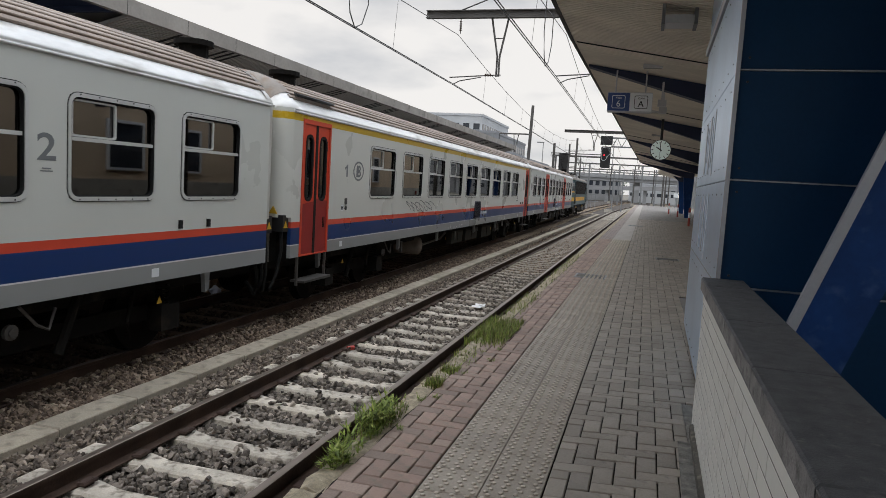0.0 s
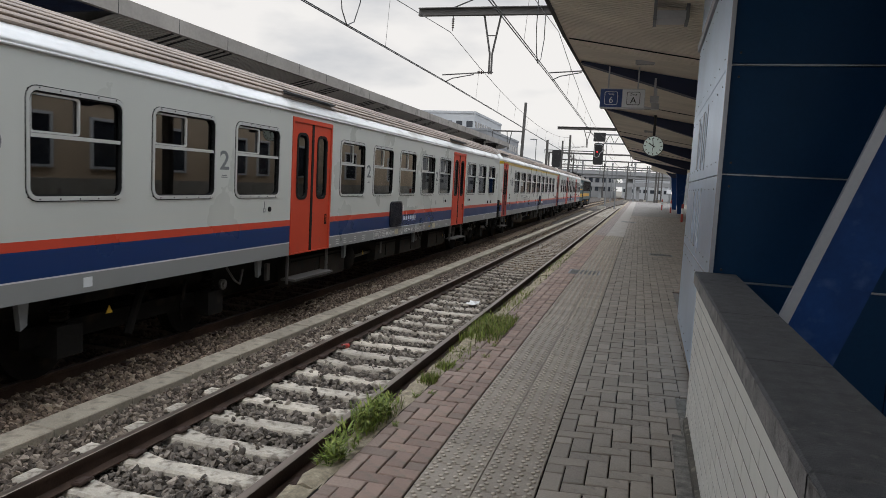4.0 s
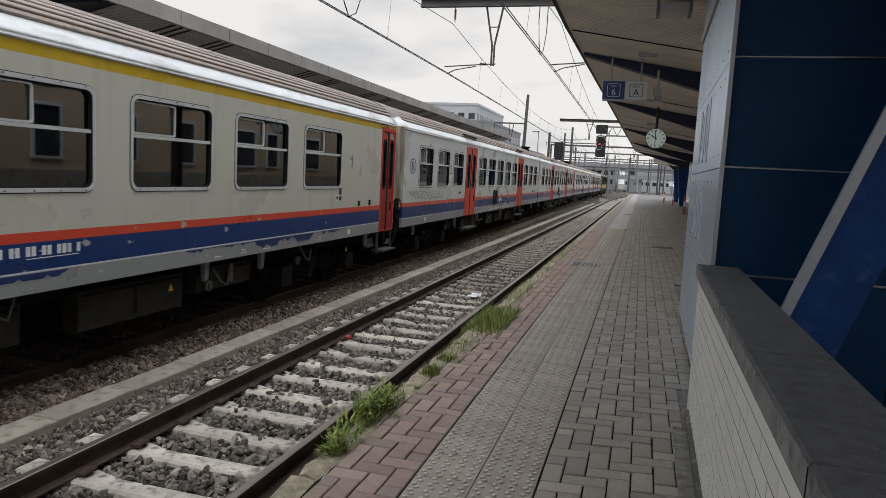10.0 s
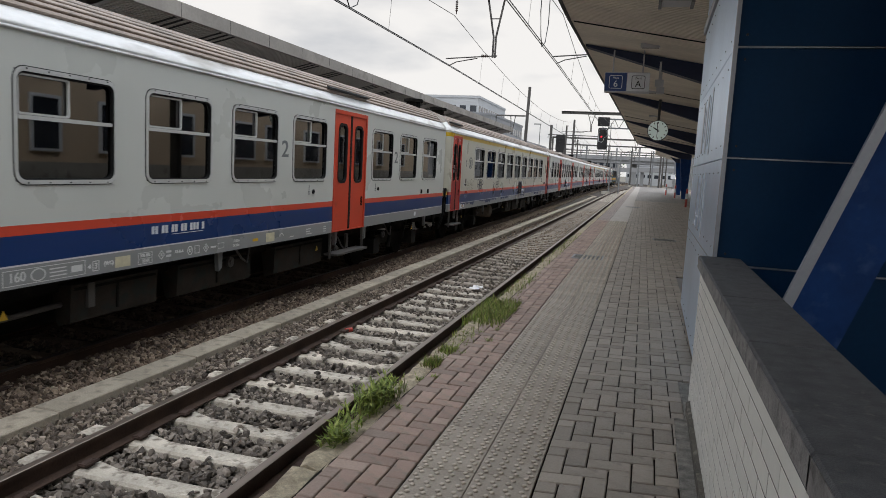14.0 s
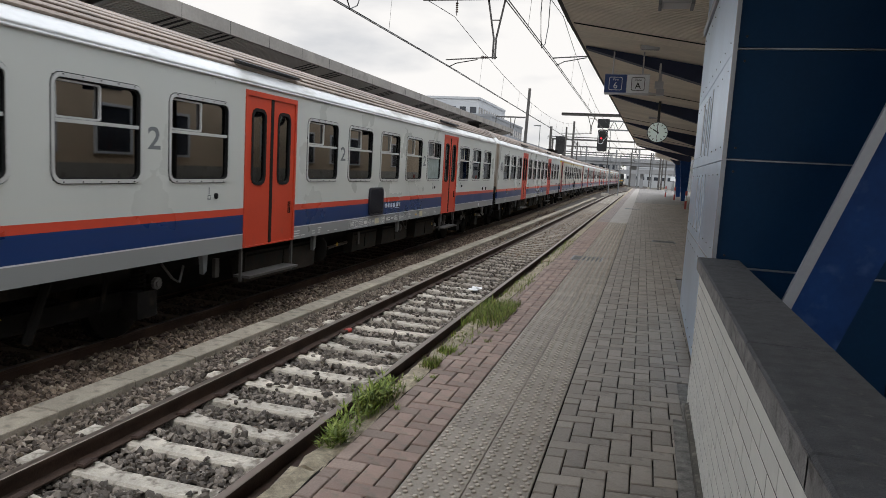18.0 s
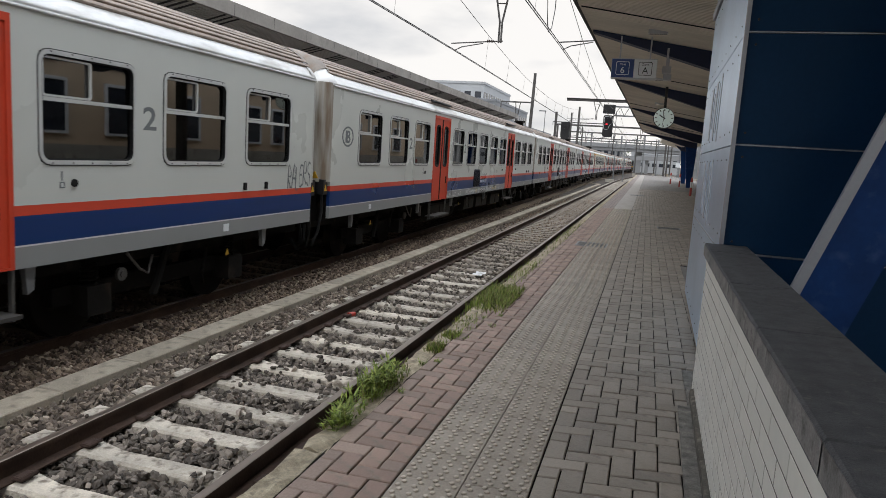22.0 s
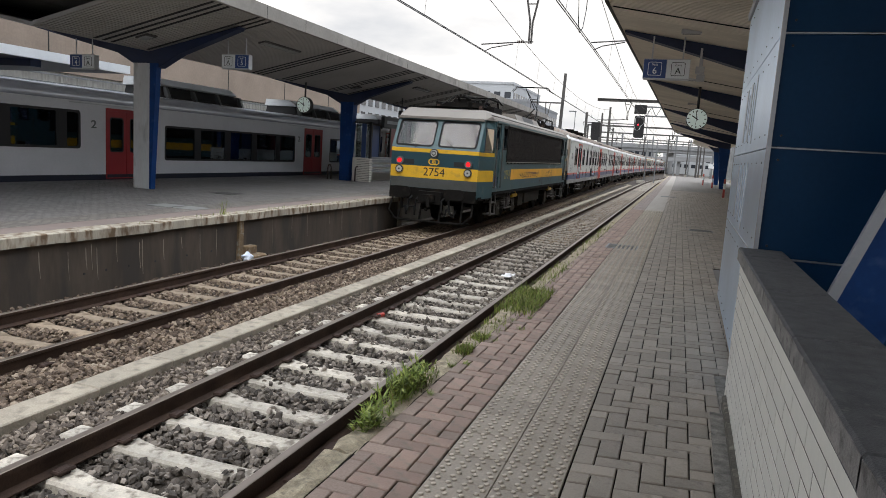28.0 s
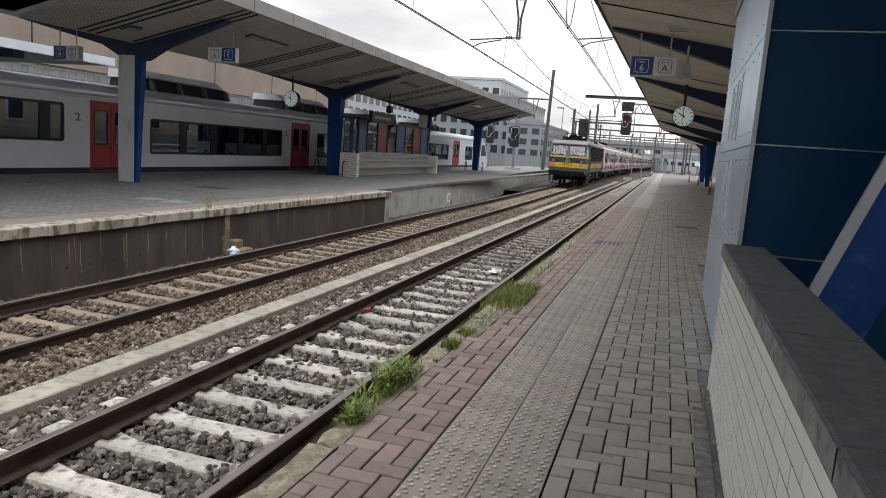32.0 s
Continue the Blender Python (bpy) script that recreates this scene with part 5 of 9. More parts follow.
for y in (7.22, 7.71, 8.03, 8.135, 8.24, 8.63, 9.13, 9.19, 9.69, 10.15, 10.66, 11.15, 13.1, 13.9, 14.6, 15.7, 16.4, 17.5, 18.6):
    a, w, d = limes.uniform(-0.30, -0.14), limes.uniform(0.008, 0.022), limes.uniform(-0.85, -0.5)
    part("lime_run", Shape().prism([(y - w / 2, a), (y + w / 2, a - 0.03), (y + w * 0.7, (a + d) / 2), (y + 0.02 + w / 3, d), (y + 0.02, d), (y - w * 0.2, (a + d) / 2)], "x", PLAT5 - 0.021, PLAT5 - 0.017), M_LIME, island, "pale lime run")
for y in (8.0, 8.42, 8.9, 9.5, 10.3, 11.0):
    part("weep_hole", Shape().disc((PLAT5 - 0.018, y, -0.66), "x", 0.02, 0.004, 8), M_BLACK, island)
part("pier_scar", Shape().box(PLAT5 - 0.03, PLAT5 + 0.04, 11.8, 11.95, -1.0, -0.05), M_SCAR, island, "rusty patched vertical rib")
part("pier_foot", Shape().slab(PLAT5 - 0.02, PLAT5 + 0.3, 11.9, 12.4, -1.0, -0.83, 0.03), M_SCAR, island)
part("pier_block", Shape().slab(PLAT5 - 0.02, PLAT5 + 0.16, 11.96, 12.25, -0.82, -0.66, 0.02), M_SCAR, island)

can5 = thing("canopy_island", "butterfly platform canopy with concrete fascia and blue columns", "canopy", kind="structure")
C5, E5, E4 = -13.55, -10.05, -18.2
CEND = 53.2
part("soffit", Shape().prism([(E5 - 0.02, 4.46), (E5 - 0.02, 4.52), (C5, 3.70), (E4, 4.52), (E4, 4.46), (C5, 3.61)], "y", 11.66, CEND), M_SOFFIT5, can5)
part("dark_roof", Shape().box(E4, E5 - 0.03, 3.9, 11.64, 4.60, 4.66), M_NAVYSTEEL, can5, "dark navy roof panel")
for y in (5.4, 6.9, 8.4, 9.9, 11.4):
    part("purlin", Shape().box(E4, E5 - 0.03, y - 0.05, y + 0.05, 4.48, 4.60), M_NAVYSTEEL, can5)
part("fascia", Shape().box(E5 - 0.02, E5 + 0.10, -25, CEND, 4.44, 4.76), M_FASCIA, can5, "weathered pale concrete fascia")
part("fascia_back", Shape().box(E4 - 0.1, E4, -25, CEND, 4.40, 4.70), M_NAVYSTEEL, can5)
part("roof_deck", Shape().prism([(E5, 4.74), (E4, 4.68), (C5, 4.2)], "y", 11.66, CEND - 0.05), M_FASCIA, can5)
part("end_fascia", Shape().prism([(E5, 4.45), (E5, 4.75), (C5, 4.2), (E4, 4.69), (E4, 4.45), (C5, 3.60)], "y", CEND - 0.04, CEND + 0.05), M_FASCIA, can5)
for i in range(40):
    part("fascia_joint", Shape().box(E5 + 0.10, E5 + 0.102, -20 + i * 1.85, -20 + i * 1.85 + 0.012, 4.44, 4.76), M_SLOT, can5)
for k in range(6):
    y = -8.0 + 11.65 * k
    if k % 2:
        part("column", Shape().prism([(C5 - 0.22, 0.0), (C5 + 0.16, 0.0), (C5 + 0.30, 3.3), (C5 - 0.30, 3.3)], "y", y - 0.2, y + 0.2), M_BLUE, can5, "flaking blue steel column")
    else:
        c = part("column", Shape().prism([(C5 + 0.11, 0.0), (C5 + 0.16, 0.0), (C5 + 0.34, 3.3), (C5 + 0.11, 3.3)], "y", y - 0.2, y - 0.03), M_BLUE, can5, "flaking blue steel column")
        part("concrete_side", Shape().box(C5 - 0.42, C5 + 0.105, y - 0.19, y - 0.04, 0.0, 3.3), M_COLPALE, c, "pale grey concrete side")
    part("beam", Shape().prism([(C5 - 0.3, 3.2), (C5 + 0.34, 3.2), (C5 + 1.0, 3.56), (E5 - 0.75, 4.18), (E5 - 0.7, 4.25), (C5 + 0.6, 3.74), (C5, 3.60), (C5 - 0.6, 3.74), (E4 + 0.6, 4.34), (E4 + 0.6, 4.24), (C5 - 1.0, 3.56)], "y", y - 0.13, y + 0.13), M_NAVYSTEEL, can5, "navy tapered beam")


def soffit_z(x):
    """Height of the island canopy's soffit, on the side of the train."""
    return 4.46 - (E5 - 0.02 - x) * 0.85 / (E5 - 0.02 - C5)


for k in range(5):
    for y0 in (13.25, 14.98, 19.7, 21.45):
        for d in (0, 0.27, 0.54):
            y = y0 + d + 11.65 * k
            if y > CEND - 0.3:
                continue
            part("soffit_slot", Shape().prism([(E5 - 0.05, soffit_z(E5 - 0.05) + 0.01), (E5 - 0.05, soffit_z(E5 - 0.05) - 0.006), (C5 + 0.1, soffit_z(C5 + 0.1) - 0.006), (C5 + 0.1, soffit_z(C5 + 0.1) + 0.01)], "y", y, y + 0.10), M_SLOT, can5)
for k in range(4):
    for y, w, x0, x1 in ((16.9, 1.9, -11.36, -11.12), (13.95, 0.36, -12.85, -12.5)):
        y += 11.65 * (k - 0)
        a, b = soffit_z(x0), soffit_z(x1)
        l = thing("ceiling_light", "flat soffit luminaire with dim diffuser, unlit", "lamp", "island ceiling lights")
        part("frame", Shape().prism([(x0, a + 0.01), (x1, b + 0.01), (x1, b - 0.035), (x0, a - 0.035)], "y", y, y + w), M_DARKSTEEL, l)
        part("diffuser", Shape().prism([(x0 + 0.04, a - 0.03), (x1 - 0.04, b - 0.03), (x1 - 0.04, b - 0.042), (x0 + 0.04, a - 0.042)], "y", y + 0.04, y + w - 0.04), M_LENS, l)

# hoop guards at the columns
for y in (26.95, 38.6, 50.25):
    for dx in (-0.75, 0.55):
        h = thing("hoop_guard", "brown tubular hoop guarding a column", "hoop", "hoop guards", at=(C5 + dx, y - 0.1, 0))
        part("tube", Shape().tube([(0, -0.15, 0), (0, -0.15, 0.5), (0, -0.08, 0.62), (0, 0.08, 0.62), (0, 0.15, 0.5), (0, 0.15, 0)], 0.03, 6), M_CLIP, h)

# waiting shelter with a brick base, coloured panels and a slatted bench
sh = thing("waiting_shelter", "waiting shelter with brick base, coloured glass and bench", "shelter")
SX0, SX1, SY0, SY1 = -13.25, -12.45, 26.9, 37.8
base = part("brick_base", Shape().box(SX0, SX1, SY0, SY0 + 0.25, 0, 1.0).box(SX0, SX1, SY1 - 0.25, SY1, 0, 1.0).box(SX0, SX0 + 0.2, SY0 + 0.25, SY1 - 0.25, 0, 1.0), M_BRICK, sh, "white brick base wall")
for r in range(13):
    part("mortar_course", Shape().box(SX0 + 0.2, SX1 + 0.003, SY0 - 0.003, SY0 + 0.253, 0.06 + r * 0.072, 0.072 + r * 0.072), M_MORTAR, base)
for k in range(9):
    y0 = SY0 + 0.1 + k * 1.2
    m = (M_CLEARGLASS, M_SHELTERBLUE, M_CLEARGLASS, M_SHELTERRED, M_CLEARGLASS, M_SHELTERBLUE, M_CLEARGLASS, M_SHELTERRED, M_SHELTERBLUE)[k]
    part("panel", Shape().box(SX0 + 0.08, SX0 + 0.11, y0, y0 + 1.12, 1.02, 2.45), m, sh)
    part("mullion", Shape().box(SX0 + 0.05, SX0 + 0.14, y0 + 1.12, y0 + 1.2, 1.0, 2.5), M_BLACK, sh)
for k in range(3):
    x = SX0 + 0.1 + k * 0.24
    part("end_panel", Shape().box(x, x + 0.2, SY0 + 0.1, SY0 + 0.13, 1.02, 2.45), (M_CLEARGLASS, M_SHELTERBLUE, M_CLEARGLASS)[k], sh)
part("top_rail", Shape().box(SX0 + 0.03, SX0 + 0.17, SY0, SY1, 2.45, 2.53).box(SX0 + 0.17, SX1, SY0 + 0.06, SY0 + 0.18, 2.45, 2.53), M_BLACK, sh)
part("corner_post", Shape().box(SX1 - 0.1, SX1, SY0 + 0.06, SY0 + 0.18, 1.0, 2.53), M_BLACK, sh)
for z in (0.42, 0.62, 0.82, 0.95):
    part("bench_slat", Shape().box(SX1 - 0.45 if z < 0.5 else SX0 + 0.24, SX1 - 0.02 if z < 0.5 else SX0 + 0.30, SY0 + 0.3, SY1 - 0.3, z, z + 0.11), M_BENCH, sh)
board = thing("station_name_board", "dark hanging display board with unreadable lettering", "sign", at=(-12.55, 29.2, 2.62))
part("case", Shape().box(-0.08, 0.08, -0.9, 1.6, -0.24, 0.24), M_BLACK, board)
part("text_bar", Shape().box(0.08, 0.084, -0.6, 1.2, -0.07, 0.07), M_STEEL, board)
part("rod", Shape().tube([(0, 1.2, 0.2), (0, 1.2, 1.2)], 0.03, 6), M_BLACK, board)
part("camera_box", Shape().box(-0.12, 0.12, 1.1, 1.35, 0.3, 0.62), M_BLACK, board)
# ---- the departing train ----
L = 24.0                      # body length of a coach
PITCH = 24.20                 # from coach to coach
WIN_Z = (1.937, 2.932)        # window sill and head over the rail
SIDE = 1.44


def rail_window(root, u, w, sx, slider=True, near=True):
    """A coach window: rounded aluminium frame, lower pane, and sliding upper panes."""
    y0, y1, (z0, z1) = u - L / 2, u + w - L / 2, WIN_Z
    x = sx * SIDE
    f = Shape().ring(rounded(y0 - 0.018, y1 + 0.018, z0 - 0.025, z1 + 0.025, 0.12), rounded(y0 + 0.016, y1 - 0.016, z0 + 0.016, z1 - 0.016, 0.085), "x", x - sx * 0.03, x + sx * 0.014)
    win = part("window", f, M_ALU, root)
    if near:
        part("outer_seal", Shape().ring(rounded(y0 - 0.027, y1 + 0.027, z0 - 0.034, z1 + 0.034, 0.128), rounded(y0 - 0.019, y1 + 0.019, z0 - 0.026, z1 + 0.026, 0.121), "x", x - sx * 0.01, x + sx * 0.004), M_RUBBER, win)
    if not near:
        part("pane", Shape().box(x - sx * 0.036, x - sx * 0.03, y0, y1, z0, z1), M_GLASS, win)
        return
    f2 = Shape().ring(rounded(y0 + 0.015, y1 - 0.015, z0 + 0.015, z1 - 0.015, 0.085), rounded(y0 + 0.030, y1 - 0.030, z0 + 0.030, z1 - 0.030, 0.075), "x", x - sx * 0.03, x + sx * 0.004)
    part("seal", f2, M_RUBBER, win)
    zs = z0 + (z1 - z0) * 0.58
    part("pane", Shape().box(x - sx * 0.036, x - sx * 0.03, y0, y1, z0, zs if slider else z1), M_GLASS, win)
    if slider:
        part("divider", Shape().box(x - sx * 0.03, x - sx * 0.004, y0 + 0.03, y1 - 0.03, zs - 0.018, zs + 0.018), M_ALU, win)
        part("upper_pane", Shape().box(x - sx * 0.048, x - sx * 0.042, y0, y1, zs, z1), M_GLASS, win)
        ym = (y0 + y1) / 2
        part("slider_frame", Shape().ring(rounded(y0 + 0.034, ym + 0.022, zs + 0.022, z1 - 0.034, 0.03, 2), rounded(y0 + 0.054, ym + 0.0, zs + 0.042, z1 - 0.052, 0.02, 2), "x", x - sx * 0.03, x - sx * 0.008), M_ALU, win)
        bolts = Shape()
        for k in range(5):
            yy = y0 + 0.12 + k * (w - 0.24) / 4
            bolts.disc((x + sx * 0.014, yy, z1 + 0.01), "x", 0.008, 0.004, 6).disc((x + sx * 0.014, yy, z0 - 0.01), "x", 0.008, 0.004, 6)
        tagged(part("rivets", bolts, M_UNDER, win), kind="stuff")


def rail_door(root, u0, u1, sx, material, near=True, rim=None, bands=False):
    """A pair of folding leaves with tall rounded windows and black rubber edges."""
    y0, y1, z0, z1 = u0 - L / 2, u1 - L / 2, 1.172 if bands else 0.978, 3.19
    x, ym = sx * SIDE, (u0 + u1) / 2 - L / 2
    d = part("door", Shape().ring([(y0, z0), (y1, z0), (y1, z1), (y0, z1)], [(y0 + 0.05, z0 + (0.003 if bands else 0.02)), (y1 - 0.05, z0 + (0.003 if bands else 0.02)), (y1 - 0.05, z1 - 0.07), (y0 + 0.05, z1 - 0.07)], "x", x - sx * 0.08, x + sx * 0.012), rim or material, root, "door frame")
    for a, b in ((y0 + 0.052, ym - 0.04), (ym + 0.04, y1 - 0.052)):
        m = (b - a) * 0.24
        hole = (a + m, b - m, 1.90, 2.93)
        leaf = part("leaf", Shape().wall(x - sx * 0.006, -sx * 0.03, a, b, z0 + 0.022, z1 - 0.072, [hole]), material, d)
        part("rim", Shape().ring(rounded(hole[0] - 0.03, hole[1] + 0.03, hole[2] - 0.03, hole[3] + 0.03, 0.13), rounded(hole[0] + 0.012, hole[1] - 0.012, hole[2] + 0.012, hole[3] - 0.012, 0.10), "x", x - sx * 0.03, x + sx * 0.004), M_RUBBER, leaf)
        part("pane", Shape().box(x - sx * 0.03, x - sx * 0.025, *hole), M_GLASSDK, leaf)
        if bands:
            part("stripe", Shape().box(min(x - sx * 0.006, x - sx * 0.002), max(x - sx * 0.006, x - sx * 0.002), a, b, z0 + 0.03, 1.45), M_BLUEBAND, leaf)
    part("seal", Shape().box(min(x - sx * 0.03, x + sx * 0.002), max(x - sx * 0.03, x + sx * 0.002), ym - 0.038, ym + 0.038, z0 + 0.02, z1 - 0.072), M_RUBBER, d)
    if near:
        part("handle", Shape().ring([(y1 - 0.20, 1.42), (y1 - 0.14, 1.42), (y1 - 0.14, 1.60), (y1 - 0.20, 1.60)], [(y1 - 0.19, 1.43), (y1 - 0.15, 1.43), (y1 - 0.15, 1.59), (y1 - 0.19, 1.59)], "x", x - sx * 0.005, x + sx * 0.006), M_RUBBER, d, "recessed door handle")
        part("step", Shape().box(x - sx * 0.02 - 0.13, x - sx * 0.02 + 0.13, y0 + 0.02, y1 - 0.02, 0.55, 0.585), M_GRATE, d, "grated footstep")
        if bands:
            part("step", Shape().box(x - sx * 0.02 - 0.10, x - sx * 0.02 + 0.10, y0 + 0.02, y1 - 0.02, 0.80, 0.83), M_GRATE, d, "grated footstep")
        for ya, yb in ((y0 - 0.01, y0 + 0.025), (y1 - 0.025, y1 + 0.01)):
            part("step_bracket", Shape().box(x - 0.05, x - 0.01, ya, yb, 0.5, 1.0), M_GRATE, d)


M_BLUEBAND = mat("door_blue_band", (0.012, 0.030, 0.115), 0.45, var=0.12, fine=30, bump=0.03)


def bogie(root, yc):
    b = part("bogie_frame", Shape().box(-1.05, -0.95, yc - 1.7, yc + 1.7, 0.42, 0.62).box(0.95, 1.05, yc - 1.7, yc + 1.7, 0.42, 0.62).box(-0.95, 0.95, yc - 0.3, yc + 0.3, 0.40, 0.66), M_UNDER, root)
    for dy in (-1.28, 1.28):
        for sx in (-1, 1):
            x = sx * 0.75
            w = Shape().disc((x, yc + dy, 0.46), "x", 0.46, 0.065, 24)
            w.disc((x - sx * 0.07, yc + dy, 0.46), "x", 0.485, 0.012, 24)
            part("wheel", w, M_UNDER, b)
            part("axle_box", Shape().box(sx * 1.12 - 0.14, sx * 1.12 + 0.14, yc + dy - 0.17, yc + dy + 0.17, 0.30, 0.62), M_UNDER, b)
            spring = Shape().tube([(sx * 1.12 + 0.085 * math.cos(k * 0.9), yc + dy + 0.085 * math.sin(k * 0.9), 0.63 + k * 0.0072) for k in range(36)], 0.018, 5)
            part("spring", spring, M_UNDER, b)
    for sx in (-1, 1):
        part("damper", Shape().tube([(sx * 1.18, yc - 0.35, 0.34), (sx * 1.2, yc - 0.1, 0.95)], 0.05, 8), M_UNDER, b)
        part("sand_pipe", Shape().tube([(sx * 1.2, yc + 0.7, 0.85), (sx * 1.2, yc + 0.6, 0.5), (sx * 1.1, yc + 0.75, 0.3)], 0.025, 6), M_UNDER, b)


SILL = 0.975            # lower edge of the coach side over the rail


def arch(a):
    """A point of the coach roof's arch at an angle from the side."""
    inset = 1 - 0.06 * max(0.0, min(1.0, a / 14, (180 - a) / 14))
    return SIDE * inset * math.cos(radians(a)), 3.325 + 0.588 * math.sin(radians(a))


def coach(name, label, kind, paint, door_paint, seed, extras=()):
    root = thing(name, label, "railway coach", "coaches of the train")
    h = L / 2
    if kind == "first":
        wins = [(3.45 + 2.0 * k, 1.46) for k in range(9)]
        doors = [(0.53, 1.56), (22.93, 23.75)]
    elif kind == "brake":
        wins = [(2.38, 1.18), (5.92, 1.17), (8.12, 0.88)] + [(9.92 + 1.69 * k, 1.205) for k in range(4)] + [(18.42 + 1.69 * k, 1.205) for k in range(3)]
        doors = [(3.92, 5.45), (16.6, 18.12)]
    else:
        wins = [(1.44 + 1.69 * k, 1.205) for k in range(3)] + [(8.32 + 1.69 * k, 1.205) for k in range(5)] + [(18.42 + 1.69 * k, 1.205) for k in range(3)]
        doors = [(6.42, 7.91), (16.59, 18.09)]
    for sx in (1, -1):
        holes = [(u - h, u + w - h, *WIN_Z) for u, w in wins] + [(a - h, b - h, 1.17 if kind == "brake" and k == 0 else SILL, 3.19) for k, (a, b) in enumerate(doors)]
        part("side_wall", Shape().wall(sx * SIDE, -sx * 0.06, -h + 0.24, h - 0.24, SILL, 3.315, holes), paint, root)
        for e in (-1, 1):
            bow = [(sx * (SIDE - 0.26 * (1 - math.cos(radians(15 * k)))), e * (h - 0.24 + 0.24 * math.sin(radians(15 * k)))) for k in range(7)]
            if kind == "first" and e > 0:
                part("body_corner", Shape().sheet(bow, "z", SILL, 3.315), paint, root, "", True)
                continue
            part("body_corner", Shape().sheet(bow, "z", 1.62, 3.315), paint if kind == "first" else M_CORNER, root, "grimy rounded body corner", True)
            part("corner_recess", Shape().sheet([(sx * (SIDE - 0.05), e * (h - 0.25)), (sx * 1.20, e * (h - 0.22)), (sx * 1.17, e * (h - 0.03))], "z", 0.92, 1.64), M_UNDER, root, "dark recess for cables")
            part("recess_box", Shape().box(min(sx * 1.22, sx * 1.41), max(sx * 1.22, sx * 1.41), min(e * (h - 0.20), e * (h - 0.04)), max(e * (h - 0.20), e * (h - 0.04)), 1.40, 1.66), M_BLACK, root, "black coupling box")
            part("warning_triangle", Shape().prism([(e * (h - 0.18), 1.46), (e * (h - 0.06), 1.46), (e * (h - 0.12), 1.57)], "x", min(sx * 1.41, sx * 1.415), max(sx * 1.41, sx * 1.415)), M_YELLOWPIPE, root, "yellow warning triangle")
            part("coupling_cable", Shape().tube([(sx * 1.34, e * (h - 0.12), 1.40), (sx * 1.36, e * (h - 0.10), 1.1), (sx * 1.33, e * (h - 0.04), 0.75), (sx * 1.25, e * (h + 0.02), 0.5)], 0.026, 6), M_RUBBER, root)
        for k, (u, w) in enumerate(wins):
            rail_window(root, u, w, sx, not (kind == "brake" and k in (0, 2)), sx > 0)
        if seed == 5 and sx > 0:
            part("frosted_pane", Shape().prism(rounded(15.11 - h, 16.22 - h, WIN_Z[0] + 0.03, WIN_Z[0] + 0.57 * (WIN_Z[1] - WIN_Z[0]), 0.05, 3), "x", SIDE - 0.030, SIDE - 0.026), M_FROST, root, "pale green frosted lower pane")
        for k, (a, b) in enumerate(doors):
            white = kind == "brake" and k == 0
            rail_door(root, a, b, sx, M_DOORWHITE if white else door_paint, sx > 0, M_DOOR if white else None, white)
        edge = [(SIDE + 0.003, 3.255), (SIDE + 0.022, 3.260), (SIDE + 0.024, 3.282), (SIDE + 0.003, 3.286), (SIDE + 0.003, 3.296), (SIDE + 0.012, 3.302), (SIDE + 0.004, 3.325)] + [arch(a) for a in (2, 5, 8, 11, 14)]
        part("roof_edge", Shape().sheet([(sx * x, z) for x, z in edge], "y", -h + 0.24, h - 0.24), M_ROOFSIDE, root, "pale curved roof edge", True)
        for a, b in doors if kind != "first" else doors[:1]:
            part("rain_slot", Shape().prism([(sx * (SIDE - 0.12), 3.525), (sx * (SIDE - 0.03), 3.55), (sx * (SIDE - 0.14), 3.585)], "y", a - h - 0.1, b - h + 0.2), M_BLACK, root)
    # standing ribs with deep narrow grooves between them
    ribs, n = [], 21
    for k in range(n):
        lo, hi = 14 + 152 * k / n, 14 + 152 * (k + 0.66) / n
        for a, up in ((lo, -0.045), (lo, 0.014), (lo + 0.6, 0.02), (hi - 0.6, 0.02), (hi, 0.014), (hi, -0.045)):
            x, z = arch(a)
            ribs.append((x * (1 + up / 1.2), z + up))
    part("roof", Shape().sheet(ribs, "y", -h + 0.24, h - 0.24), M_ROOF, root, "ribbed brown roof")
    dome = [(-1.18, 3.30), (-1.0, 3.50), (-0.5, 3.60), (0, 3.62), (0.5, 3.60), (1.0, 3.50), (1.18, 3.30)]
    shoulder = [(-SIDE - 0.02, 3.31), (-1.36, 3.52), (-1.09, 3.70), (-0.6, 3.87), (0, 3.925), (0.6, 3.87), (1.09, 3.70), (1.36, 3.52), (SIDE + 0.02, 3.31)]
    rim = [(-1.18, 3.30), (-1.12, 3.42), (-0.95, 3.52), (-0.5, 3.60), (0, 3.62), (0.5, 3.60), (0.95, 3.52), (1.12, 3.42), (1.18, 3.30)]
    for e in (-1, 1):
        y = e * h
        part("end_wall", Shape().prism([(-1.18, 0.92), (1.18, 0.92)] + dome[::-1], "y", y - e * 0.05, y), M_ENDWALL, root, "grimy dark end wall")
        for lo, hi, paint_end, words in ((-6, 22, M_ROOFSIDE, "pale curved roof corner"), (20, 160, M_ROOFEND, "brown curved roof end"), (158, 186, M_ROOFSIDE, "pale curved roof corner")):
            n = 5 if hi - lo < 40 else 19
            lift = 0.034 if n > 5 else 0.012
            span = [arch(lo + (hi - lo) * k / (n - 1)) for k in range(n)]
            rows = []
            for d, kx, kz in ((0.34, 1.0, 1.0), (0.22, 0.998, 0.99), (0.12, 0.97, 0.90), (0.05, 0.92, 0.70), (0.0, 0.85, 0.35)):
                rows += [(p * kx + (0.01 if p > 0 else -0.01), y - e * d, 3.30 + (q - 3.30 + lift) * kz) for p, q in span]
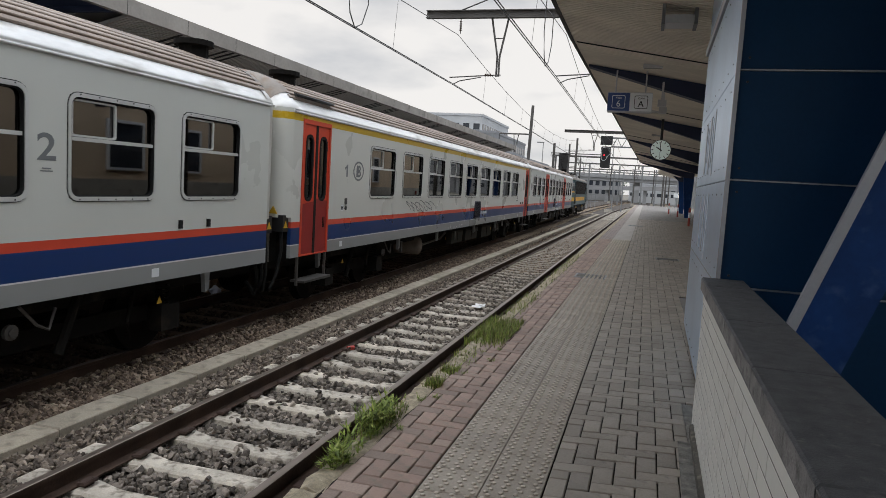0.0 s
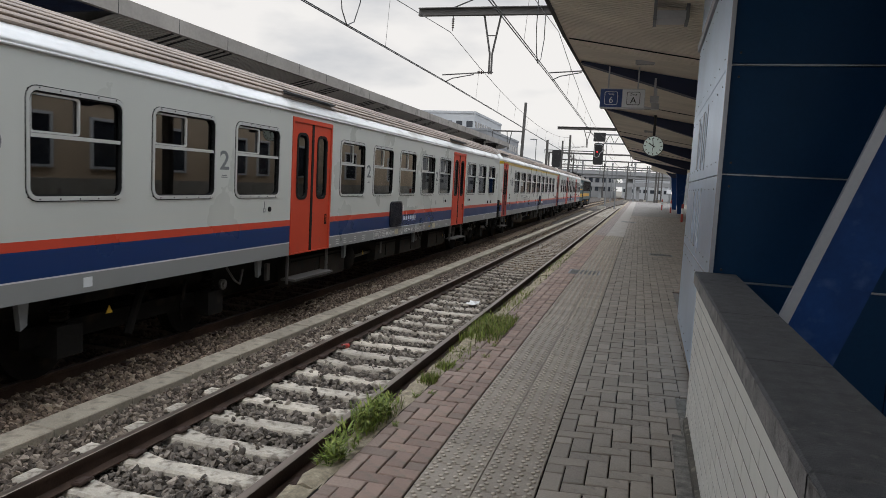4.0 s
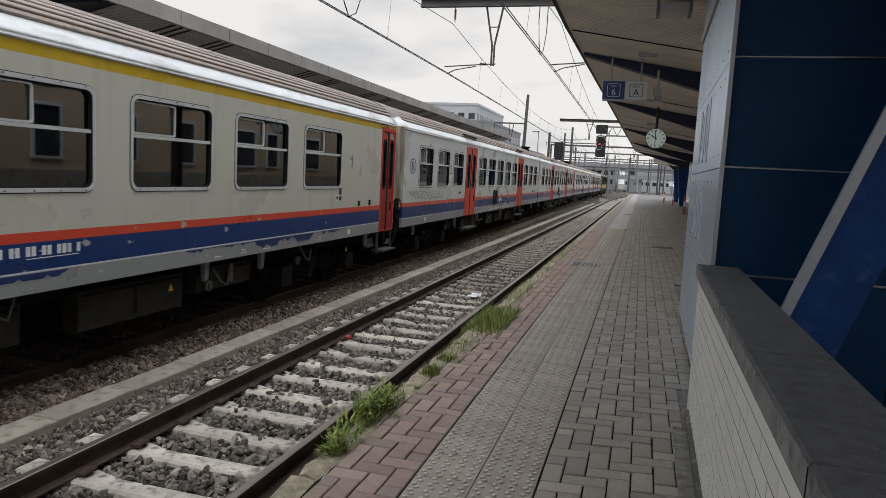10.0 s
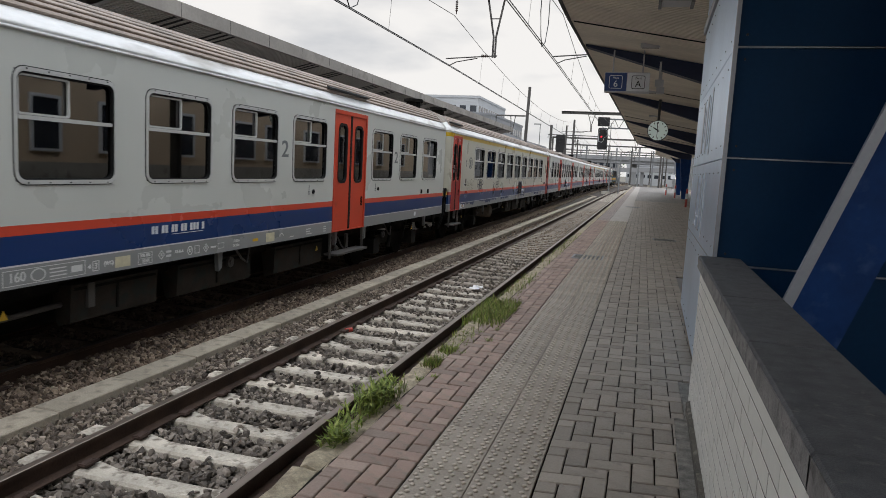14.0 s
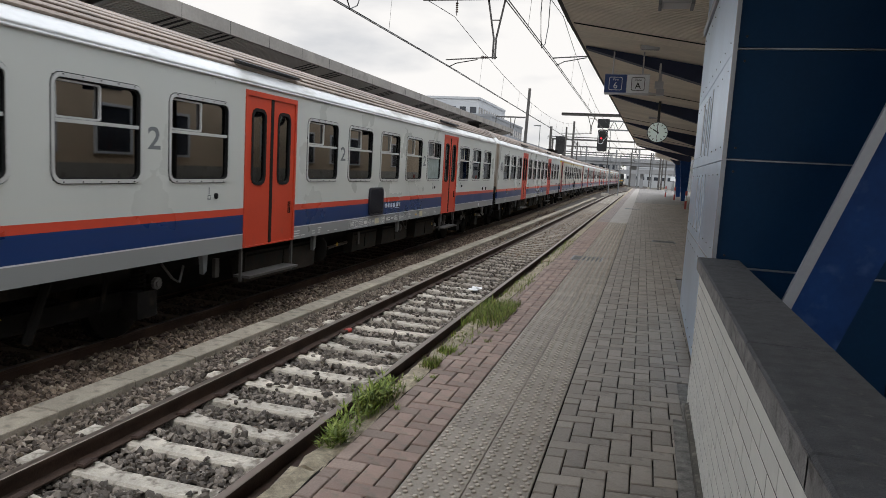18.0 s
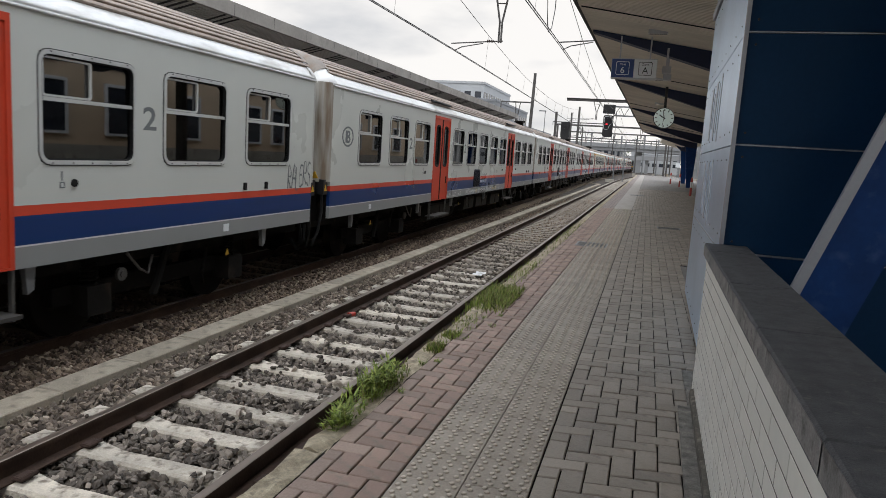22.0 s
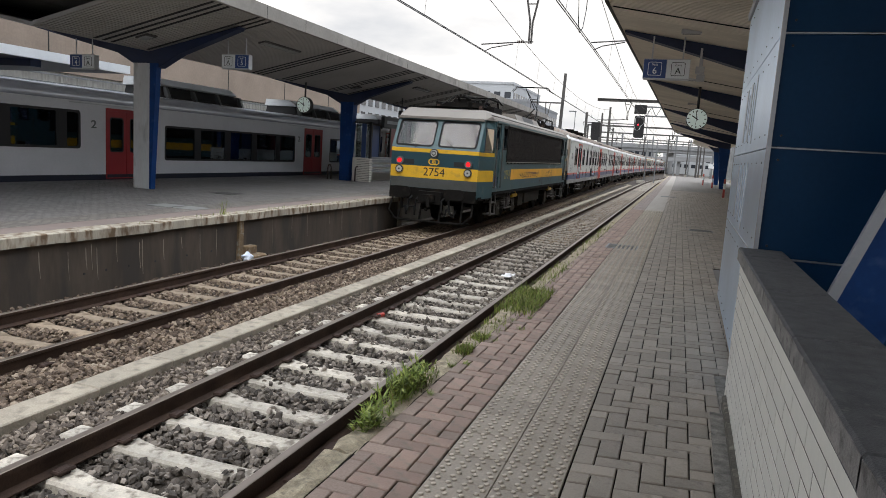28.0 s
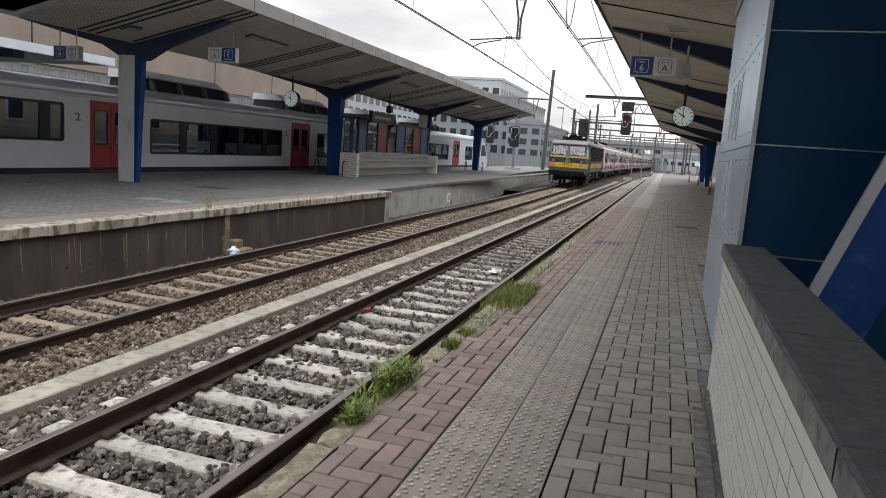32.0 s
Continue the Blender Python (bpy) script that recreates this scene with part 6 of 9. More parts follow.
            part("roof_end", Shape().add(rows, [(k * n + i, k * n + i + 1, k * n + n + 1 + i, k * n + n + i) for k in range(4) for i in range(n - 1)]), paint_end, root, words, True)
        part("gangway", Shape().ring(rounded(-0.65, 0.65, 1.05, 3.30, 0.1), rounded(-0.45, 0.45, 1.15, 3.15, 0.08), "y", y, y + e * 0.095), M_RUBBER, root, "black rubber gangway")
        for x in (-0.87, 0.87):
            part("buffer", Shape().tube([(x, y, 1.05), (x, y + e * 0.07, 1.05)], 0.09, 10).disc((x, y + e * 0.08, 1.05), "y", 0.2, 0.015, 14), M_UNDER, root)
        part("hose", Shape().tube([(1.1, y + e * 0.02, 1.0), (1.12, y + e * 0.07, 0.6), (1.05, y + e * 0.10, 0.42), (0.9, y + e * 0.12, 0.6)], 0.03, 6), M_RUBBER, root)
        part("warning_plate", Shape().prism([(1.19, 1.68), (1.33, 1.68), (1.26, 1.80)], "y", min(y, y + e * 0.02), max(y, y + e * 0.02)), M_YELLOWPIPE, root, "yellow warning triangle")
    # interior
    part("floor", Shape().box(-1.37, 1.37, -h + 0.26, h - 0.26, 1.16, 1.22), M_UNDER, root)
    part("ceiling_lining", Shape().box(-1.3, 1.3, -h + 0.26, h - 0.26, 3.26, 3.30), M_LINING, root)
    for u, w in wins:
        for sx in (-1, 1):
            part("seat", Shape().box(sx * 0.35 if sx > 0 else -1.3, 1.3 if sx > 0 else -0.35, u + w + 0.16 - h, u + w + 0.34 - h, 1.22, 2.42), M_SEAT, root)
    for a, b in doors:
        for y in (a - 0.06 - h, b + 0.02 - h):
            if abs(y) < h - 0.1:
                part("partition", Shape().box(-1.36, -0.4, y, y + 0.04, 1.22, 3.25).box(0.4, 1.36, y, y + 0.04, 1.22, 3.25), M_LINING, root)
    # underframe; its lower centre box is added to block light from the far side
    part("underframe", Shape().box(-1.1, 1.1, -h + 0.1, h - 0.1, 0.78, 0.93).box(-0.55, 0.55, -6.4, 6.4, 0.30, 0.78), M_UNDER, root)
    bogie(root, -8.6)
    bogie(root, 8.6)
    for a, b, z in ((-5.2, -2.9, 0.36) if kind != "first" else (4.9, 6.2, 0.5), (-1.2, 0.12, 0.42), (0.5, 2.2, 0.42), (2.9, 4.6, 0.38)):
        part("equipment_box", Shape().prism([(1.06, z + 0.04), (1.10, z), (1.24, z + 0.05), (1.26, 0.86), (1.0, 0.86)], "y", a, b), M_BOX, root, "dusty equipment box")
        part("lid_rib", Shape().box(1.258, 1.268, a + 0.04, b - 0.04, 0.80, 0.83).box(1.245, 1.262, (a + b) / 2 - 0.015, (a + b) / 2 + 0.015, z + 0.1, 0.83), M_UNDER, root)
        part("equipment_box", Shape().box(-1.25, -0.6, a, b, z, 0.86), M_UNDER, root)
    ty = (7.70 if kind == "first" else 9.5) - h
    dome_end = Shape()
    for k in range(6):
        r, x0 = (0.235 * math.cos(radians(18 * k)), 1.16 + 0.10 * math.sin(radians(18 * k)))
        dome_end.v += [(x0, ty + r * math.cos(radians(22.5 * q)), 0.63 + r * math.sin(radians(22.5 * q))) for q in range(16)]
    dome_end.f += [(k * 16 + q, k * 16 + (q + 1) % 16, k * 16 + 16 + (q + 1) % 16, k * 16 + 16 + q) for k in range(5) for q in range(16)]
    dome_end.tube([(0.2, ty, 0.63), (1.165, ty, 0.63)], 0.235, 16)
    part("air_tank", dome_end, M_TANK if kind == "first" else M_UNDER, root, "dusty round air tank", True)
    part("brake_rod", Shape().tube([(1.12, ty + 0.4, 0.62), (1.12, ty + 2.2, 0.68)], 0.03, 6).tube([(1.12, ty + 2.2, 0.68), (1.16, ty + 2.6, 0.84)], 0.035, 6), M_GRATE, root)
    if seed == 9:
        drip = random.Random(5)
        for u0, u1, deep in ((1.75, 3.7, 0.10), (4.3, 7.6, 0.12), (8.4, 10.2, 0.07), (13.2, 14.6, 0.06), (16.4, 19.9, 0.12), (20.0, 21.2, 0.05)):
            flake, q, n = Shape(), drip.uniform(0.03, deep), int((u1 - u0) / 0.045)
            edge = []
            for k in range(n + 1):
                q = min(deep, max(0.008, q + drip.uniform(-0.045, 0.045)))
                edge.append((u0 + k * (u1 - u0) / n - h, 1.164 - q * min(1, k / 3, (n - k) / 3)))
            flake.v = [(SIDE + 0.003, y, 1.164) for y, z in edge] + [(SIDE + 0.003, y, z) for y, z in edge]
            flake.f = [(k, k + 1, n + 2 + k, n + 1 + k) for k in range(n)]
            part("paint_flake", flake, M_BLUEBAND, root, "flaking blue paint left on the sill")
        part("graffiti", scribble(77, 23.30 - h, 23.66 - h, 2.95, 3.11, SIDE + 0.002, 0.012, 4), M_GRAFPALE, root, "white sprayed tag")
        part("load_plate", Shape().box(SIDE, SIDE + 0.004, 1.72 - h, 2.0 - h, 1.015, 1.13), M_WHITE, root)
        letters("12t", 0.085, M_BLACK, root, pose(SIDE + 0.005, 1.87 - h, 1.073, 0, 0, 90), "load_figure")
        part("load_dot", Shape().disc((SIDE + 0.006, 2.06 - h, 1.075), "x", 0.022, 0.003, 10), M_YELLOW, root)
    for y, z in ((1.6, 0.78), (5.1, 0.62), (-7.2, 0.70), (7.6, 0.70)):
        part("hose_joint", Shape().disc((1.29, y, z), "x", 0.075, 0.02, 12).disc((1.315, y, z), "x", 0.04, 0.012, 10), M_GRATE, root, "round grey pipe joint")
        part("hose", Shape().tube([(1.28, y + 0.1, z + 0.22), (1.30, y + 0.28, z + 0.02), (1.30, y + 0.42, z - 0.05), (1.28, y + 0.52, z + 0.15)], 0.016, 5), M_GRATE, root)
    for y in (-2.05, 4.3, -9.4, 9.6):
        part("warning_triangle", Shape().prism([(y, 0.66), (y + 0.10, 0.66), (y + 0.05, 0.75)], "x", 1.272, 1.276), M_YELLOWPIPE, root, "yellow warning triangle")
    for y, m in ((-6.0, M_GRATE), (-1.0, M_GRATE), (5.6, M_GRATE)):
        part("isolating_cock", Shape().box(1.24, 1.29, y, y + 0.09, 0.60, 0.86), m, root)
    for y in (-10.6, -6.4, -3.2, 1.2, 4.9, 6.3, 10.4):
        part("jacking_bracket", Shape().prism([(y, SILL), (y + 0.12, SILL), (y + 0.10, 0.74), (y + 0.03, 0.70)], "x", 1.30, 1.36), M_STEEL, root)
    x = SIDE
    if seed == 2:
        part("graffiti", tag_text("NLS", -1.03, -0.32, 0.50, 0.74, 1.268, 0.016, 61, 0.5), M_NUM, root, "grey sprayed tag on the underframe box")
    if kind == "first":
        # newer dark red on the lower halves of the doors, and paint chipped to the primer
        rnd = random.Random(seed + 50)
        for a, b in doors:
            a, b, ym = a - h, b - h, (a + b) / 2 - h
            for y0, y1 in ((a + 0.053, ym - 0.041), (ym + 0.041, b - 0.053)):
                part("repainted_panel", Shape().prism([(y0, 1.01), (y1, 1.01), (y1, 1.80 + rnd.uniform(0, 0.12)), (y0, 1.80 + rnd.uniform(0, 0.12))], "x", x - 0.005, x - 0.003), M_DOORDARK, root, "darker red lower door paint")
        if seed == 9:
            a, b = doors[0][0] - h, doors[0][1] - h
            for y, z, r in ((a + 0.07, 2.55, 0.05), (a + 0.10, 2.68, 0.03), (a + 0.2, 3.10, 0.03), (a + 0.12, 3.11, 0.025), (b - 0.25, 3.08, 0.035), (b - 0.33, 3.10, 0.02), (b - 0.075, 2.45, 0.045), (b - 0.07, 2.22, 0.025), (b - 0.38, 1.98, 0.05), (b - 0.36, 1.90, 0.03), (a + 0.26, 3.11, 0.02), (b - 0.08, 2.95, 0.02)):
                part("paint_chip", Shape().prism([(y + r * rnd.uniform(0.3, 0.7) * math.cos(radians(45 * q)), z + r * rnd.uniform(0.6, 1.3) * math.sin(radians(45 * q))) for q in range(8)], "x", x - 0.005, x - 0.002), M_WHITE, root, "chipped pale patch of paint")
            part("door_notice", Shape().prism(rounded(a + 0.17, a + 0.31, 2.10, 2.33, 0.02, 2), "x", x - 0.022, x - 0.018), M_SIGNGREY, root, "pale blue notice in the door window")
    # grille, markings, and plain bars for numbers and notices on the sill
    gy = 11.12 - h if kind != "first" else 12.78 - h
    if kind == "brake":
        gy = 11.05 - h
    if seed == 4:
        gy -= 0.3
    g = None if seed == 4 else part("vent_grille", Shape().prism(rounded(gy - 0.02, gy + 0.775, 1.20, 1.777, 0.11), "x", x - 0.01, x + 0.014), M_VENT, root, "blue-black ventilation grille")
    for k in range(12 if g else 0):
        q = gy + 0.030 + k * 0.0605
        part("slat", Shape().prism([(x + 0.014, q), (x + 0.042, q + 0.012), (x + 0.042, q + 0.024), (x + 0.014, q + 0.034)], "z", 1.235 if 0 < k < 11 else 1.28, 1.742 if 0 < k < 11 else 1.70), M_VENT, g)
    if g:
        part("rim", Shape().ring(rounded(gy - 0.02, gy + 0.775, 1.20, 1.777, 0.11), rounded(gy + 0.008, gy + 0.747, 1.228, 1.749, 0.085), "x", x + 0.014, x + 0.036), M_VENT, g)
    y = gy + 0.965
    for group in (2, 2, 2, 2, 3, 1):
        for k in range(group):
            part("number_bar", Shape().box(x, x + 0.003, y, y + 0.046, 1.325, 1.415), M_LETTER, root)
            y += 0.062
        y += 0.052
    part("number_line", Shape().box(x, x + 0.003, gy + 1.32, gy + 1.93, 1.298, 1.305), M_LETTER, root)
    rnd = random.Random(seed)
    for k in range(9):
        y = gy + (-3.2 + k * 0.31 if k < 6 else 4.2 + (k - 6) * 0.6) + rnd.uniform(-0.06, 0.06)
        w = rnd.uniform(0.10, 0.24)
        for z in (1.02, 1.06, 1.10)[:rnd.randint(1, 3)]:
            part("notice_bar", Shape().box(x, x + 0.003, y, y + w * rnd.uniform(0.6, 1.0), z, z + 0.016), M_STENCIL, root)
    # inscriptions on the grey sill
    outline = lambda a, b, lo, hi, w: Shape().ring([(a, lo), (b, lo), (b, hi), (a, hi)], [(a + w, lo + w), (b - w, lo + w), (b - w, hi - w), (a + w, hi - w)], "x", x, x + 0.003)
    words = lambda text, size, y, z: letters(text, size, M_STENCIL, root, pose(x + 0.002, gy + y, z, 0, 0, 90), "sill_lettering", bold=0.001)
    if kind != "first":
        table = part("notice_frame", outline(gy - 0.97, gy - 0.02, 1.0, 1.145, 0.006), M_STENCIL, root)
        words("160", 0.125, -0.82, 1.072)
        part("round_mark", Shape().ring([(gy - 0.59 + 0.085 * math.cos(radians(20 * q)), 1.072 + 0.062 * math.sin(radians(20 * q))) for q in range(18)], [(gy - 0.59 + 0.072 * math.cos(radians(20 * q)), 1.072 + 0.050 * math.sin(radians(20 * q))) for q in range(18)], "x", x, x + 0.003), M_STENCIL, table)
        for q in (1.03, 1.065, 1.10):
            part("notice_bar", Shape().box(x, x + 0.003, gy - 0.46, gy - 0.26, q, q + 0.012), M_STENCIL, table)
        part("notice_bar", Shape().box(x, x + 0.003, gy - 0.20, gy - 0.06, 1.04, 1.105), M_STENCIL, table)
        words("3", 0.085, 0.12, 1.066)
        part("notice_frame", outline(gy + 0.075, gy + 0.165, 1.015, 1.12, 0.007), M_STENCIL, root)
        part("notice_mark", Shape().prism([(gy + 0.01, 1.066), (gy + 0.05, 1.04), (gy + 0.05, 1.092)], "x", x, x + 0.003), M_STENCIL, root)
        words("(WC)", 0.058, 0.30, 1.075)
        part("notice_plate", Shape().box(x, x + 0.004, gy + 0.392, gy + 0.62, 1.01, 1.125), M_NOTICE, root, "yellowed paper notice")
        part("notice_frame", outline(gy + 0.745, gy + 0.975, 1.0, 1.13, 0.006), M_STENCIL, root)
        part("notice_bar", Shape().box(x, x + 0.003, gy + 0.75, gy + 0.97, 1.06, 1.065), M_STENCIL, root)
        words("39t 48t", 0.056, 0.86, 1.097)
        words("104Pl", 0.056, 0.865, 1.032)
        for q in (1.136, 1.998):
            part("diamond_mark", Shape().ring([(gy + q - 0.06, 1.07), (gy + q, 1.012), (gy + q + 0.06, 1.07), (gy + q, 1.128)], [(gy + q - 0.047, 1.07), (gy + q, 1.026), (gy + q + 0.047, 1.07), (gy + q, 1.114)], "x", x, x + 0.003), M_STENCIL, root)
            words("R", 0.05, q, 1.07)
        for z in (1.085, 1.035):
            part("notice_bar", Shape().box(x, x + 0.003, gy + 1.22, gy + 1.31, z, z + 0.026), M_STENCIL, root)
        words("KE-R-A", 0.052, 1.46, 1.078)
        part("round_mark", Shape().ring([(gy + 1.67 + 0.052 * math.cos(radians(20 * q)), 1.068 + 0.056 * math.sin(radians(20 * q))) for q in range(18)], [(gy + 1.67 + 0.043 * math.cos(radians(20 * q)), 1.068 + 0.047 * math.sin(radians(20 * q))) for q in range(18)], "x", x, x + 0.003), M_STENCIL, root)
        words("D", 0.06, 1.67, 1.068)
        part("notice_frame", outline(gy + 1.765, gy + 1.86, 1.02, 1.12, 0.006), M_STENCIL, root)
        part("notice_bar", Shape().box(x, x + 0.003, gy + 2.10, gy + 2.22, 1.055, 1.078), M_STENCIL, root)
        part("notice_frame", outline(gy + 2.26, gy + 2.40, 1.03, 1.105, 0.006), M_STENCIL, root)
        words("17.60m", 0.052, 2.70, 1.10)
        words("24.26m", 0.052, 2.69, 1.038)
        part("notice_plate", Shape().box(x, x + 0.004, gy + 3.49, gy + 3.73, 1.005, 1.14), M_NOTICE, root, "yellowed paper notice")
        part("notice_stripe", Shape().box(x, x + 0.003, gy + 3.12, gy + 3.26, 1.05, 1.09), M_YELLOW, root)
        part("notice_mark", Shape().ring([(gy + 3.95 + 0.07 * math.cos(radians(30 * q)), 1.06 + 0.05 * math.sin(radians(30 * q))) for q in range(7)], [(gy + 3.95 + 0.05 * math.cos(radians(30 * q)), 1.06 + 0.033 * math.sin(radians(30 * q))) for q in range(7)], "x", x, x + 0.003), M_STENCIL, root)
    for y in (-9.9, 9.3):
        part("notice_plate", Shape().box(x, x + 0.004, y, y + 0.12, 1.03, 1.13), M_WHITE, root)
    for y in (h - 1.7, h - 2.25):
        part("lamp_bracket", Shape().box(x, x + 0.03, y, y + 0.05, 1.57, 1.67), M_RUBBER, root)
    by = 0.92 - h if kind == "second" else (2.85 - h if kind == "first" else 1.35 - h)
    circle = lambda r, cy, cz, k=1.0: [(cy + r * k * math.cos(radians(15 * q)), cz + r * math.sin(radians(15 * q))) for q in range(24)]
    part("emblem", Shape().ring(circle(0.185, by, 2.43, 1.36), circle(0.152, by, 2.43, 1.40), "x", x, x + 0.004), M_NUM, root, "grey round railway emblem")
    core = Shape().ring(circle(0.058, by + 0.016, 2.482, 1.35), circle(0.024, by + 0.016, 2.482, 1.35), "x", x, x + 0.004).ring(circle(0.066, by + 0.022, 2.380, 1.35), circle(0.028, by + 0.022, 2.380, 1.35), "x", x, x + 0.004)
    part("emblem_core", core.box(x, x + 0.0045, by - 0.100, by - 0.045, 2.315, 2.54), M_NUM, root)
    wide = Matrix.Diagonal((1.05, 1, 0.80, 1))
    for u in ([4.55, 9.75, 14.82, 19.85] if kind == "second" else [] if kind == "first" else [14.75, 19.87]):
        letters("2", 0.44, M_NUM, root, pose(x, 0, 0) @ pose(0, u - h, 2.40, 0, 0, 90) @ wide, "class_number", bold=0.006)
        for q, w in ((2.21, 0.05), (2.185, 0.07)) if seed == 1 else ():
            part("notice_bar", Shape().box(x, x + 0.003, u - h - w, u - h + w, q, q + 0.012), M_NUM, root)
    if kind == "first":
        for u in (2.25, 21.35):
            letters("1", 0.38, M_NUM, root, pose(x, 0, 0) @ pose(0, u - h + 0.06, 2.41, 0, 0, 90) @ wide, "class_number", bold=0.010)
            part("number_flag", Shape().prism([(u - h - 0.03, 2.44), (u - h + 0.04, 2.475), (u - h + 0.04, 2.515), (u - h - 0.03, 2.48)], "x", x, x + 0.003), M_NUM, root)
    for u in ([5.75, 15.8, 18.8] if kind != "first" else [2.3, 20.9]):
        part("push_button", Shape().disc((x + 0.005, u - h, 1.735), "x", 0.038, 0.014, 12).disc((x + 0.02, u - h, 1.735), "x", 0.022, 0.006, 10), M_GRATE if kind == "first" else M_RUBBER, root)
        if kind == "first":
            part("button_plate", Shape().prism(rounded(u - h - 0.045, u - h + 0.045, 1.80, 1.92, 0.02, 2), "x", x, x + 0.012), M_GRATE, root, "worn metal door plate")
            part("pictogram", Shape().box(x, x + 0.003, u - h - 0.20, u - h - 0.09, 1.69, 1.79), M_WHITE, root)
            part("pictogram_mark", Shape().box(x + 0.003, x + 0.005, u - h - 0.185, u - h - 0.16, 1.705, 1.775).box(x + 0.003, x + 0.005, u - h - 0.13, u - h - 0.105, 1.705, 1.775).box(x + 0.003, x + 0.005, u - h - 0.16, u - h - 0.13, 1.735, 1.75), M_BLACK, root)
        else:
            part("pictogram", outline(u - h - 0.17, u - h - 0.11, 1.69, 1.75, 0.012).box(x, x + 0.003, u - h - 0.15, u - h - 0.135, 1.76, 1.85), M_NUM, root, "small grey door sign")
    vents = {"brake": (4.4, 6.2, 8.4, 9.6), "first": (1.1,), "second": (22.9,)}[kind]
    for u in vents:
        part("roof_vent", Shape().disc((0.75, u - h, 3.84), "z", 0.19, 0.10, 12).disc((0.75, u - h, 3.97), "z", 0.26, 0.035, 14), M_UNDER, root, "round roof ventilator")
    for k, (u0, u1, z0, z1, *words) in enumerate(extras):
        stroke = (0.010, 0.026, 0.016, 0.012)[k] if seed == 9 else 0.015 if seed == 7 else 0.008
        part("graffiti", tag_text(words[0], u0 - h, u1 - h, z0, z1, x + 0.003, stroke, seed * 7 + k) if words else scribble(seed * 7 + k, u0 - h, u1 - h, z0, z1, x + 0.003, stroke, int(2.4 * (u1 - u0)) + 2), M_GRAFTAN if seed in (2, 6) or (seed == 9 and k == 0) else M_NUM if seed == 7 else M_GRAFDARK, root, "unreadable sprayed tag")
    return root


second = coach("railway_coach", "pale grey second-class coach with red doors and blue band", "second", M_COACH, M_DOOR, 1)
coaches = {
    1: second,
    -1: copy_thing(second, pose(0, 0, 0)),
    2: coach("railway_coach", "pale grey second-class coach with faint sprayed tags", "second", M_COACH, M_DOOR, 2, [(2.2, 3.9, 1.58, 1.82), (0.6, 2.4, 1.60, 1.84)]),
    4: coach("railway_coach", "pale grey second-class coach without ventilation grille", "second", M_COACH, M_DOOR, 4),
    5: coach("railway_coach", "pale grey second-class coach with a frosted window", "second", M_COACH, M_DOOR, 5),
    6: coach("railway_coach", "pale grey second-class coach with rust-stained body corners", "second", M_COACH, M_DOOR, 6),
    7: coach("railway_coach", "pale grey brake coach with a white double door", "brake", M_COACH, M_DOOR, 7, [(0.75, 1.95, 1.62, 2.05, "RALERS"), (22.98, 23.72, 1.56, 1.92, "RALERS")]),
    0: coach("railway_coach", "first-class coach with yellow roofline band and tags", "first", M_COACH1, M_DOOR, 8, [(5.7, 8.2, 1.56, 1.85)]),
    3: coach("railway_coach", "faded cream first-class coach with peeling paint and graffiti", "first", M_COACH1B, M_DOORDULL, 9, [(2.50, 3.42, 1.57, 1.86, "RALERS"), (4.05, 4.95, 1.60, 1.88, "PIEP"), (6.75, 7.9, 1.58, 1.80, "RIL VERS"), (22.85, 23.5, 3.08, 3.28)]),
}


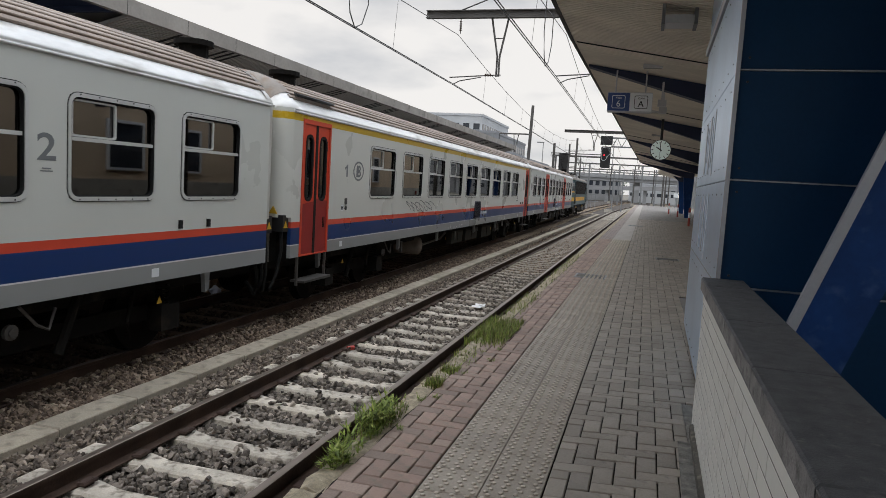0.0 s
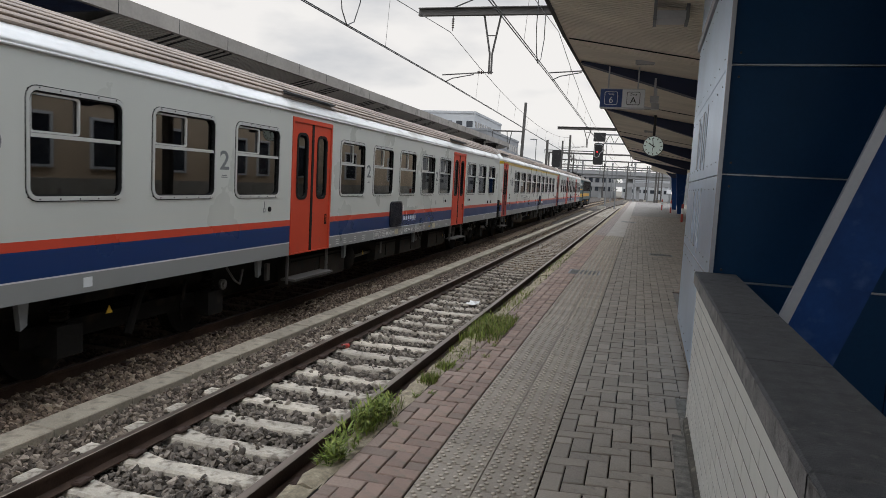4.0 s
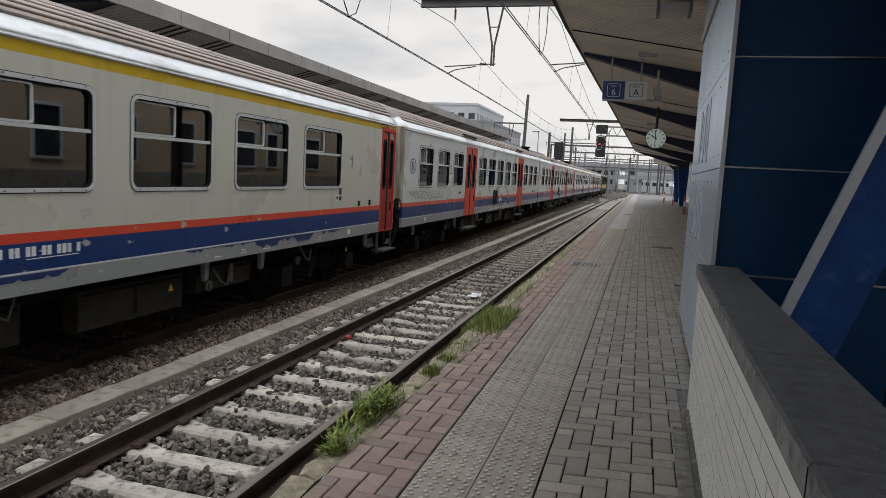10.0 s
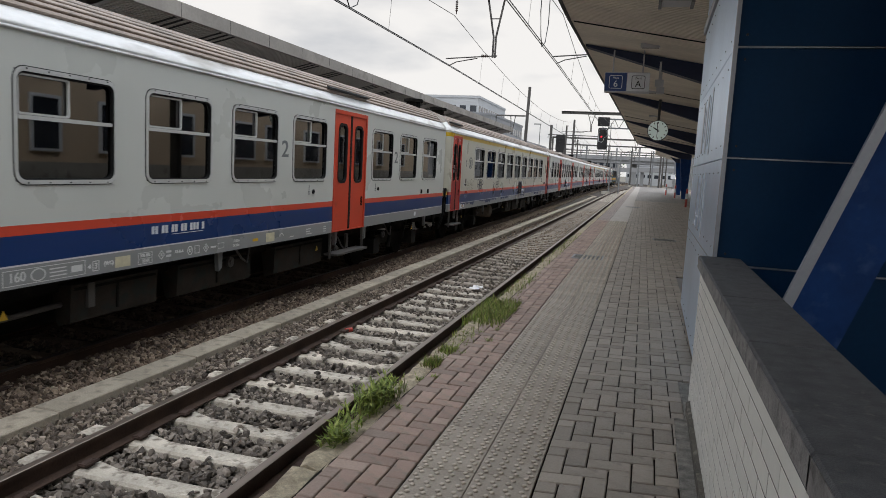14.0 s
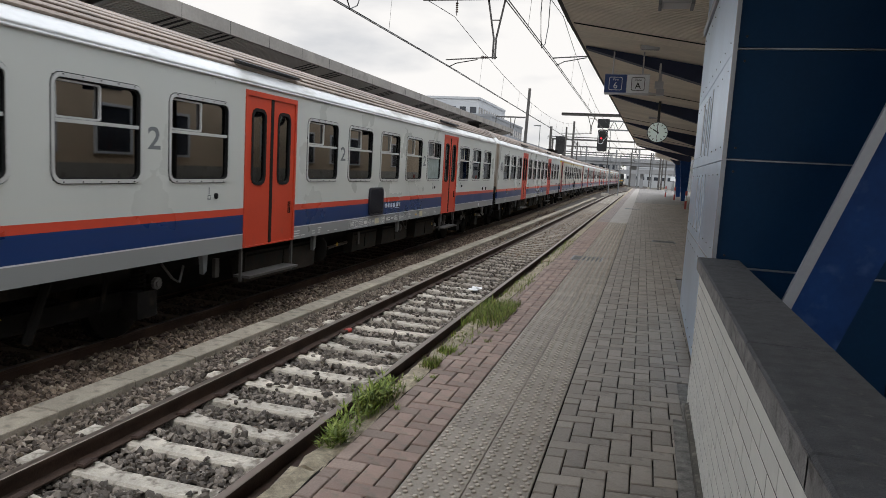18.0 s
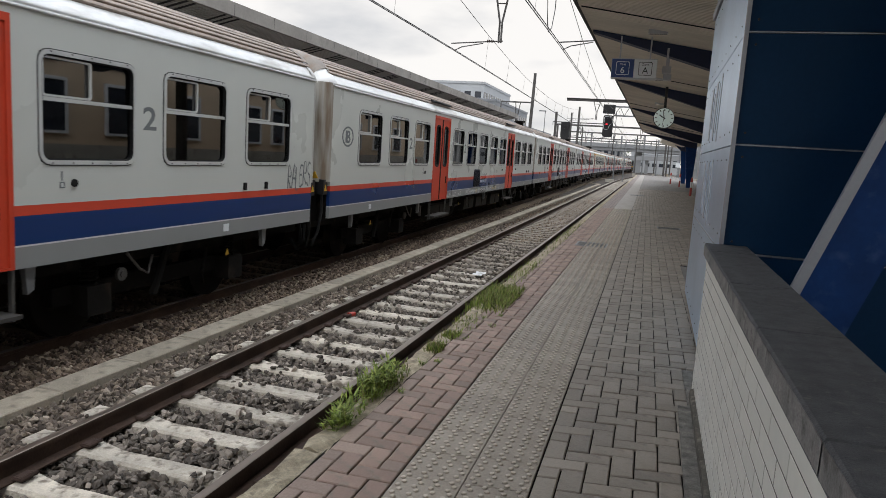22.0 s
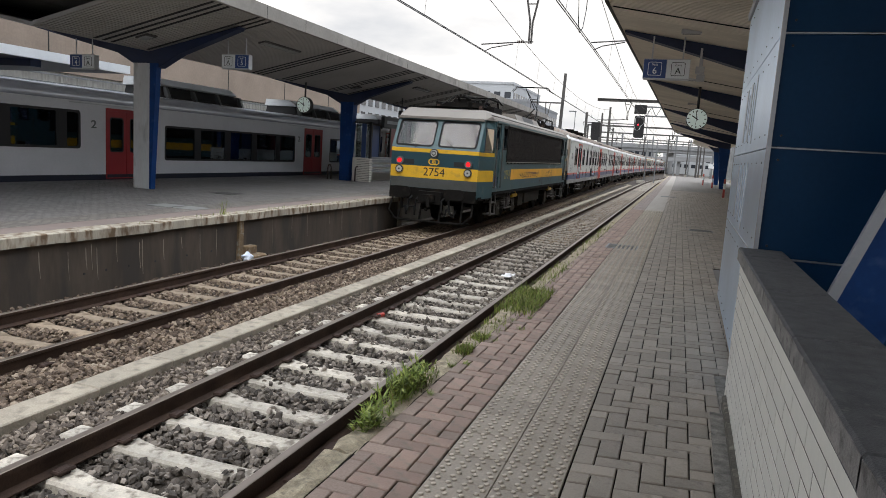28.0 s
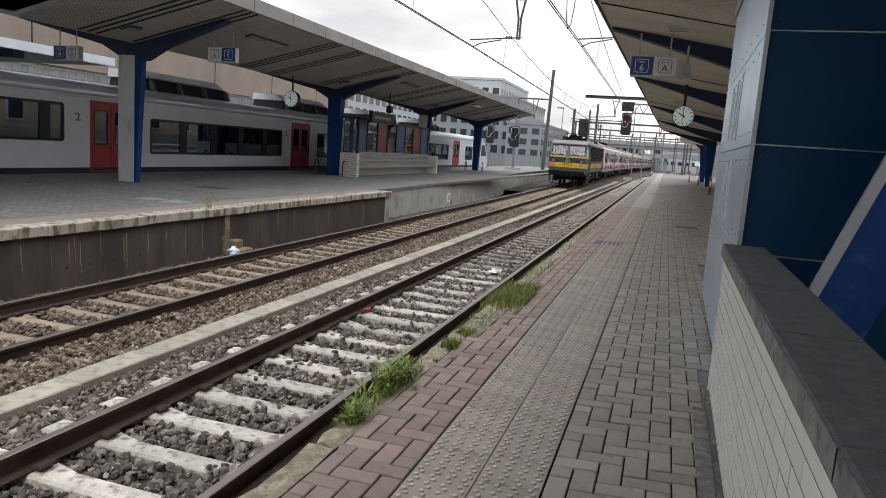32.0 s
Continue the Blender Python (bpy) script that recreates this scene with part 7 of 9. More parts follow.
def locomotive(name, label):
    """A boxy electric locomotive, about 17 m over the body; the cab towards -y trails."""
    root = thing(name, label, "locomotive", "locomotives of the train")
    H, W = 8.5, 1.5
    z0, z1 = 0.95, 3.24
    zs = 1.13                     # lower edge of the side walls
    # cab outline along y at floor and roof height
    for sx in (1, -1):
        x = sx * W
        cab_holes = [(-H + 2.23, -H + 2.73, 2.45, 3.14), (H - 2.73, H - 2.23, 2.45, 3.14)]
        door_holes = [(-H + 1.28, -H + 1.90, 1.22, 3.20), (H - 1.90, H - 1.28, 1.22, 3.20)]
        grille = (-H + 2.82, H - 2.82, 2.12, 3.14)
        wall = Shape().wall(x, -sx * 0.05, -H + 1.20, H - 1.20, zs, z1, cab_holes + door_holes + [grille])
        part("side_wall", wall, M_TEAL, root)
        for e in (-1, 1):
            ys = sorted((e * (H - 0.12), e * (H - 1.20)))
            s = Shape()
            s.add([(x, e * (H - 1.20), z0), (sx * 1.35, e * H, z0), (sx * 1.35, e * H, 2.30), (x, e * (H - 1.20), 2.30)], [(0, 1, 2, 3)])
            s.add([(x, e * (H - 1.20), 2.30), (x, e * (H - 1.08), 2.30), (x - sx * 0.03, e * (H - 1.08), z1), (x - sx * 0.03, e * (H - 1.20), z1)], [(0, 1, 2, 3)])
            s.add([(sx * 1.43, e * (H - 0.28), 2.30), (sx * 1.35, e * H, 2.30), (sx * 1.33, e * (H - 0.48), z1), (sx * 1.32, e * (H - 0.72), z1)], [(0, 1, 2, 3)])
            s.add([(x - sx * 0.02, e * (H - 1.08), 3.02), (sx * 1.37, e * (H - 0.62), 3.02), (sx * 1.32, e * (H - 0.72), z1), (x - sx * 0.03, e * (H - 1.08), z1)], [(0, 1, 2, 3)])
            part("cab_side", s, M_TEAL, root)
            part("cab_side_window", Shape().add([(x - sx * 0.015, e * (H - 1.06), 2.32), (sx * 1.43, e * (H - 0.30), 2.32), (sx * 1.375, e * (H - 0.60), 3.0), (x - sx * 0.03, e * (H - 1.06), 3.0)], [(0, 1, 2, 3)]), M_SCREEN, root)
            d = part("cab_door", Shape().wall(x - sx * 0.02, -sx * 0.03, *sorted((e * (H - 1.88), e * (H - 1.30))), 1.58, 3.18, [(*sorted((e * (H - 1.79), e * (H - 1.39))), 2.44, 3.10)]), M_TEAL, root)
            part("step_recess", Shape().box(*sorted((x - sx * 0.34, x - sx * 0.30)), *sorted((e * (H - 1.88), e * (H - 1.30))), 1.10, 1.60), M_UNDER, root)
            part("step", Shape().box(*sorted((x - sx * 0.22, x - sx * 0.02)), *sorted((e * (H - 1.84), e * (H - 1.34))), 1.24, 1.28), M_STEEL, root)
            part("door_seal", Shape().ring([(v, w) for v, w in rounded(*sorted((e * (H - 1.81), e * (H - 1.37))), 2.42, 3.12, 0.04)], rounded(*sorted((e * (H - 1.77), e * (H - 1.41))), 2.46, 3.08, 0.03), "x", x - sx * 0.02, x - sx * 0.012), M_RUBBER, d)
            part("door_pane", Shape().box(x - sx * 0.04 - 0.004, x - sx * 0.04 + 0.004, *sorted((e * (H - 1.79), e * (H - 1.39))), 2.44, 3.10), M_SCREEN, d)
            for dy in (1.23, 1.96):
                part("grab_rail", Shape().tube([(x + sx * 0.06, e * (H - dy), 1.25), (x + sx * 0.06, e * (H - dy), 2.75)], 0.02, 6).tube([(x, e * (H - dy), 1.27), (x + sx * 0.06, e * (H - dy), 1.27)], 0.012, 5).tube([(x, e * (H - dy), 2.73), (x + sx * 0.06, e * (H - dy), 2.73)], 0.012, 5), M_GRATE, d)
            part("side_pane_seal", Shape().ring(rounded(*sorted((e * (H - 2.76), e * (H - 2.20))), 2.42, 3.17, 0.12), rounded(*sorted((e * (H - 2.70), e * (H - 2.26))), 2.48, 3.11, 0.10), "x", x - sx * 0.02, x + sx * 0.012), M_RUBBER, root)
            part("side_pane", Shape().box(x - sx * 0.04 - 0.004, x - sx * 0.04 + 0.004, *sorted((e * (H - 2.73), e * (H - 2.23))), 2.45, 3.14), M_SCREEN, root)
            for z in (0.42, 0.78):
                part("step", Shape().box(min(x - sx * 0.28, x - sx * 0.02), max(x - sx * 0.28, x - sx * 0.02), *sorted((e * (H - 1.88), e * (H - 1.32))), z, z + 0.03), M_GRATE, root)
            part("step_rail", Shape().box(x - sx * 0.05 - 0.02, x - sx * 0.05 + 0.02, *sorted((e * (H - 1.90), e * (H - 1.84))), 0.4, 1.0).box(x - sx * 0.05 - 0.02, x - sx * 0.05 + 0.02, *sorted((e * (H - 1.39), e * (H - 1.28))), 0.4, 1.0), M_GRATE, root)
            part("waist_band", Shape().add([(x + sx * 0.003, e * (H - 1.20), 1.45), (sx * 1.354, e * H, 1.45), (sx * 1.354, e * H, 1.78), (x + sx * 0.003, e * (H - 1.20), 1.78)], [(0, 1, 2, 3)]), M_YELLOW, root)
            part("upper_band", Shape().add([(x + sx * 0.003, e * (H - 1.20), 2.19), (sx * 1.354, e * H, 2.19), (sx * 1.354, e * H, 2.30), (x + sx * 0.003, e * (H - 1.20), 2.30)], [(0, 1, 2, 3)]), M_YELLOW, root)
        part("side_grille", Shape().box(min(x - sx * 0.045, x - sx * 0.03), max(x - sx * 0.045, x - sx * 0.03), *grille), M_GRILLE, root, "brown ribbed air intake grille")
        part("grille_frame", Shape().ring([(grille[0] - 0.05, grille[2] - 0.06), (grille[1] + 0.05, grille[2] - 0.06), (grille[1] + 0.05, grille[3] + 0.05), (grille[0] - 0.05, grille[3] + 0.05)], [(grille[0], grille[2]), (grille[1], grille[2]), (grille[1], grille[3]), (grille[0], grille[3])], "x", x - sx * 0.03, x + sx * 0.025), M_UNDER, root)
        ribs = Shape()
        k = grille[0]
        while k < grille[1]:
            ribs.box(min(x - sx * 0.03, x - sx * 0.01), max(x - sx * 0.03, x - sx * 0.01), k, k + 0.034, grille[2], grille[3])
            k += 0.072
        part("grille_ribs", ribs, M_GRILLE, root)
        part("side_band", Shape().box(min(x, x + sx * 0.003), max(x, x + sx * 0.003), -H + 3.60, H - 2.06, 1.463, 1.81), M_SIDEYELLOW, root, "faded yellow waist band")
        part("gutter", Shape().box(min(x, x + sx * 0.03), max(x, x + sx * 0.03), -H + 1.3, H - 1.3, 3.22, 3.27), M_TEALTOP, root)
        part("roof_side", Shape().sheet([(x, 3.25), (sx * 1.485, 3.29), (sx * 1.485, 3.305), (sx * 1.46, 3.33), (sx * 1.455, 3.35), (sx * 1.42, 3.39), (sx * 1.34, 3.405), (sx * 1.37, 3.43), (sx * 1.30, 3.47), (sx * 1.20, 3.54)], "y", -H + 0.9, H - 0.9), M_LOCOROOF, root)
        part("sill", Shape().box(min(x, x - sx * 0.04), max(x, x - sx * 0.04), -H + 1.3, H - 1.3, 1.04, 1.128), M_UNDER, root)
        part("centre_tank", Shape().box(min(sx * 0.8, sx * 1.34), max(sx * 0.8, sx * 1.34), -1.5, 1.46, 0.52, 1.09), M_BOX, root, "grimy brown battery case")
        part("compressor_box", Shape().box(min(sx * 0.8, sx * 1.32), max(sx * 0.8, sx * 1.32), -2.6, -1.75, 0.45, 1.05), M_BOX, root)
        if sx > 0:
            y = -1.25
            for group in (2, 2, 4, 3, 1, 1, 1):
                for k in range(group):
                    part("number_bar", Shape().box(x + 0.003, x + 0.006, y, y + 0.045, 1.60, 1.69), M_SHELTERRED, root)
                    y += 0.07
                y += 0.07
            letters("2754", 0.40, M_FADEDNUM, root, pose(x + 0.003, -5.45, 1.63, 0, 0, 90), "fleet_number", bold=0.006)
            for words, y0, y1, w0, w1, r, paint, note, k in (
                    ("LTCHEE", 2.22, 2.92, 1.85, 2.07, 0.009, M_GRAFPALE, "pale sprayed tag", 45), ("MAPO", 1.86, 3.40, 1.24, 1.74, 0.020, M_GRAFPLUM, "plum sprayed tag over the yellow band", 41),
                    ("HMC", 0.42, 1.30, 1.20, 1.52, 0.018, M_GRAFPLUM, "plum sprayed tag", 42), ("...ZOLKI CIMEK!", 4.08, 6.25, 1.87, 2.05, 0.013, M_GRAFPALE, "pale sprayed tag", 43),
                    ("N4S", 5.86, 6.34, 2.22, 2.39, 0.010, M_GRAFPALE, "pale sprayed tag", 46)):
                part("graffiti", tag_text(words, y0, y1, w0, w1, x + 0.006, r, k), paint, root, note)
            cab_tag = tag_text("PSK", 7.42, 7.86, 1.87, 2.08, x + 0.006, 0.010, 47)
            cab_tag.v = [(p - 0.125 * (q - 7.3), q, w) for p, q, w in cab_tag.v]
            part("graffiti", cab_tag, M_GRAFPALE, root, "pale sprayed tag on the cab side")
            part("graffiti", scribble(44, -3.4, 0.0, 1.50, 1.72, x + 0.0065, 0.012, 10), M_GRAFPLUM, root, "row of small plum tags")
            for zz in (grille[2] - 0.085, grille[3] + 0.055):
                part("grille_rail", Shape().box(x, x + 0.045, grille[0] - 0.04, grille[1] + 0.04, zz, zz + 0.028), M_LOCOROOF, root, "dusty pale rail of the grille")
            for k in range(22):
                yy = grille[0] + 0.1 + k * (grille[1] - grille[0] - 0.2) / 21
                part("rail_bolt", Shape().box(x, x + 0.05, yy - 0.02, yy + 0.02, grille[2] - 0.12, grille[2] - 0.085), M_UNDER, root)
    # roof and its gear
    part("roof", Shape().sheet([(1.20, 3.54), (0.6, 3.60), (0, 3.62), (-0.6, 3.60), (-1.20, 3.54)], "y", -H + 0.9, H - 0.9), M_LOCOROOF, root, "dirty pale roof")
    for e in (-1, 1):
        s = Shape()
        s.add([(-1.20, e * (H - 0.9), 3.54), (1.20, e * (H - 0.9), 3.54), (1.33, e * (H - 0.48), 3.24), (-1.33, e * (H - 0.48), 3.24), (1.44, e * (H - 0.9), 3.38), (-1.44, e * (H - 0.9), 3.38), (1.5, e * (H - 1.0), 3.25), (-1.5, e * (H - 1.0), 3.25)], [(0, 1, 2, 3), (1, 4, 2), (0, 3, 5), (4, 6, 2), (5, 3, 7)])
        s.box(-1.32, 1.32, *sorted((e * (H - 0.50), e * (H - 0.38))), 3.19, 3.26)
        part("cab_roof", s, M_LOCOROOF, root, "pale dirty cab roof")
        # front: lower face, windscreens in a sloping face
        f = part("front", Shape().box(-1.35, 1.35, *sorted((e * H, e * (H - 0.05))), 0.98, 2.31), M_TEAL, root)
        part("front_band", Shape().box(-1.35, 1.35, *sorted((e * H, e * (H + 0.004))), 1.45, 1.80), M_YELLOW, f, "broad yellow band")
        part("upper_band", Shape().box(-1.35, 1.35, *sorted((e * H, e * (H + 0.004))), 2.20, 2.31), M_YELLOW, f, "thin yellow band")
        part("dark_band", Shape().box(-1.34, 1.34, *sorted((e * H, e * (H + 0.003))), 1.81, 2.19), M_TEALDARK, f)
        part("lower_panel", Shape().box(-1.34, 1.34, *sorted((e * H, e * (H + 0.003))), 1.165, 1.445), M_LOCOSKIRT, f, "dark grey lower panel")
        fr = Shape()
        slope = lambda z: e * (H - (z - 2.31) / 0.91 * 0.48)
        for xa, xb, za, zb in ((-1.35, 1.35, 2.31, 2.39), (-1.32, 1.32, 3.135, 3.23), (-1.35, -1.24, 2.39, 3.135), (1.24, 1.35, 2.39, 3.135), (-0.08, 0.08, 2.39, 3.135)):
            fr.add([(xa, slope(za), za), (xb, slope(za), za), (xb, slope(zb), zb), (xa, slope(zb), zb), (xa, slope(za) - e * 0.05, za), (xb, slope(za) - e * 0.05, za), (xb, slope(zb) - e * 0.05, zb), (xa, slope(zb) - e * 0.05, zb)], [(0, 1, 2, 3), (4, 7, 6, 5), (0, 4, 5, 1), (1, 5, 6, 2), (2, 6, 7, 3), (3, 7, 4, 0)])
        part("windscreen_frame", fr, M_TEALTOP, root)
        for xa, xb in ((-1.24, -0.08), (0.08, 1.24)):
            g = Shape()
            o = [(p, slope(q) + e * 0.006, q) for p, q in rounded(xa - 0.02, xb + 0.02, 2.37, 3.155, 0.12)]
            i = [(p, slope(q) + e * 0.006, q) for p, q in rounded(xa + 0.025, xb - 0.025, 2.415, 3.11, 0.10)]
            n = len(o)
            g.add(o + i, [(k, (k + 1) % n, n + (k + 1) % n, n + k) for k in range(n)])
            w = part("windscreen", g, M_RUBBER, root, "rubber windscreen seal")
            part("pane", Shape().add([(xa, slope(2.39) - e * 0.02, 2.39), (xb, slope(2.39) - e * 0.02, 2.39), (xb, slope(3.135) - e * 0.02, 3.135), (xa, slope(3.135) - e * 0.02, 3.135)], [(0, 1, 2, 3)]), M_SCREEN, w, "reflecting windscreen")
            part("wiper", Shape().tube([(xa + 0.62 if xa < -0.5 else xa + 0.55, slope(2.34) + e * 0.03, 2.34), (xa + 1.0 if xa < -0.5 else xa + 0.2, slope(2.62) + e * 0.03, 2.62)], 0.014, 5), M_BLACK, w)
        for x in (-1.06, 1.06):
            part("lamp_rim", Shape().tube([(x, e * H, 1.93), (x, e * (H + 0.05), 1.93)], 0.122, 16), M_GRATE, f)
            part("lamp_bezel", Shape().ring([(x + 0.105 * math.cos(radians(22.5 * q)), 1.93 + 0.105 * math.sin(radians(22.5 * q))) for q in range(16)], [(x + 0.082 * math.cos(radians(22.5 * q)), 1.93 + 0.082 * math.sin(radians(22.5 * q))) for q in range(16)], "y", e * (H + 0.05), e * (H + 0.062)), M_STEEL, f)
            part("tail_lamp", Shape().disc((x, e * (H + 0.055), 1.93), "y", 0.068, 0.012, 16), M_LAMPRED if e < 0 else M_LENS, f, "glowing red tail lamp" if e < 0 else "")
            part("headlamp_rim", Shape().tube([(x, e * H, 1.68), (x, e * (H + 0.05), 1.68)], 0.118, 16), M_STEEL, f)
            part("headlamp", Shape().disc((x, e * (H + 0.055), 1.68), "y", 0.10, 0.012, 16), M_LENS, f)
            part("lamp_bezel", Shape().ring([(x + 0.118 * math.cos(radians(22.5 * q)), 1.68 + 0.118 * math.sin(radians(22.5 * q))) for q in range(16)], [(x + 0.09 * math.cos(radians(22.5 * q)), 1.68 + 0.09 * math.sin(radians(22.5 * q))) for q in range(16)], "y", e * (H + 0.05), e * (H + 0.07)), M_BLACK, f)
            part("lamp_core", Shape().disc((x, e * (H + 0.064), 1.68), "y", 0.028, 0.012, 10), M_GRATE, f)
            part("vent", Shape().box(x * 0.74 - 0.17, x * 0.74 + 0.17, *sorted((e * H, e * (H + 0.008))), 1.84, 1.98), M_BLACK, f)
            part("buffer", Shape().tube([(x * 0.77, e * H, 1.05), (x * 0.77, e * (H + 0.42), 1.05)], 0.12, 12).prism(rounded(x * 0.77 - 0.30, x * 0.77 + 0.30, 0.90, 1.20, 0.13), "y", *sorted((e * (H + 0.42), e * (H + 0.46)))), M_UNDER, root)
        part("top_lamp_rim", Shape().tube([(0, e * H, 2.19), (0, e * (H + 0.05), 2.19)], 0.13, 16), M_BLACK, f)
        part("lamp_core", Shape().ring([(0.07 * math.cos(radians(22.5 * q)), 2.19 + 0.07 * math.sin(radians(22.5 * q))) for q in range(16)], [(0.045 * math.cos(radians(22.5 * q)), 2.19 + 0.045 * math.sin(radians(22.5 * q))) for q in range(16)], "y", e * (H + 0.055), e * (H + 0.072)), M_BLACK, f)
        part("top_lamp", Shape().disc((0, e * (H + 0.055), 2.19), "y", 0.10, 0.012, 16), M_LENS, f)
        part("emblem", Shape().ring([(p * 1.0, q) for p, q in rounded(-0.17, 0.17, 1.85, 2.03, 0.088, 6)], [(p, q) for p, q in rounded(-0.14, 0.14, 1.88, 2.0, 0.058, 6)], "y", e * H, e * (H + 0.006)), M_YELLOW, f)
        part("emblem_core", Shape().box(-0.055, -0.03, *sorted((e * H, e * (H + 0.006))), 1.895, 1.985).ring(rounded(-0.03, 0.05, 1.94, 1.988, 0.02, 3), rounded(-0.015, 0.03, 1.953, 1.975, 0.008, 3), "y", e * H, e * (H + 0.006)).ring(rounded(-0.03, 0.06, 1.892, 1.938, 0.02, 3), rounded(-0.015, 0.04, 1.905, 1.925, 0.008, 3), "y", e * H, e * (H + 0.006)), M_YELLOW, f)
        if e < 0:
            letters("2754", 0.34, M_BLACK, root, pose(0.02, -H - 0.006, 1.63), "fleet_number")
        part("buffer_beam", Shape().box(-1.34, 1.34, *sorted((e * (H + 0.02), e * (H - 0.25))), 0.82, 1.16), M_UNDER, root)
        part("guard_rail", Shape().tube([(-1.2, e * (H + 0.1), 0.24), (-0.9, e * (H + 0.2), 0.20), (0.9, e * (H + 0.2), 0.20), (1.2, e * (H + 0.1), 0.24)], 0.035, 6), M_UNDER, root)
        for x in (-0.95, -0.3, 0.3, 0.95):
            part("hanger", Shape().tube([(x, e * (H - 0.02), 0.85), (x * 1.02, e * (H + 0.16), 0.22)], 0.03, 6), M_UNDER, root)
        part("coupler_box", Shape().box(-0.35, 0.35, *sorted((e * H, e * (H + 0.25))), 0.72, 1.08).box(-0.18, 0.18, *sorted((e * (H + 0.25), e * (H + 0.38))), 0.8, 1.0), M_UNDER, root)
        part("coupler", Shape().tube([(0, e * H, 0.98), (0, e * (H + 0.4), 0.95), (0.04, e * (H + 0.42), 0.66), (-0.04, e * (H + 0.36), 0.55)], 0.06, 8), M_UNDER, root)
        for x in (-0.62, -0.4, 0.38, 0.6):
            part("brake_hose", Shape().tube([(x, e * H, 0.90), (x, e * (H + 0.22), 0.82), (x * 1.06, e * (H + 0.25), 0.5), (x * 1.2, e * (H + 0.1), 0.36), (x * 1.3, e * (H + 0.05), 0.6)], 0.03, 6), M_RUBBER, root)
        for x in (-1.0, 1.0):
            part("guard_bar", Shape().tube([(x * 1.25, e * (H - 0.1), 0.9), (x * 1.28, e * (H + 0.15), 0.45), (x * 1.05, e * (H + 0.2), 0.22), (x * 0.3, e * (H + 0.15), 0.2)], 0.03, 6), M_UNDER, root)
        # pantograph
        py = e * (H - 3.1)
        p = part("pantograph_base", Shape().box(-0.7, 0.7, py - 0.9, py + 0.9, 3.74, 3.80).box(-0.8, 0.8, py - 0.95, py - 0.85, 3.69, 3.83).box(-0.8, 0.8, py + 0.85, py + 0.95, 3.69, 3.83), M_UNDER, root)
        for a in (-0.7, 0.7):
            for b in (-0.9, 0.9):
                part("insulator", Shape().tube([(a, py + b, 3.56), (a, py + b, 3.75)], 0.075, 10), M_CLIP, p)
        if e < 0:
            arm = Shape().tube([(0.35, py + 0.8, 3.83), (0.1, py - 0.9, 4.03)], 0.045, 6).tube([(-0.35, py + 0.8, 3.83), (-0.1, py - 0.9, 4.03)], 0.045, 6).tube([(0.0, py - 0.9, 4.05), (0.0, py + 0.85, 4.11)], 0.04, 6)
            top = 4.13
            hy = py + 0.85
        else:
            arm = Shape().tube([(0.3, py - 0.8, 3.83), (0.08, py + 0.75, 4.55)], 0.028, 6).tube([(-0.3, py - 0.8, 3.83), (-0.08, py + 0.75, 4.55)], 0.028, 6).tube([(0.05, py + 0.75, 4.55), (0.3, py - 0.45, 5.42)], 0.018, 6).tube([(-0.05, py + 0.75, 4.55), (-0.3, py - 0.45, 5.42)], 0.018, 6).tube([(0.18, py + 0.15, 4.98), (-0.18, py + 0.15, 4.98)], 0.014, 5).tube([(0.08, py + 0.75, 4.55), (-0.3, py - 0.45, 5.42)], 0.012, 5)
            top, hy = 5.48, py - 0.45
        part("pantograph_arm", arm, M_UNDER, p)
        part("collector_head", Shape().tube([(-0.95, hy - 0.1, top - 0.22), (-0.72, hy - 0.1, top), (0.72, hy - 0.1, top), (0.95, hy - 0.1, top - 0.22)], 0.017, 6).tube([(-0.95, hy + 0.15, top - 0.22), (-0.72, hy + 0.15, top), (0.72, hy + 0.15, top), (0.95, hy + 0.15, top - 0.22)], 0.017, 6), M_UNDER, p)
        part("roof_cable", Shape().tube([(0.9, py + 0.6, 3.68), (0.95, py + 0.2, 3.98), (0.8, py - 0.4, 4.03), (0.7, py - 0.9, 3.68)], 0.03, 6).tube([(-0.6, py + 0.9, 3.78), (-0.3, py + 0.3, 4.0), (0.4, py - 0.3, 3.9)], 0.03, 6), M_UNDER, p)
        for q, zz in ((-1.3, 3.92), (-0.5, 4.0), (0.3, 4.04), (1.0, 3.96)):
            part("roof_insulator", Shape().tube([(0.45, py + q, 3.6), (0.45, py + q, zz - 0.06)], 0.06, 8).disc((0.45, py + q, 3.72), "z", 0.10, 0.02, 10).disc((0.45, py + q, 3.82), "z", 0.10, 0.02, 10), M_UNDER, p)
        part("busbar", Shape().tube([(0.45, py - 1.3, 3.90), (0.45, py - 0.5, 3.98), (0.45, py + 0.3, 4.02), (0.45, py + 1.0, 3.94), (0.2, py + 1.7, 3.74)], 0.025, 6).tube([(-0.5, py - 1.2, 3.74), (-0.4, py - 0.3, 4.06), (0.2, py + 0.6, 4.10), (0.6, py + 1.2, 3.78)], 0.022, 6), M_UNDER, p)
        part("switch_box", Shape().box(-0.35, 0.3, py - 0.45, py + 0.2, 3.80, 3.98).box(0.55, 0.95, py - 0.2, py + 0.9, 3.58, 3.78), M_UNDER, p)
        bogie(root, e * 4.5)
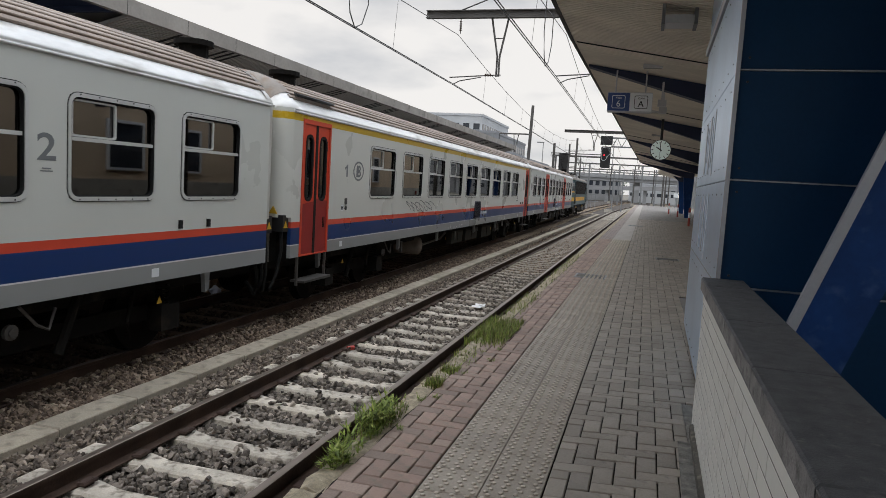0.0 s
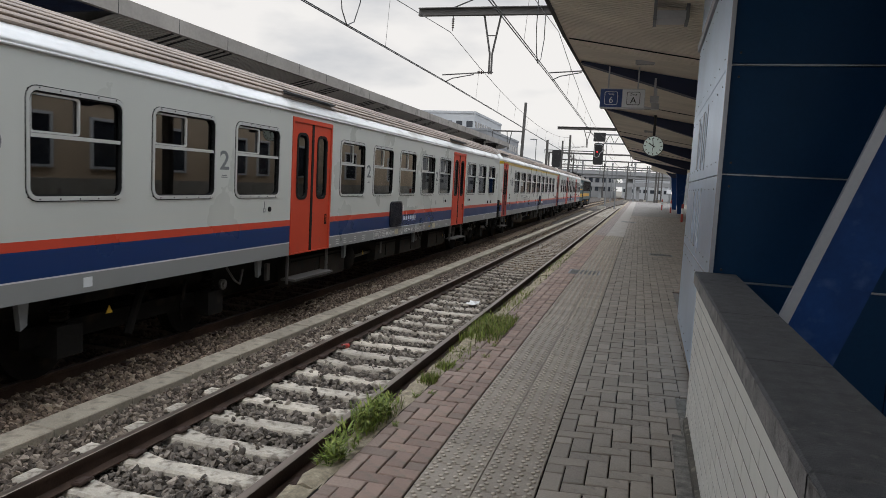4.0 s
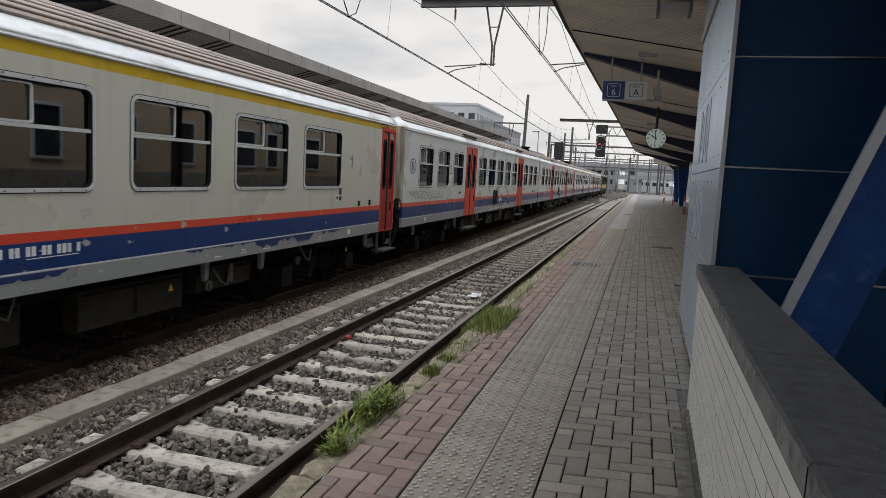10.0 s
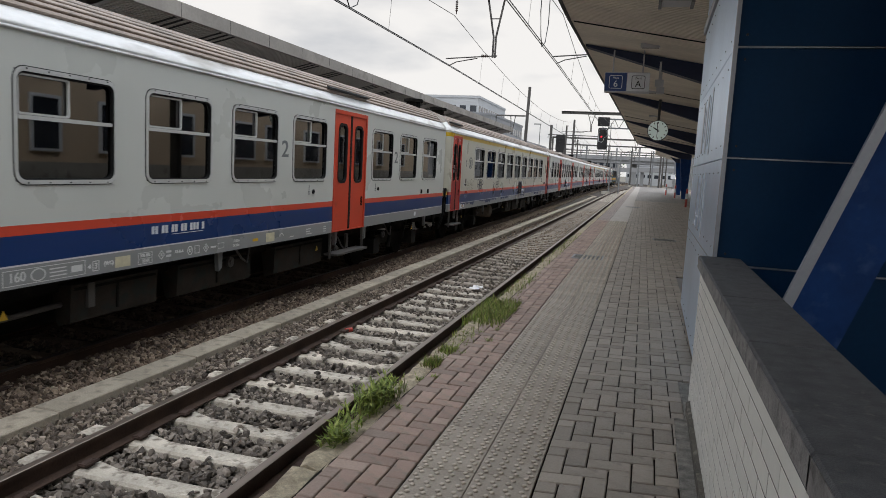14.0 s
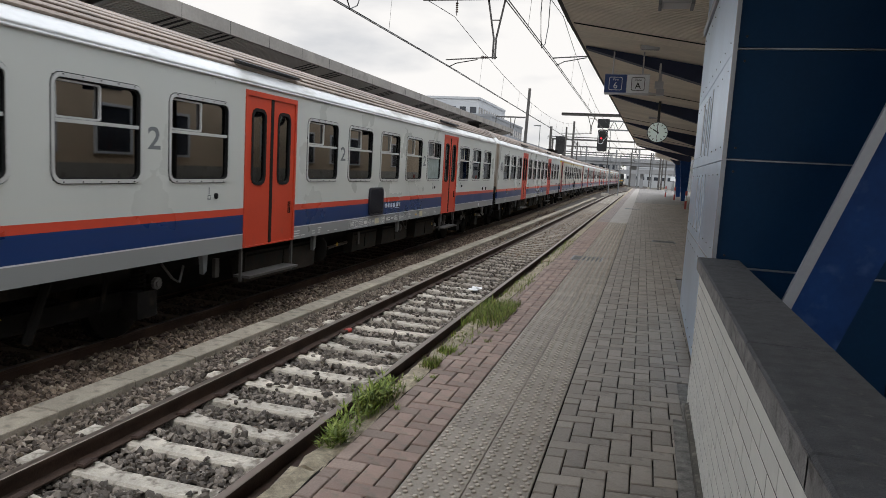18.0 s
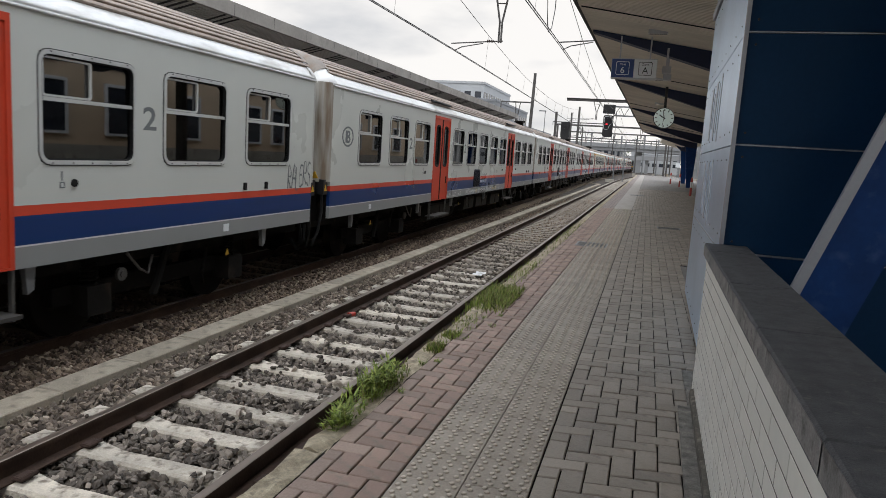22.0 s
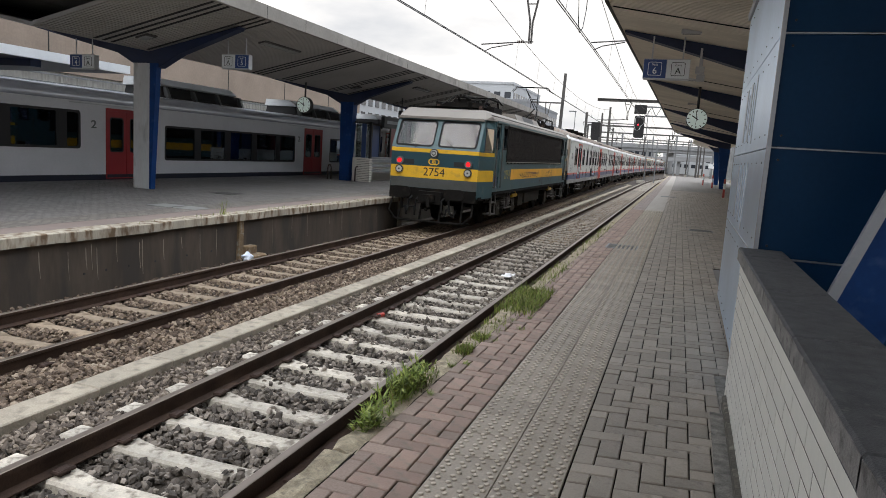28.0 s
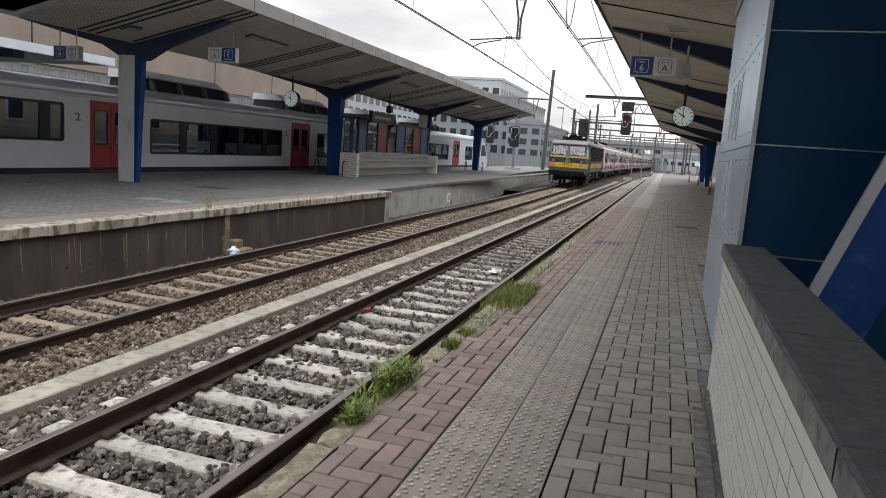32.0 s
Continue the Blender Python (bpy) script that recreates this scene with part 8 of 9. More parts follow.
        for sx in (-1, 1):
            for yc, rr in ((4.37, 0.165), (4.90, 0.12)):
                coil = Shape().tube([(sx * 1.24 + rr * math.cos(k * 0.8), e * yc + rr * math.sin(k * 0.8), 0.56 + k * 0.0094) for k in range(60)], 0.028, 6)
                part("coil_spring", coil, M_GRATE, root, "grey coil spring", True)
            part("spring_tray", Shape().box(min(sx * 1.05, sx * 1.42), max(sx * 1.05, sx * 1.42), *sorted((e * 4.12, e * 5.06)), 0.49, 0.53), M_GRATE, root)
            part("damper", Shape().tube([(sx * 1.36, e * 4.66, 0.53), (sx * 1.36, e * 4.66, 1.10)], 0.05, 8), M_GRATE, root)
            for q in (3.35, 5.55):
                part("axle_box", Shape().prism(rounded(*sorted((e * (q - 0.28), e * (q + 0.28))), 0.30, 0.78, 0.12), "x", min(sx * 1.12, sx * 1.30), max(sx * 1.12, sx * 1.30)), M_BOX, root)
                part("brake_hose", Shape().tube([(sx * 1.33, e * q, 0.62), (sx * 1.38, e * (q + 0.2), 0.50), (sx * 1.36, e * (q + 0.42), 0.62), (sx * 1.3, e * (q + 0.48), 0.85)], 0.018, 5), M_GRATE, root)
            part("yellow_pipe", Shape().tube([(sx * 1.37, e * 3.28, 0.89), (sx * 1.37, e * 4.06, 0.89)], 0.072, 10).tube([(sx * 1.37, e * 3.45, 0.89), (sx * 1.35, e * 3.45, 1.12)], 0.05, 8).disc((sx * 1.37, e * 3.62, 0.89), "y", 0.072, 0.02, 10), M_YELLOWPIPE, root, "yellow pipe")
    part("roof_hatch", Shape().prism([(-1.0, 3.56), (1.0, 3.56), (0.86, 3.80), (-0.86, 3.80)], "y", -2.2, 2.2), M_LOCOROOF, root)
    for sx in (-1, 1):
        part("roof_louvre", Shape().add([(sx * 0.997, -1.0, 3.58), (sx * 0.997, 1.0, 3.58), (sx * 0.877, 1.0, 3.79), (sx * 0.877, -1.0, 3.79)], [(0, 1, 2, 3)]), M_BLACK, root)
    part("cab_floor", Shape().box(-1.4, 1.4, -H + 0.1, H - 0.1, 0.9, 1.0), M_UNDER, root)
    for e in (-1, 1):
        part("cab_bulkhead", Shape().box(-1.42, 1.42, *sorted((e * (H - 2.06), e * (H - 2.12))), 1.0, 3.2), M_CABWALL, root)
    for e in (-1, 1):
        part("desk", Shape().box(-1.3, 1.3, *sorted((e * (H - 0.1), e * (H - 0.75))), 1.0, 2.1), M_UNDER, root)
    return root


M_CABWALL = mat("cab_bulkhead_pale", (0.20, 0.19, 0.27), 0.7, var=0.1, coarse=2, fine=20)
M_SCREEN = glass_mat("windscreen_glass", (0.80, 0.82, 0.95), 0.9, 0.03, 1.55)
loco_rear = locomotive("electric_locomotive", "teal and yellow electric locomotive with lit red tail lamps")
loco_front = copy_thing(loco_rear, pose(0, 0, 0, 0, 0, 180))
tagged(loco_front, "dark teal electric locomotive leading the train")

# ---- stabled electric unit behind the island platform ----
EX = -16.43


def high(a):
    """Sill and head of a unit's window: the end saloon lies higher than the middle one."""
    return (0.93, 1.98) if 7 < a < 8 else (0.62, 1.74)


def emu_car(label, y0, y1, doors, windows, body, units=()):
    c = thing("emu_car", label, "train car", "stabled electric unit")
    holes = [(a, b, 0.16, 2.14) for a, b in doors] + [(a, b, *high(a)) for a, b in windows]
    part("side_wall", Shape().wall(EX, -0.06, y0, y1, 0.16, 2.28, holes), body, c)
    part("sill_band", Shape().box(EX - 0.06, EX - 0.002, y0, y1, -0.12, 0.158), M_BLUEBLACK, c, "dark blue sill band")
    part("roof_edge", Shape().sheet([(EX, 2.27), (EX + 0.025, 2.29), (EX + 0.035, 2.36), (EX + 0.02, 2.45), (EX - 0.03, 2.54), (EX - 0.12, 2.62), (EX - 0.24, 2.67), (EX - 0.36, 2.69)], "y", y0, y1), M_EMUROOF, c, "shiny grey roof edge", True)
    part("roof", Shape().box(EX - 2.6, EX - 0.31, y0, y1, 2.55, 2.69), M_EMU, c)
    part("far_wall", Shape().wall(EX - 2.76, -0.06, y0, y1, -0.32, 2.6, [(a, b, *high(a)) for a, b in windows]), body, c)
    part("floor", Shape().box(EX - 2.75, EX - 0.07, y0, y1, -0.1, 0.0), M_UNDER, c)
    part("skirt", Shape().box(EX - 0.10, EX - 0.02, y0 + 0.2, y1 - 0.2, -0.62, -0.125), M_BLACK, c)
    part("inner_gangway", Shape().box(EX - 2.7, EX - 0.1, y1 - 0.06, y1, 0, 2.6).box(EX - 2.7, EX - 0.1, y0, y0 + 0.06, 0, 2.6), M_LINING, c)
    for a, b in windows:
        z0, z1 = high(a)
        w = part("window", Shape().ring(rounded(a - 0.02, b + 0.02, z0 - 0.02, z1 + 0.02, 0.1), rounded(a + 0.05, b - 0.05, z0 + 0.05, z1 - 0.05, 0.08), "x", EX - 0.02, EX + 0.008), M_BLACK, c)
        part("pane", Shape().box(EX - 0.03, EX - 0.024, a, b, z0, z1), M_EMUGLASS, w)
        k = a + (1.5 if z0 < 0.7 else 0.7)
        while k < b - 0.6:
            part("mullion", Shape().box(EX - 0.022, EX + 0.004, k, k + 0.35, z0 + 0.02, z1 - 0.02), M_BLACK, w)
            k += 1.75
        part("seat_block", Shape().box(EX - 1.2, EX - 0.3, a + 0.3, b - 0.3, 0.0, 0.9), M_SHELTERBLUE, w)
    for a, b in doors:
        m = (a + b) / 2
        d = part("door", Shape().ring([(a, 0.03), (b, 0.03), (b, 2.14), (a, 2.14)], [(a + 0.05, 0.06), (b - 0.05, 0.06), (b - 0.05, 2.06), (a + 0.05, 2.06)], "x", EX - 0.05, EX + 0.01), M_EMUDOOR, c)
        for p, q in ((a + 0.052, m - 0.01), (m + 0.01, b - 0.052)):
            hole = (p + 0.14, q - 0.14, 0.85, 1.86)
            leaf = part("leaf", Shape().wall(EX - 0.012, -0.03, p, q, 0.06, 2.06, [hole]), M_EMUDOOR, d)
            part("rim", Shape().ring(rounded(hole[0] - 0.02, hole[1] + 0.02, hole[2] - 0.02, hole[3] + 0.02, 0.09), rounded(hole[0] + 0.01, hole[1] - 0.01, hole[2] + 0.01, hole[3] - 0.01, 0.08), "x", EX - 0.03, EX - 0.004), M_BLACK, leaf)
            part("pane", Shape().box(EX - 0.034, EX - 0.03, *hole), M_EMUGLASS, leaf)
    for a, b in doors:
        letters("2", 0.36, M_NUM, c, pose(EX + 0.004, a - 0.45, 1.62, 0, 0, 90) @ Matrix.Diagonal((1.2, 1, 0.9, 1)), "class_number", bold=0.006)
        part("door_lamp", Shape().box(EX, EX + 0.02, a - 1.3, b + 0.3, 2.20, 2.225), M_SIGNGREY, c)
    for a in units:
        part("roof_unit", Shape().prism([(EX - 2.3, 2.68), (EX - 0.5, 2.68), (EX - 0.66, 2.80), (EX - 0.72, 3.10), (EX - 2.2, 3.10)], "y", a, a + 4.6), M_BLACK, c, "dark roof equipment case")
        part("unit_cover", Shape().prism([(EX - 2.25, 3.11), (EX - 0.68, 3.11), (EX - 0.62, 3.14), (EX - 1.0, 3.38), (EX - 2.2, 3.40)], "y", a - 0.1, a + 4.2), M_EMUWHITE, c, "pale roof equipment cover")
        for q in (0.1, 1.5, 2.9, 4.3):
            part("unit_bracket", Shape().prism([(EX - 0.66, 2.69), (EX - 0.42, 2.69), (EX - 0.60, 3.08), (EX - 0.70, 3.08)], "y", a + q, a + q + 0.12), M_STEEL, c)
    return c


emu_car("silver-grey electric train car with red doors, standing", 3.0, 34.4, [(16.65, 18.35), (28.3, 30.0)], [(7.2, 15.7), (19.2, 27.5), (30.8, 33.4)], M_EMU, (19.8, 28.6))
emu_car("silver-grey electric train car with dark window band", -22, 2.9, [(-8.0, -6.2)], [(-4.8, 1.8), (-18, -10)], M_EMU)
emu_car("white electric train car with an orange-red door", 34.6, 62.0, [(53.6, 55.4)], [(40.5, 52.4), (57.2, 59.4)], M_EMUWHITE, (38.0, 47.0))
nose = thing("emu_cab", "sloping white cab end with dark windscreen", "train cab", "stabled electric unit")
part("shell", Shape().prism([(62.0, -0.3), (64.8, -0.3), (65.0, 0.6), (63.9, 2.0), (62.6, 2.6), (62.0, 2.68)], "x", EX - 2.8, EX), M_EMUWHITE, nose)
part("windscreen", Shape().add([(EX - 0.1, 64.98, 0.75), (EX - 2.7, 64.98, 0.75), (EX - 2.7, 63.95, 2.12), (EX - 0.1, 63.95, 2.12)], [(0, 1, 2, 3)]), M_GLASSDK, nose)
part("side_pane", Shape().prism([(62.5, 1.0), (64.4, 1.0), (63.6, 2.0), (62.5, 2.0)], "x", EX + 0.001, EX + 0.01), M_BLACK, nose)

# ---- buildings and canopies behind ----
cb = thing("canopy_behind", "white-edged canopy over the next platform", "canopy", kind="structure")
part("fascia", Shape().box(-20.6, -20.4, -30, 21.9, 3.66, 3.96), M_WHITE, cb)
part("soffit", Shape().box(-27, -20.6, -30, 21.85, 3.66, 3.75), M_NAVYSTEEL, cb)
part("roof", Shape().box(-27, -20.6, -30, 21.85, 3.84, 3.94), M_FASCIA, cb)
for y in (-6, 6, 18):
    part("beam", Shape().box(-27, -20.7, y - 0.2, y + 0.2, 3.42, 3.655), M_NAVYSTEEL, cb)
hall = thing("station_hall", "long tan panelled building with pale louvred base", "building", kind="structure")
part("upper_wall", Shape().box(-34, -30, -40, 62, 4.2, 10.4), M_TAN, hall)
part("base_wall", Shape().box(-33.8, -30.2, -40, 62, -1.3, 4.19), M_PALEFAC, hall)
for k in range(14):
    part("wall_joint", Shape().box(-30.002, -29.98, -38 + k * 7.2, -37.94 + k * 7.2, 4.2, 10.4), M_SLOT, hall)
part("cable_pipe", Shape().box(-29.98, -29.9, -40, 62, 4.0, 4.08).box(-29.98, -29.9, -40, 62, 3.6, 3.66), M_STEEL, hall)


def block(name, label, x0, x1, y0, y1, z1, wall, rows, cols_front, cols_side, group="distant buildings", roof=None, wz=0.55):
    """A plain office block with recessed ribbon windows on the faces towards the line."""
    b = thing(name, label, "building", group)
    part("wall", Shape().box(x0, x1, y0, y1, -1.3, z1), wall, b)
    part("parapet", Shape().box(x0 - 0.15, x1 + 0.15, y0 - 0.15, y1 + 0.15, z1, z1 + 0.5), roof or wall, b)
    h = (z1 - 1.0) / rows
    for r in range(rows):
        za = 1.2 + r * h
        for k in range(cols_front):
            w = (x1 - x0) / cols_front
            part("window", Shape().box(x0 + w * (k + 0.2), x0 + w * (k + 0.8), y0 - 0.06, y0 + 0.1, za, za + h * wz), M_OFFGLASS, b)
        for k in range(cols_side):
            w = (y1 - y0) / cols_side
            part("window", Shape().box(x1 - 0.1, x1 + 0.06, y0 + w * (k + 0.2), y0 + w * (k + 0.8), za, za + h * wz), M_OFFGLASS, b)
    return b


block("office_building", "grey multi-storey office with white set-back top floor", -62, -33, 150, 190, 13.2, M_OFFICE, 4, 12, 14)
block("office_penthouse", "white roof storey of the grey office with dark windows", -58, -36.5, 152, 182, 17.0, M_OFFICEWHITE, 5, 9, 12, wz=0.42)
block("office_building", "low grey annexe with long window bands", -33, -25.5, 145, 185, 7.6, M_OFFICE, 3, 3, 14)
block("office_building", "long pale building with rows of small windows", -66, -46, 80, 135, 9.5, M_OFFICEWHITE, 4, 6, 22)
block("town_house", "far grey house beyond the yard", 20, 42, 330, 350, 13, M_OFFICE, 3, 6, 4)
block("town_house", "far pale house beyond the yard", -40, -12, 340, 360, 10, M_OFFICEWHITE, 3, 8, 4)
block("town_house", "far house behind the viaduct", 60, 90, 300, 320, 15, M_OFFICE, 4, 6, 4)

side_hall = thing("platform_building", "long tan station building behind the camera's platform", "building", kind="structure")
part("wall", Shape().box(11.0, 14.0, -45, 70, 0.0, 5.6), M_TANLIT, side_hall)
part("plinth", Shape().box(10.9, 11.0, -45, 70, 0.0, 0.9), M_WALLNEW, side_hall)
part("cornice", Shape().box(10.75, 11.0, -45, 70, 5.2, 5.75), M_WALLNEW, side_hall)
for k in range(24):
    y = -42 + k * 4.4 + 0.5 * (k % 3)
    w = 1.2 + 0.8 * (k % 2)
    part("window", Shape().box(10.95, 11.0, y, y + w, 1.4, 3.3), M_OFFGLASS, side_hall)
    part("window_frame", Shape().ring([(y - 0.12, 1.3), (y + w + 0.12, 1.3), (y + w + 0.12, 3.42), (y - 0.12, 3.42)], [(y, 1.4), (y + w, 1.4), (y + w, 3.3), (y, 3.3)], "x", 10.9, 11.0), M_WHITE, side_hall)
    part("window", Shape().box(10.95, 11.0, y + 0.3, y + 0.3 + w * 0.6, 4.0, 4.9), M_OFFGLASS, side_hall)

viaduct = thing("viaduct", "grey concrete road viaduct crossing the yard", "bridge", kind="structure")
part("deck", Shape().box(-140, 160, 232, 243, 5.6, 7.0), M_BRIDGE, viaduct)
part("parapet", Shape().box(-140, 160, 231.6, 232, 6.6, 7.9), M_BRIDGE, viaduct)
for k in range(16):
    part("pier", Shape().box(-130 + 18 * k, -128.4 + 18 * k, 234, 241, -1.3, 5.6), M_BRIDGE, viaduct)
for k in range(60):
    part("railing_post", Shape().box(-70 + 2.6 * k, -69.85 + 2.6 * k, 231.7, 231.85, 7.9, 9.3), M_STEEL, viaduct)
part("railing", Shape().box(-70, 86, 231.75, 231.85, 9.2, 9.3).box(-70, 86, 231.75, 231.85, 8.5, 8.58), M_STEEL, viaduct)
ramp_deck = thing("ramp_bridge", "sloping grey ramp behind the viaduct", "bridge", kind="structure")
part("deck", Shape().prism([(-40, 1.5), (60, 5.2), (60, 6.4), (-40, 2.7)], "y", 212, 218), M_BRIDGE, ramp_deck)
for k in range(9):
    part("pier", Shape().box(-34 + 11 * k, -33 + 11 * k, 213, 217, -1.3, 1.8 + 0.4 * k), M_BRIDGE, ramp_deck)


for k in range(13):
    rnd = random.Random(300 + k)
    x0, y0 = -120 + k * 19, 250 + rnd.uniform(0, 6)
    block("town_building", "grey distant town building behind the viaduct", x0, x0 + rnd.uniform(13, 18.5), y0, y0 + 14, rnd.uniform(4.6, 8.2), (M_OFFICE, M_BRIDGE, M_OFFICEWHITE, M_TAN)[k % 4], 2, 7, 2)
for k, (x, y, hgt) in enumerate(((4.3, 78, 8.5), (5.6, 88, 9.5), (4.9, 101, 9.0), (6.6, 118, 9.5), (5.4, 134, 9.0), (8.6, 124, 8.0), (-1.2, 150, 9.0), (-6.2, 160, 9.0), (1.8, 172, 9.0), (-12.0, 150, 9.0), (-3.6, 190, 9.5))):
    m = thing("steel_pole", "plain grey steel pole in the yard", "pole", "yard poles", at=(x, y, -1.3 if y > 112 else 0))
    part("shaft", Shape().box(-0.16, 0.16, -0.12, 0.12, 0, hgt), M_STEEL, m)
    part("foot", Shape().box(-0.3, 0.3, -0.25, 0.25, 0, 0.3), M_CONC, m)
    part("cross_arm", Shape().box(-1.6, 0.3, -0.05, 0.05, hgt - 1.2, hgt - 1.1), M_STEEL, m)


def crown(n, x, y, z, rx, rz, seed, leaf=0.35):
    rnd = random.Random(seed)
    s = Shape()
    for _ in range(n):
        a, b, c = rnd.gauss(0, 0.42), rnd.gauss(0, 0.42), rnd.gauss(0, 0.42)
        p = Vector((x + a * rx, y + b * rx, z + c * rz))
        u = Vector((rnd.uniform(-1, 1), rnd.uniform(-1, 1), rnd.uniform(-1, 1))).normalized() * leaf * rnd.uniform(0.6, 1.3)
        w = u.cross(Vector((rnd.uniform(-1, 1), rnd.uniform(-1, 1), 1))).normalized() * leaf * rnd.uniform(0.5, 1)
        s.add([p - u, p + w, p + u, p - w], [(0, 1, 2, 3)])
    return s


for k in range(22):
    rnd = random.Random(900 + k)
    x, y = -95 + k * 9.5 + rnd.uniform(-3, 3), 262 + rnd.uniform(0, 40)
    hgt = rnd.uniform(5, 8.5)
    t = thing("tree", "distant leafy green tree behind the viaduct", "tree", "distant trees", at=(x, y, -1.35))
    part("trunk", Shape().tube([(0, 0, 0), (0.1, 0, hgt * 0.5), (0.3, 0.1, hgt * 0.9)], 0.25, 6, 0.08).tube([(0.1, 0, hgt * 0.45), (1.0, 0.3, hgt * 0.8)], 0.1, 5, 0.04).tube([(0.1, 0, hgt * 0.5), (-0.9, 0.2, hgt * 0.85)], 0.1, 5, 0.04), M_BARK, t)
    part("crown", crown(420, 0, 0, hgt * 0.82, 3.4, hgt * 0.42, k, 0.5), M_TREE, t)
scrub = Shape()
for k in range(14):
    c = crown(170, -22 + random.uniform(-7, 7), 66 + k * 3.2, -0.7, 1.6, 0.6, 700 + k, 0.14)
    scrub.add(c.v, c.f)
tagged(part("scrub", scrub, M_GRASS), "low green scrub on the disused ground", "plants", kind="stuff")
# ---- overhead line ----
def droop(a, b, sag, n=8):
    a, b = Vector(a), Vector(b)
    return [a.lerp(b, i / n) - Vector((0, 0, sag * 4 * (i / n) * (1 - i / n))) for i in range(n + 1)]


def registration(parent, x, y, zb, zc, tip):
    """A hanging drop bracket with an insulated arm that holds the contact wire to one side."""
    part("drop_bracket", Shape().tube([(x - 0.28, y, zb), (x - 0.03, y, zc + 0.95), (x - 0.03, y, zc + 0.28)], 0.035, 6).tube([(x + 0.28, y, zb), (x + 0.05, y, zc + 0.95), (x + 0.05, y, zc + 0.28)], 0.035, 6).tube([(x - 0.16, y, zc + 1.55), (x + 0.16, y, zc + 1.55)], 0.02, 5), M_DARKSTEEL, parent)
    part("arm", Shape().tube([(x + 0.12, y, zc + 0.34), (x - 0.2, y, zc + 0.33), (tip - 0.12, y, zc + 0.24)], 0.022, 6), M_DARKSTEEL, parent)
    part("steady_arm", Shape().tube([(x - 0.55, y, zc + 0.26), (tip + 0.25, y, zc + 0.13), (tip, y, zc + 0.01)], 0.018, 6), M_DARKSTEEL, parent)
    ins = Shape()
    for k in range(4):
        ins.disc((x - 0.22 - k * 0.06, y, zc + 0.335), "x", 0.05, 0.012, 8)
    part("insulator", ins, M_CLIP, parent)


BEAM_Y, BEAM_Z = 23.3, 7.28
portal = thing("catenary_portal", "steel beam over the tracks with drop brackets", "catenary support", "catenary supports")
part("beam", Shape().box(-7.75, 7.0, BEAM_Y - 0.11, BEAM_Y - 0.07, BEAM_Z - 0.13, BEAM_Z + 0.13).box(-7.75, 7.0, BEAM_Y - 0.2, BEAM_Y, BEAM_Z + 0.1, BEAM_Z + 0.13).box(-7.75, 7.0, BEAM_Y - 0.2, BEAM_Y, BEAM_Z - 0.13, BEAM_Z - 0.1), M_DARKSTEEL, portal)
part("post", Shape().box(6.6, 6.9, BEAM_Y - 0.25, BEAM_Y + 0.05, 0, 8.2), M_DARKSTEEL, portal)
part("stay", Shape().tube([(-6.6, BEAM_Y, BEAM_Z + 0.14), (-3.0, BEAM_Y, BEAM_Z + 1.5), (6.8, BEAM_Y, 8.2)], 0.025, 5), M_DARKSTEEL, portal)
registration(portal, -5.18, BEAM_Y, BEAM_Z - 0.13, 4.95, -6.72)
registration(portal, -1.55, BEAM_Y, BEAM_Z - 0.13, 5.05, -3.05)
for x in (-6.55, -2.85):
    st = Shape()
    for k in range(5):
        st.disc((x, BEAM_Y, BEAM_Z - 0.22 - 0.07 * k), "z", 0.045, 0.015, 8)
    part("insulator_string", st.tube([(x, BEAM_Y, BEAM_Z - 0.13), (x, BEAM_Y, BEAM_Z - 0.62)], 0.015, 5), M_CLIP, portal)


def overhead(name, xs, zc, zm, y_supports):
    """Contact wire, carrying cable and droppers along one track."""
    w = thing(name, "overhead contact wire with carrying cable and droppers", "overhead wire", "overhead wires")
    for (xa, a), (xb, b) in zip(zip(xs, y_supports), list(zip(xs, y_supports))[1:]):
        part("contact_wire", Shape().tube([(xa, a, zc), (xb, b, zc)], 0.013, 5).tube([(xa + 0.06, a, zc), (xb + 0.06, b, zc)], 0.013, 5), M_WIRE, w)
        cat = droop((xa + 0.1, a, zm), (xb + 0.1, b, zm), 1.0, 10)
        part("carrying_cable", Shape().tube(cat, 0.011, 5), M_WIRE, w)
        for k in range(1, 10):
            p = cat[k]
            part("dropper", Shape().tube([p, (p.x - 0.08, p.y, zc)], 0.0045, 4), M_WIRE, w)
    return w


overhead("overhead_wire", (-6.65, -6.72, -7.3, -7.9, -7.5), 4.95, 6.62, (-36, BEAM_Y, 71, 125, 190))
overhead("overhead_wire", (-3.15, -3.05, -3.35, -3.2, 0.5), 5.05, 6.62, (-36, BEAM_Y, 71, 125, 190))
loops = thing("wire_jumper", "looped black jumper cables on the overhead wire", "cable")
part("loop", Shape().tube([(-6.65, 14.4, 6.6), (-6.62, 14.3, 5.7), (-6.65, 14.5, 5.2), (-6.7, 14.9, 4.96)], 0.014, 5), M_WIRE, loops)
part("loop", Shape().tube([(-6.65, 15.3, 6.6), (-6.6, 15.4, 5.6), (-6.66, 15.2, 5.1), (-6.7, 14.9, 4.96)], 0.014, 5), M_WIRE, loops)
part("loop", Shape().tube([(-3.1, 19.7, 6.8), (-3.1, 19.6, 5.9), (-3.1, 19.9, 5.3), (-3.1, 20.2, 5.06)], 0.014, 5), M_WIRE, loops)
part("loop", Shape().tube([(-3.1, 21.2, 6.8), (-3.1, 21.2, 5.9), (-3.1, 20.8, 5.3), (-3.1, 20.2, 5.06)], 0.014, 5), M_WIRE, loops)


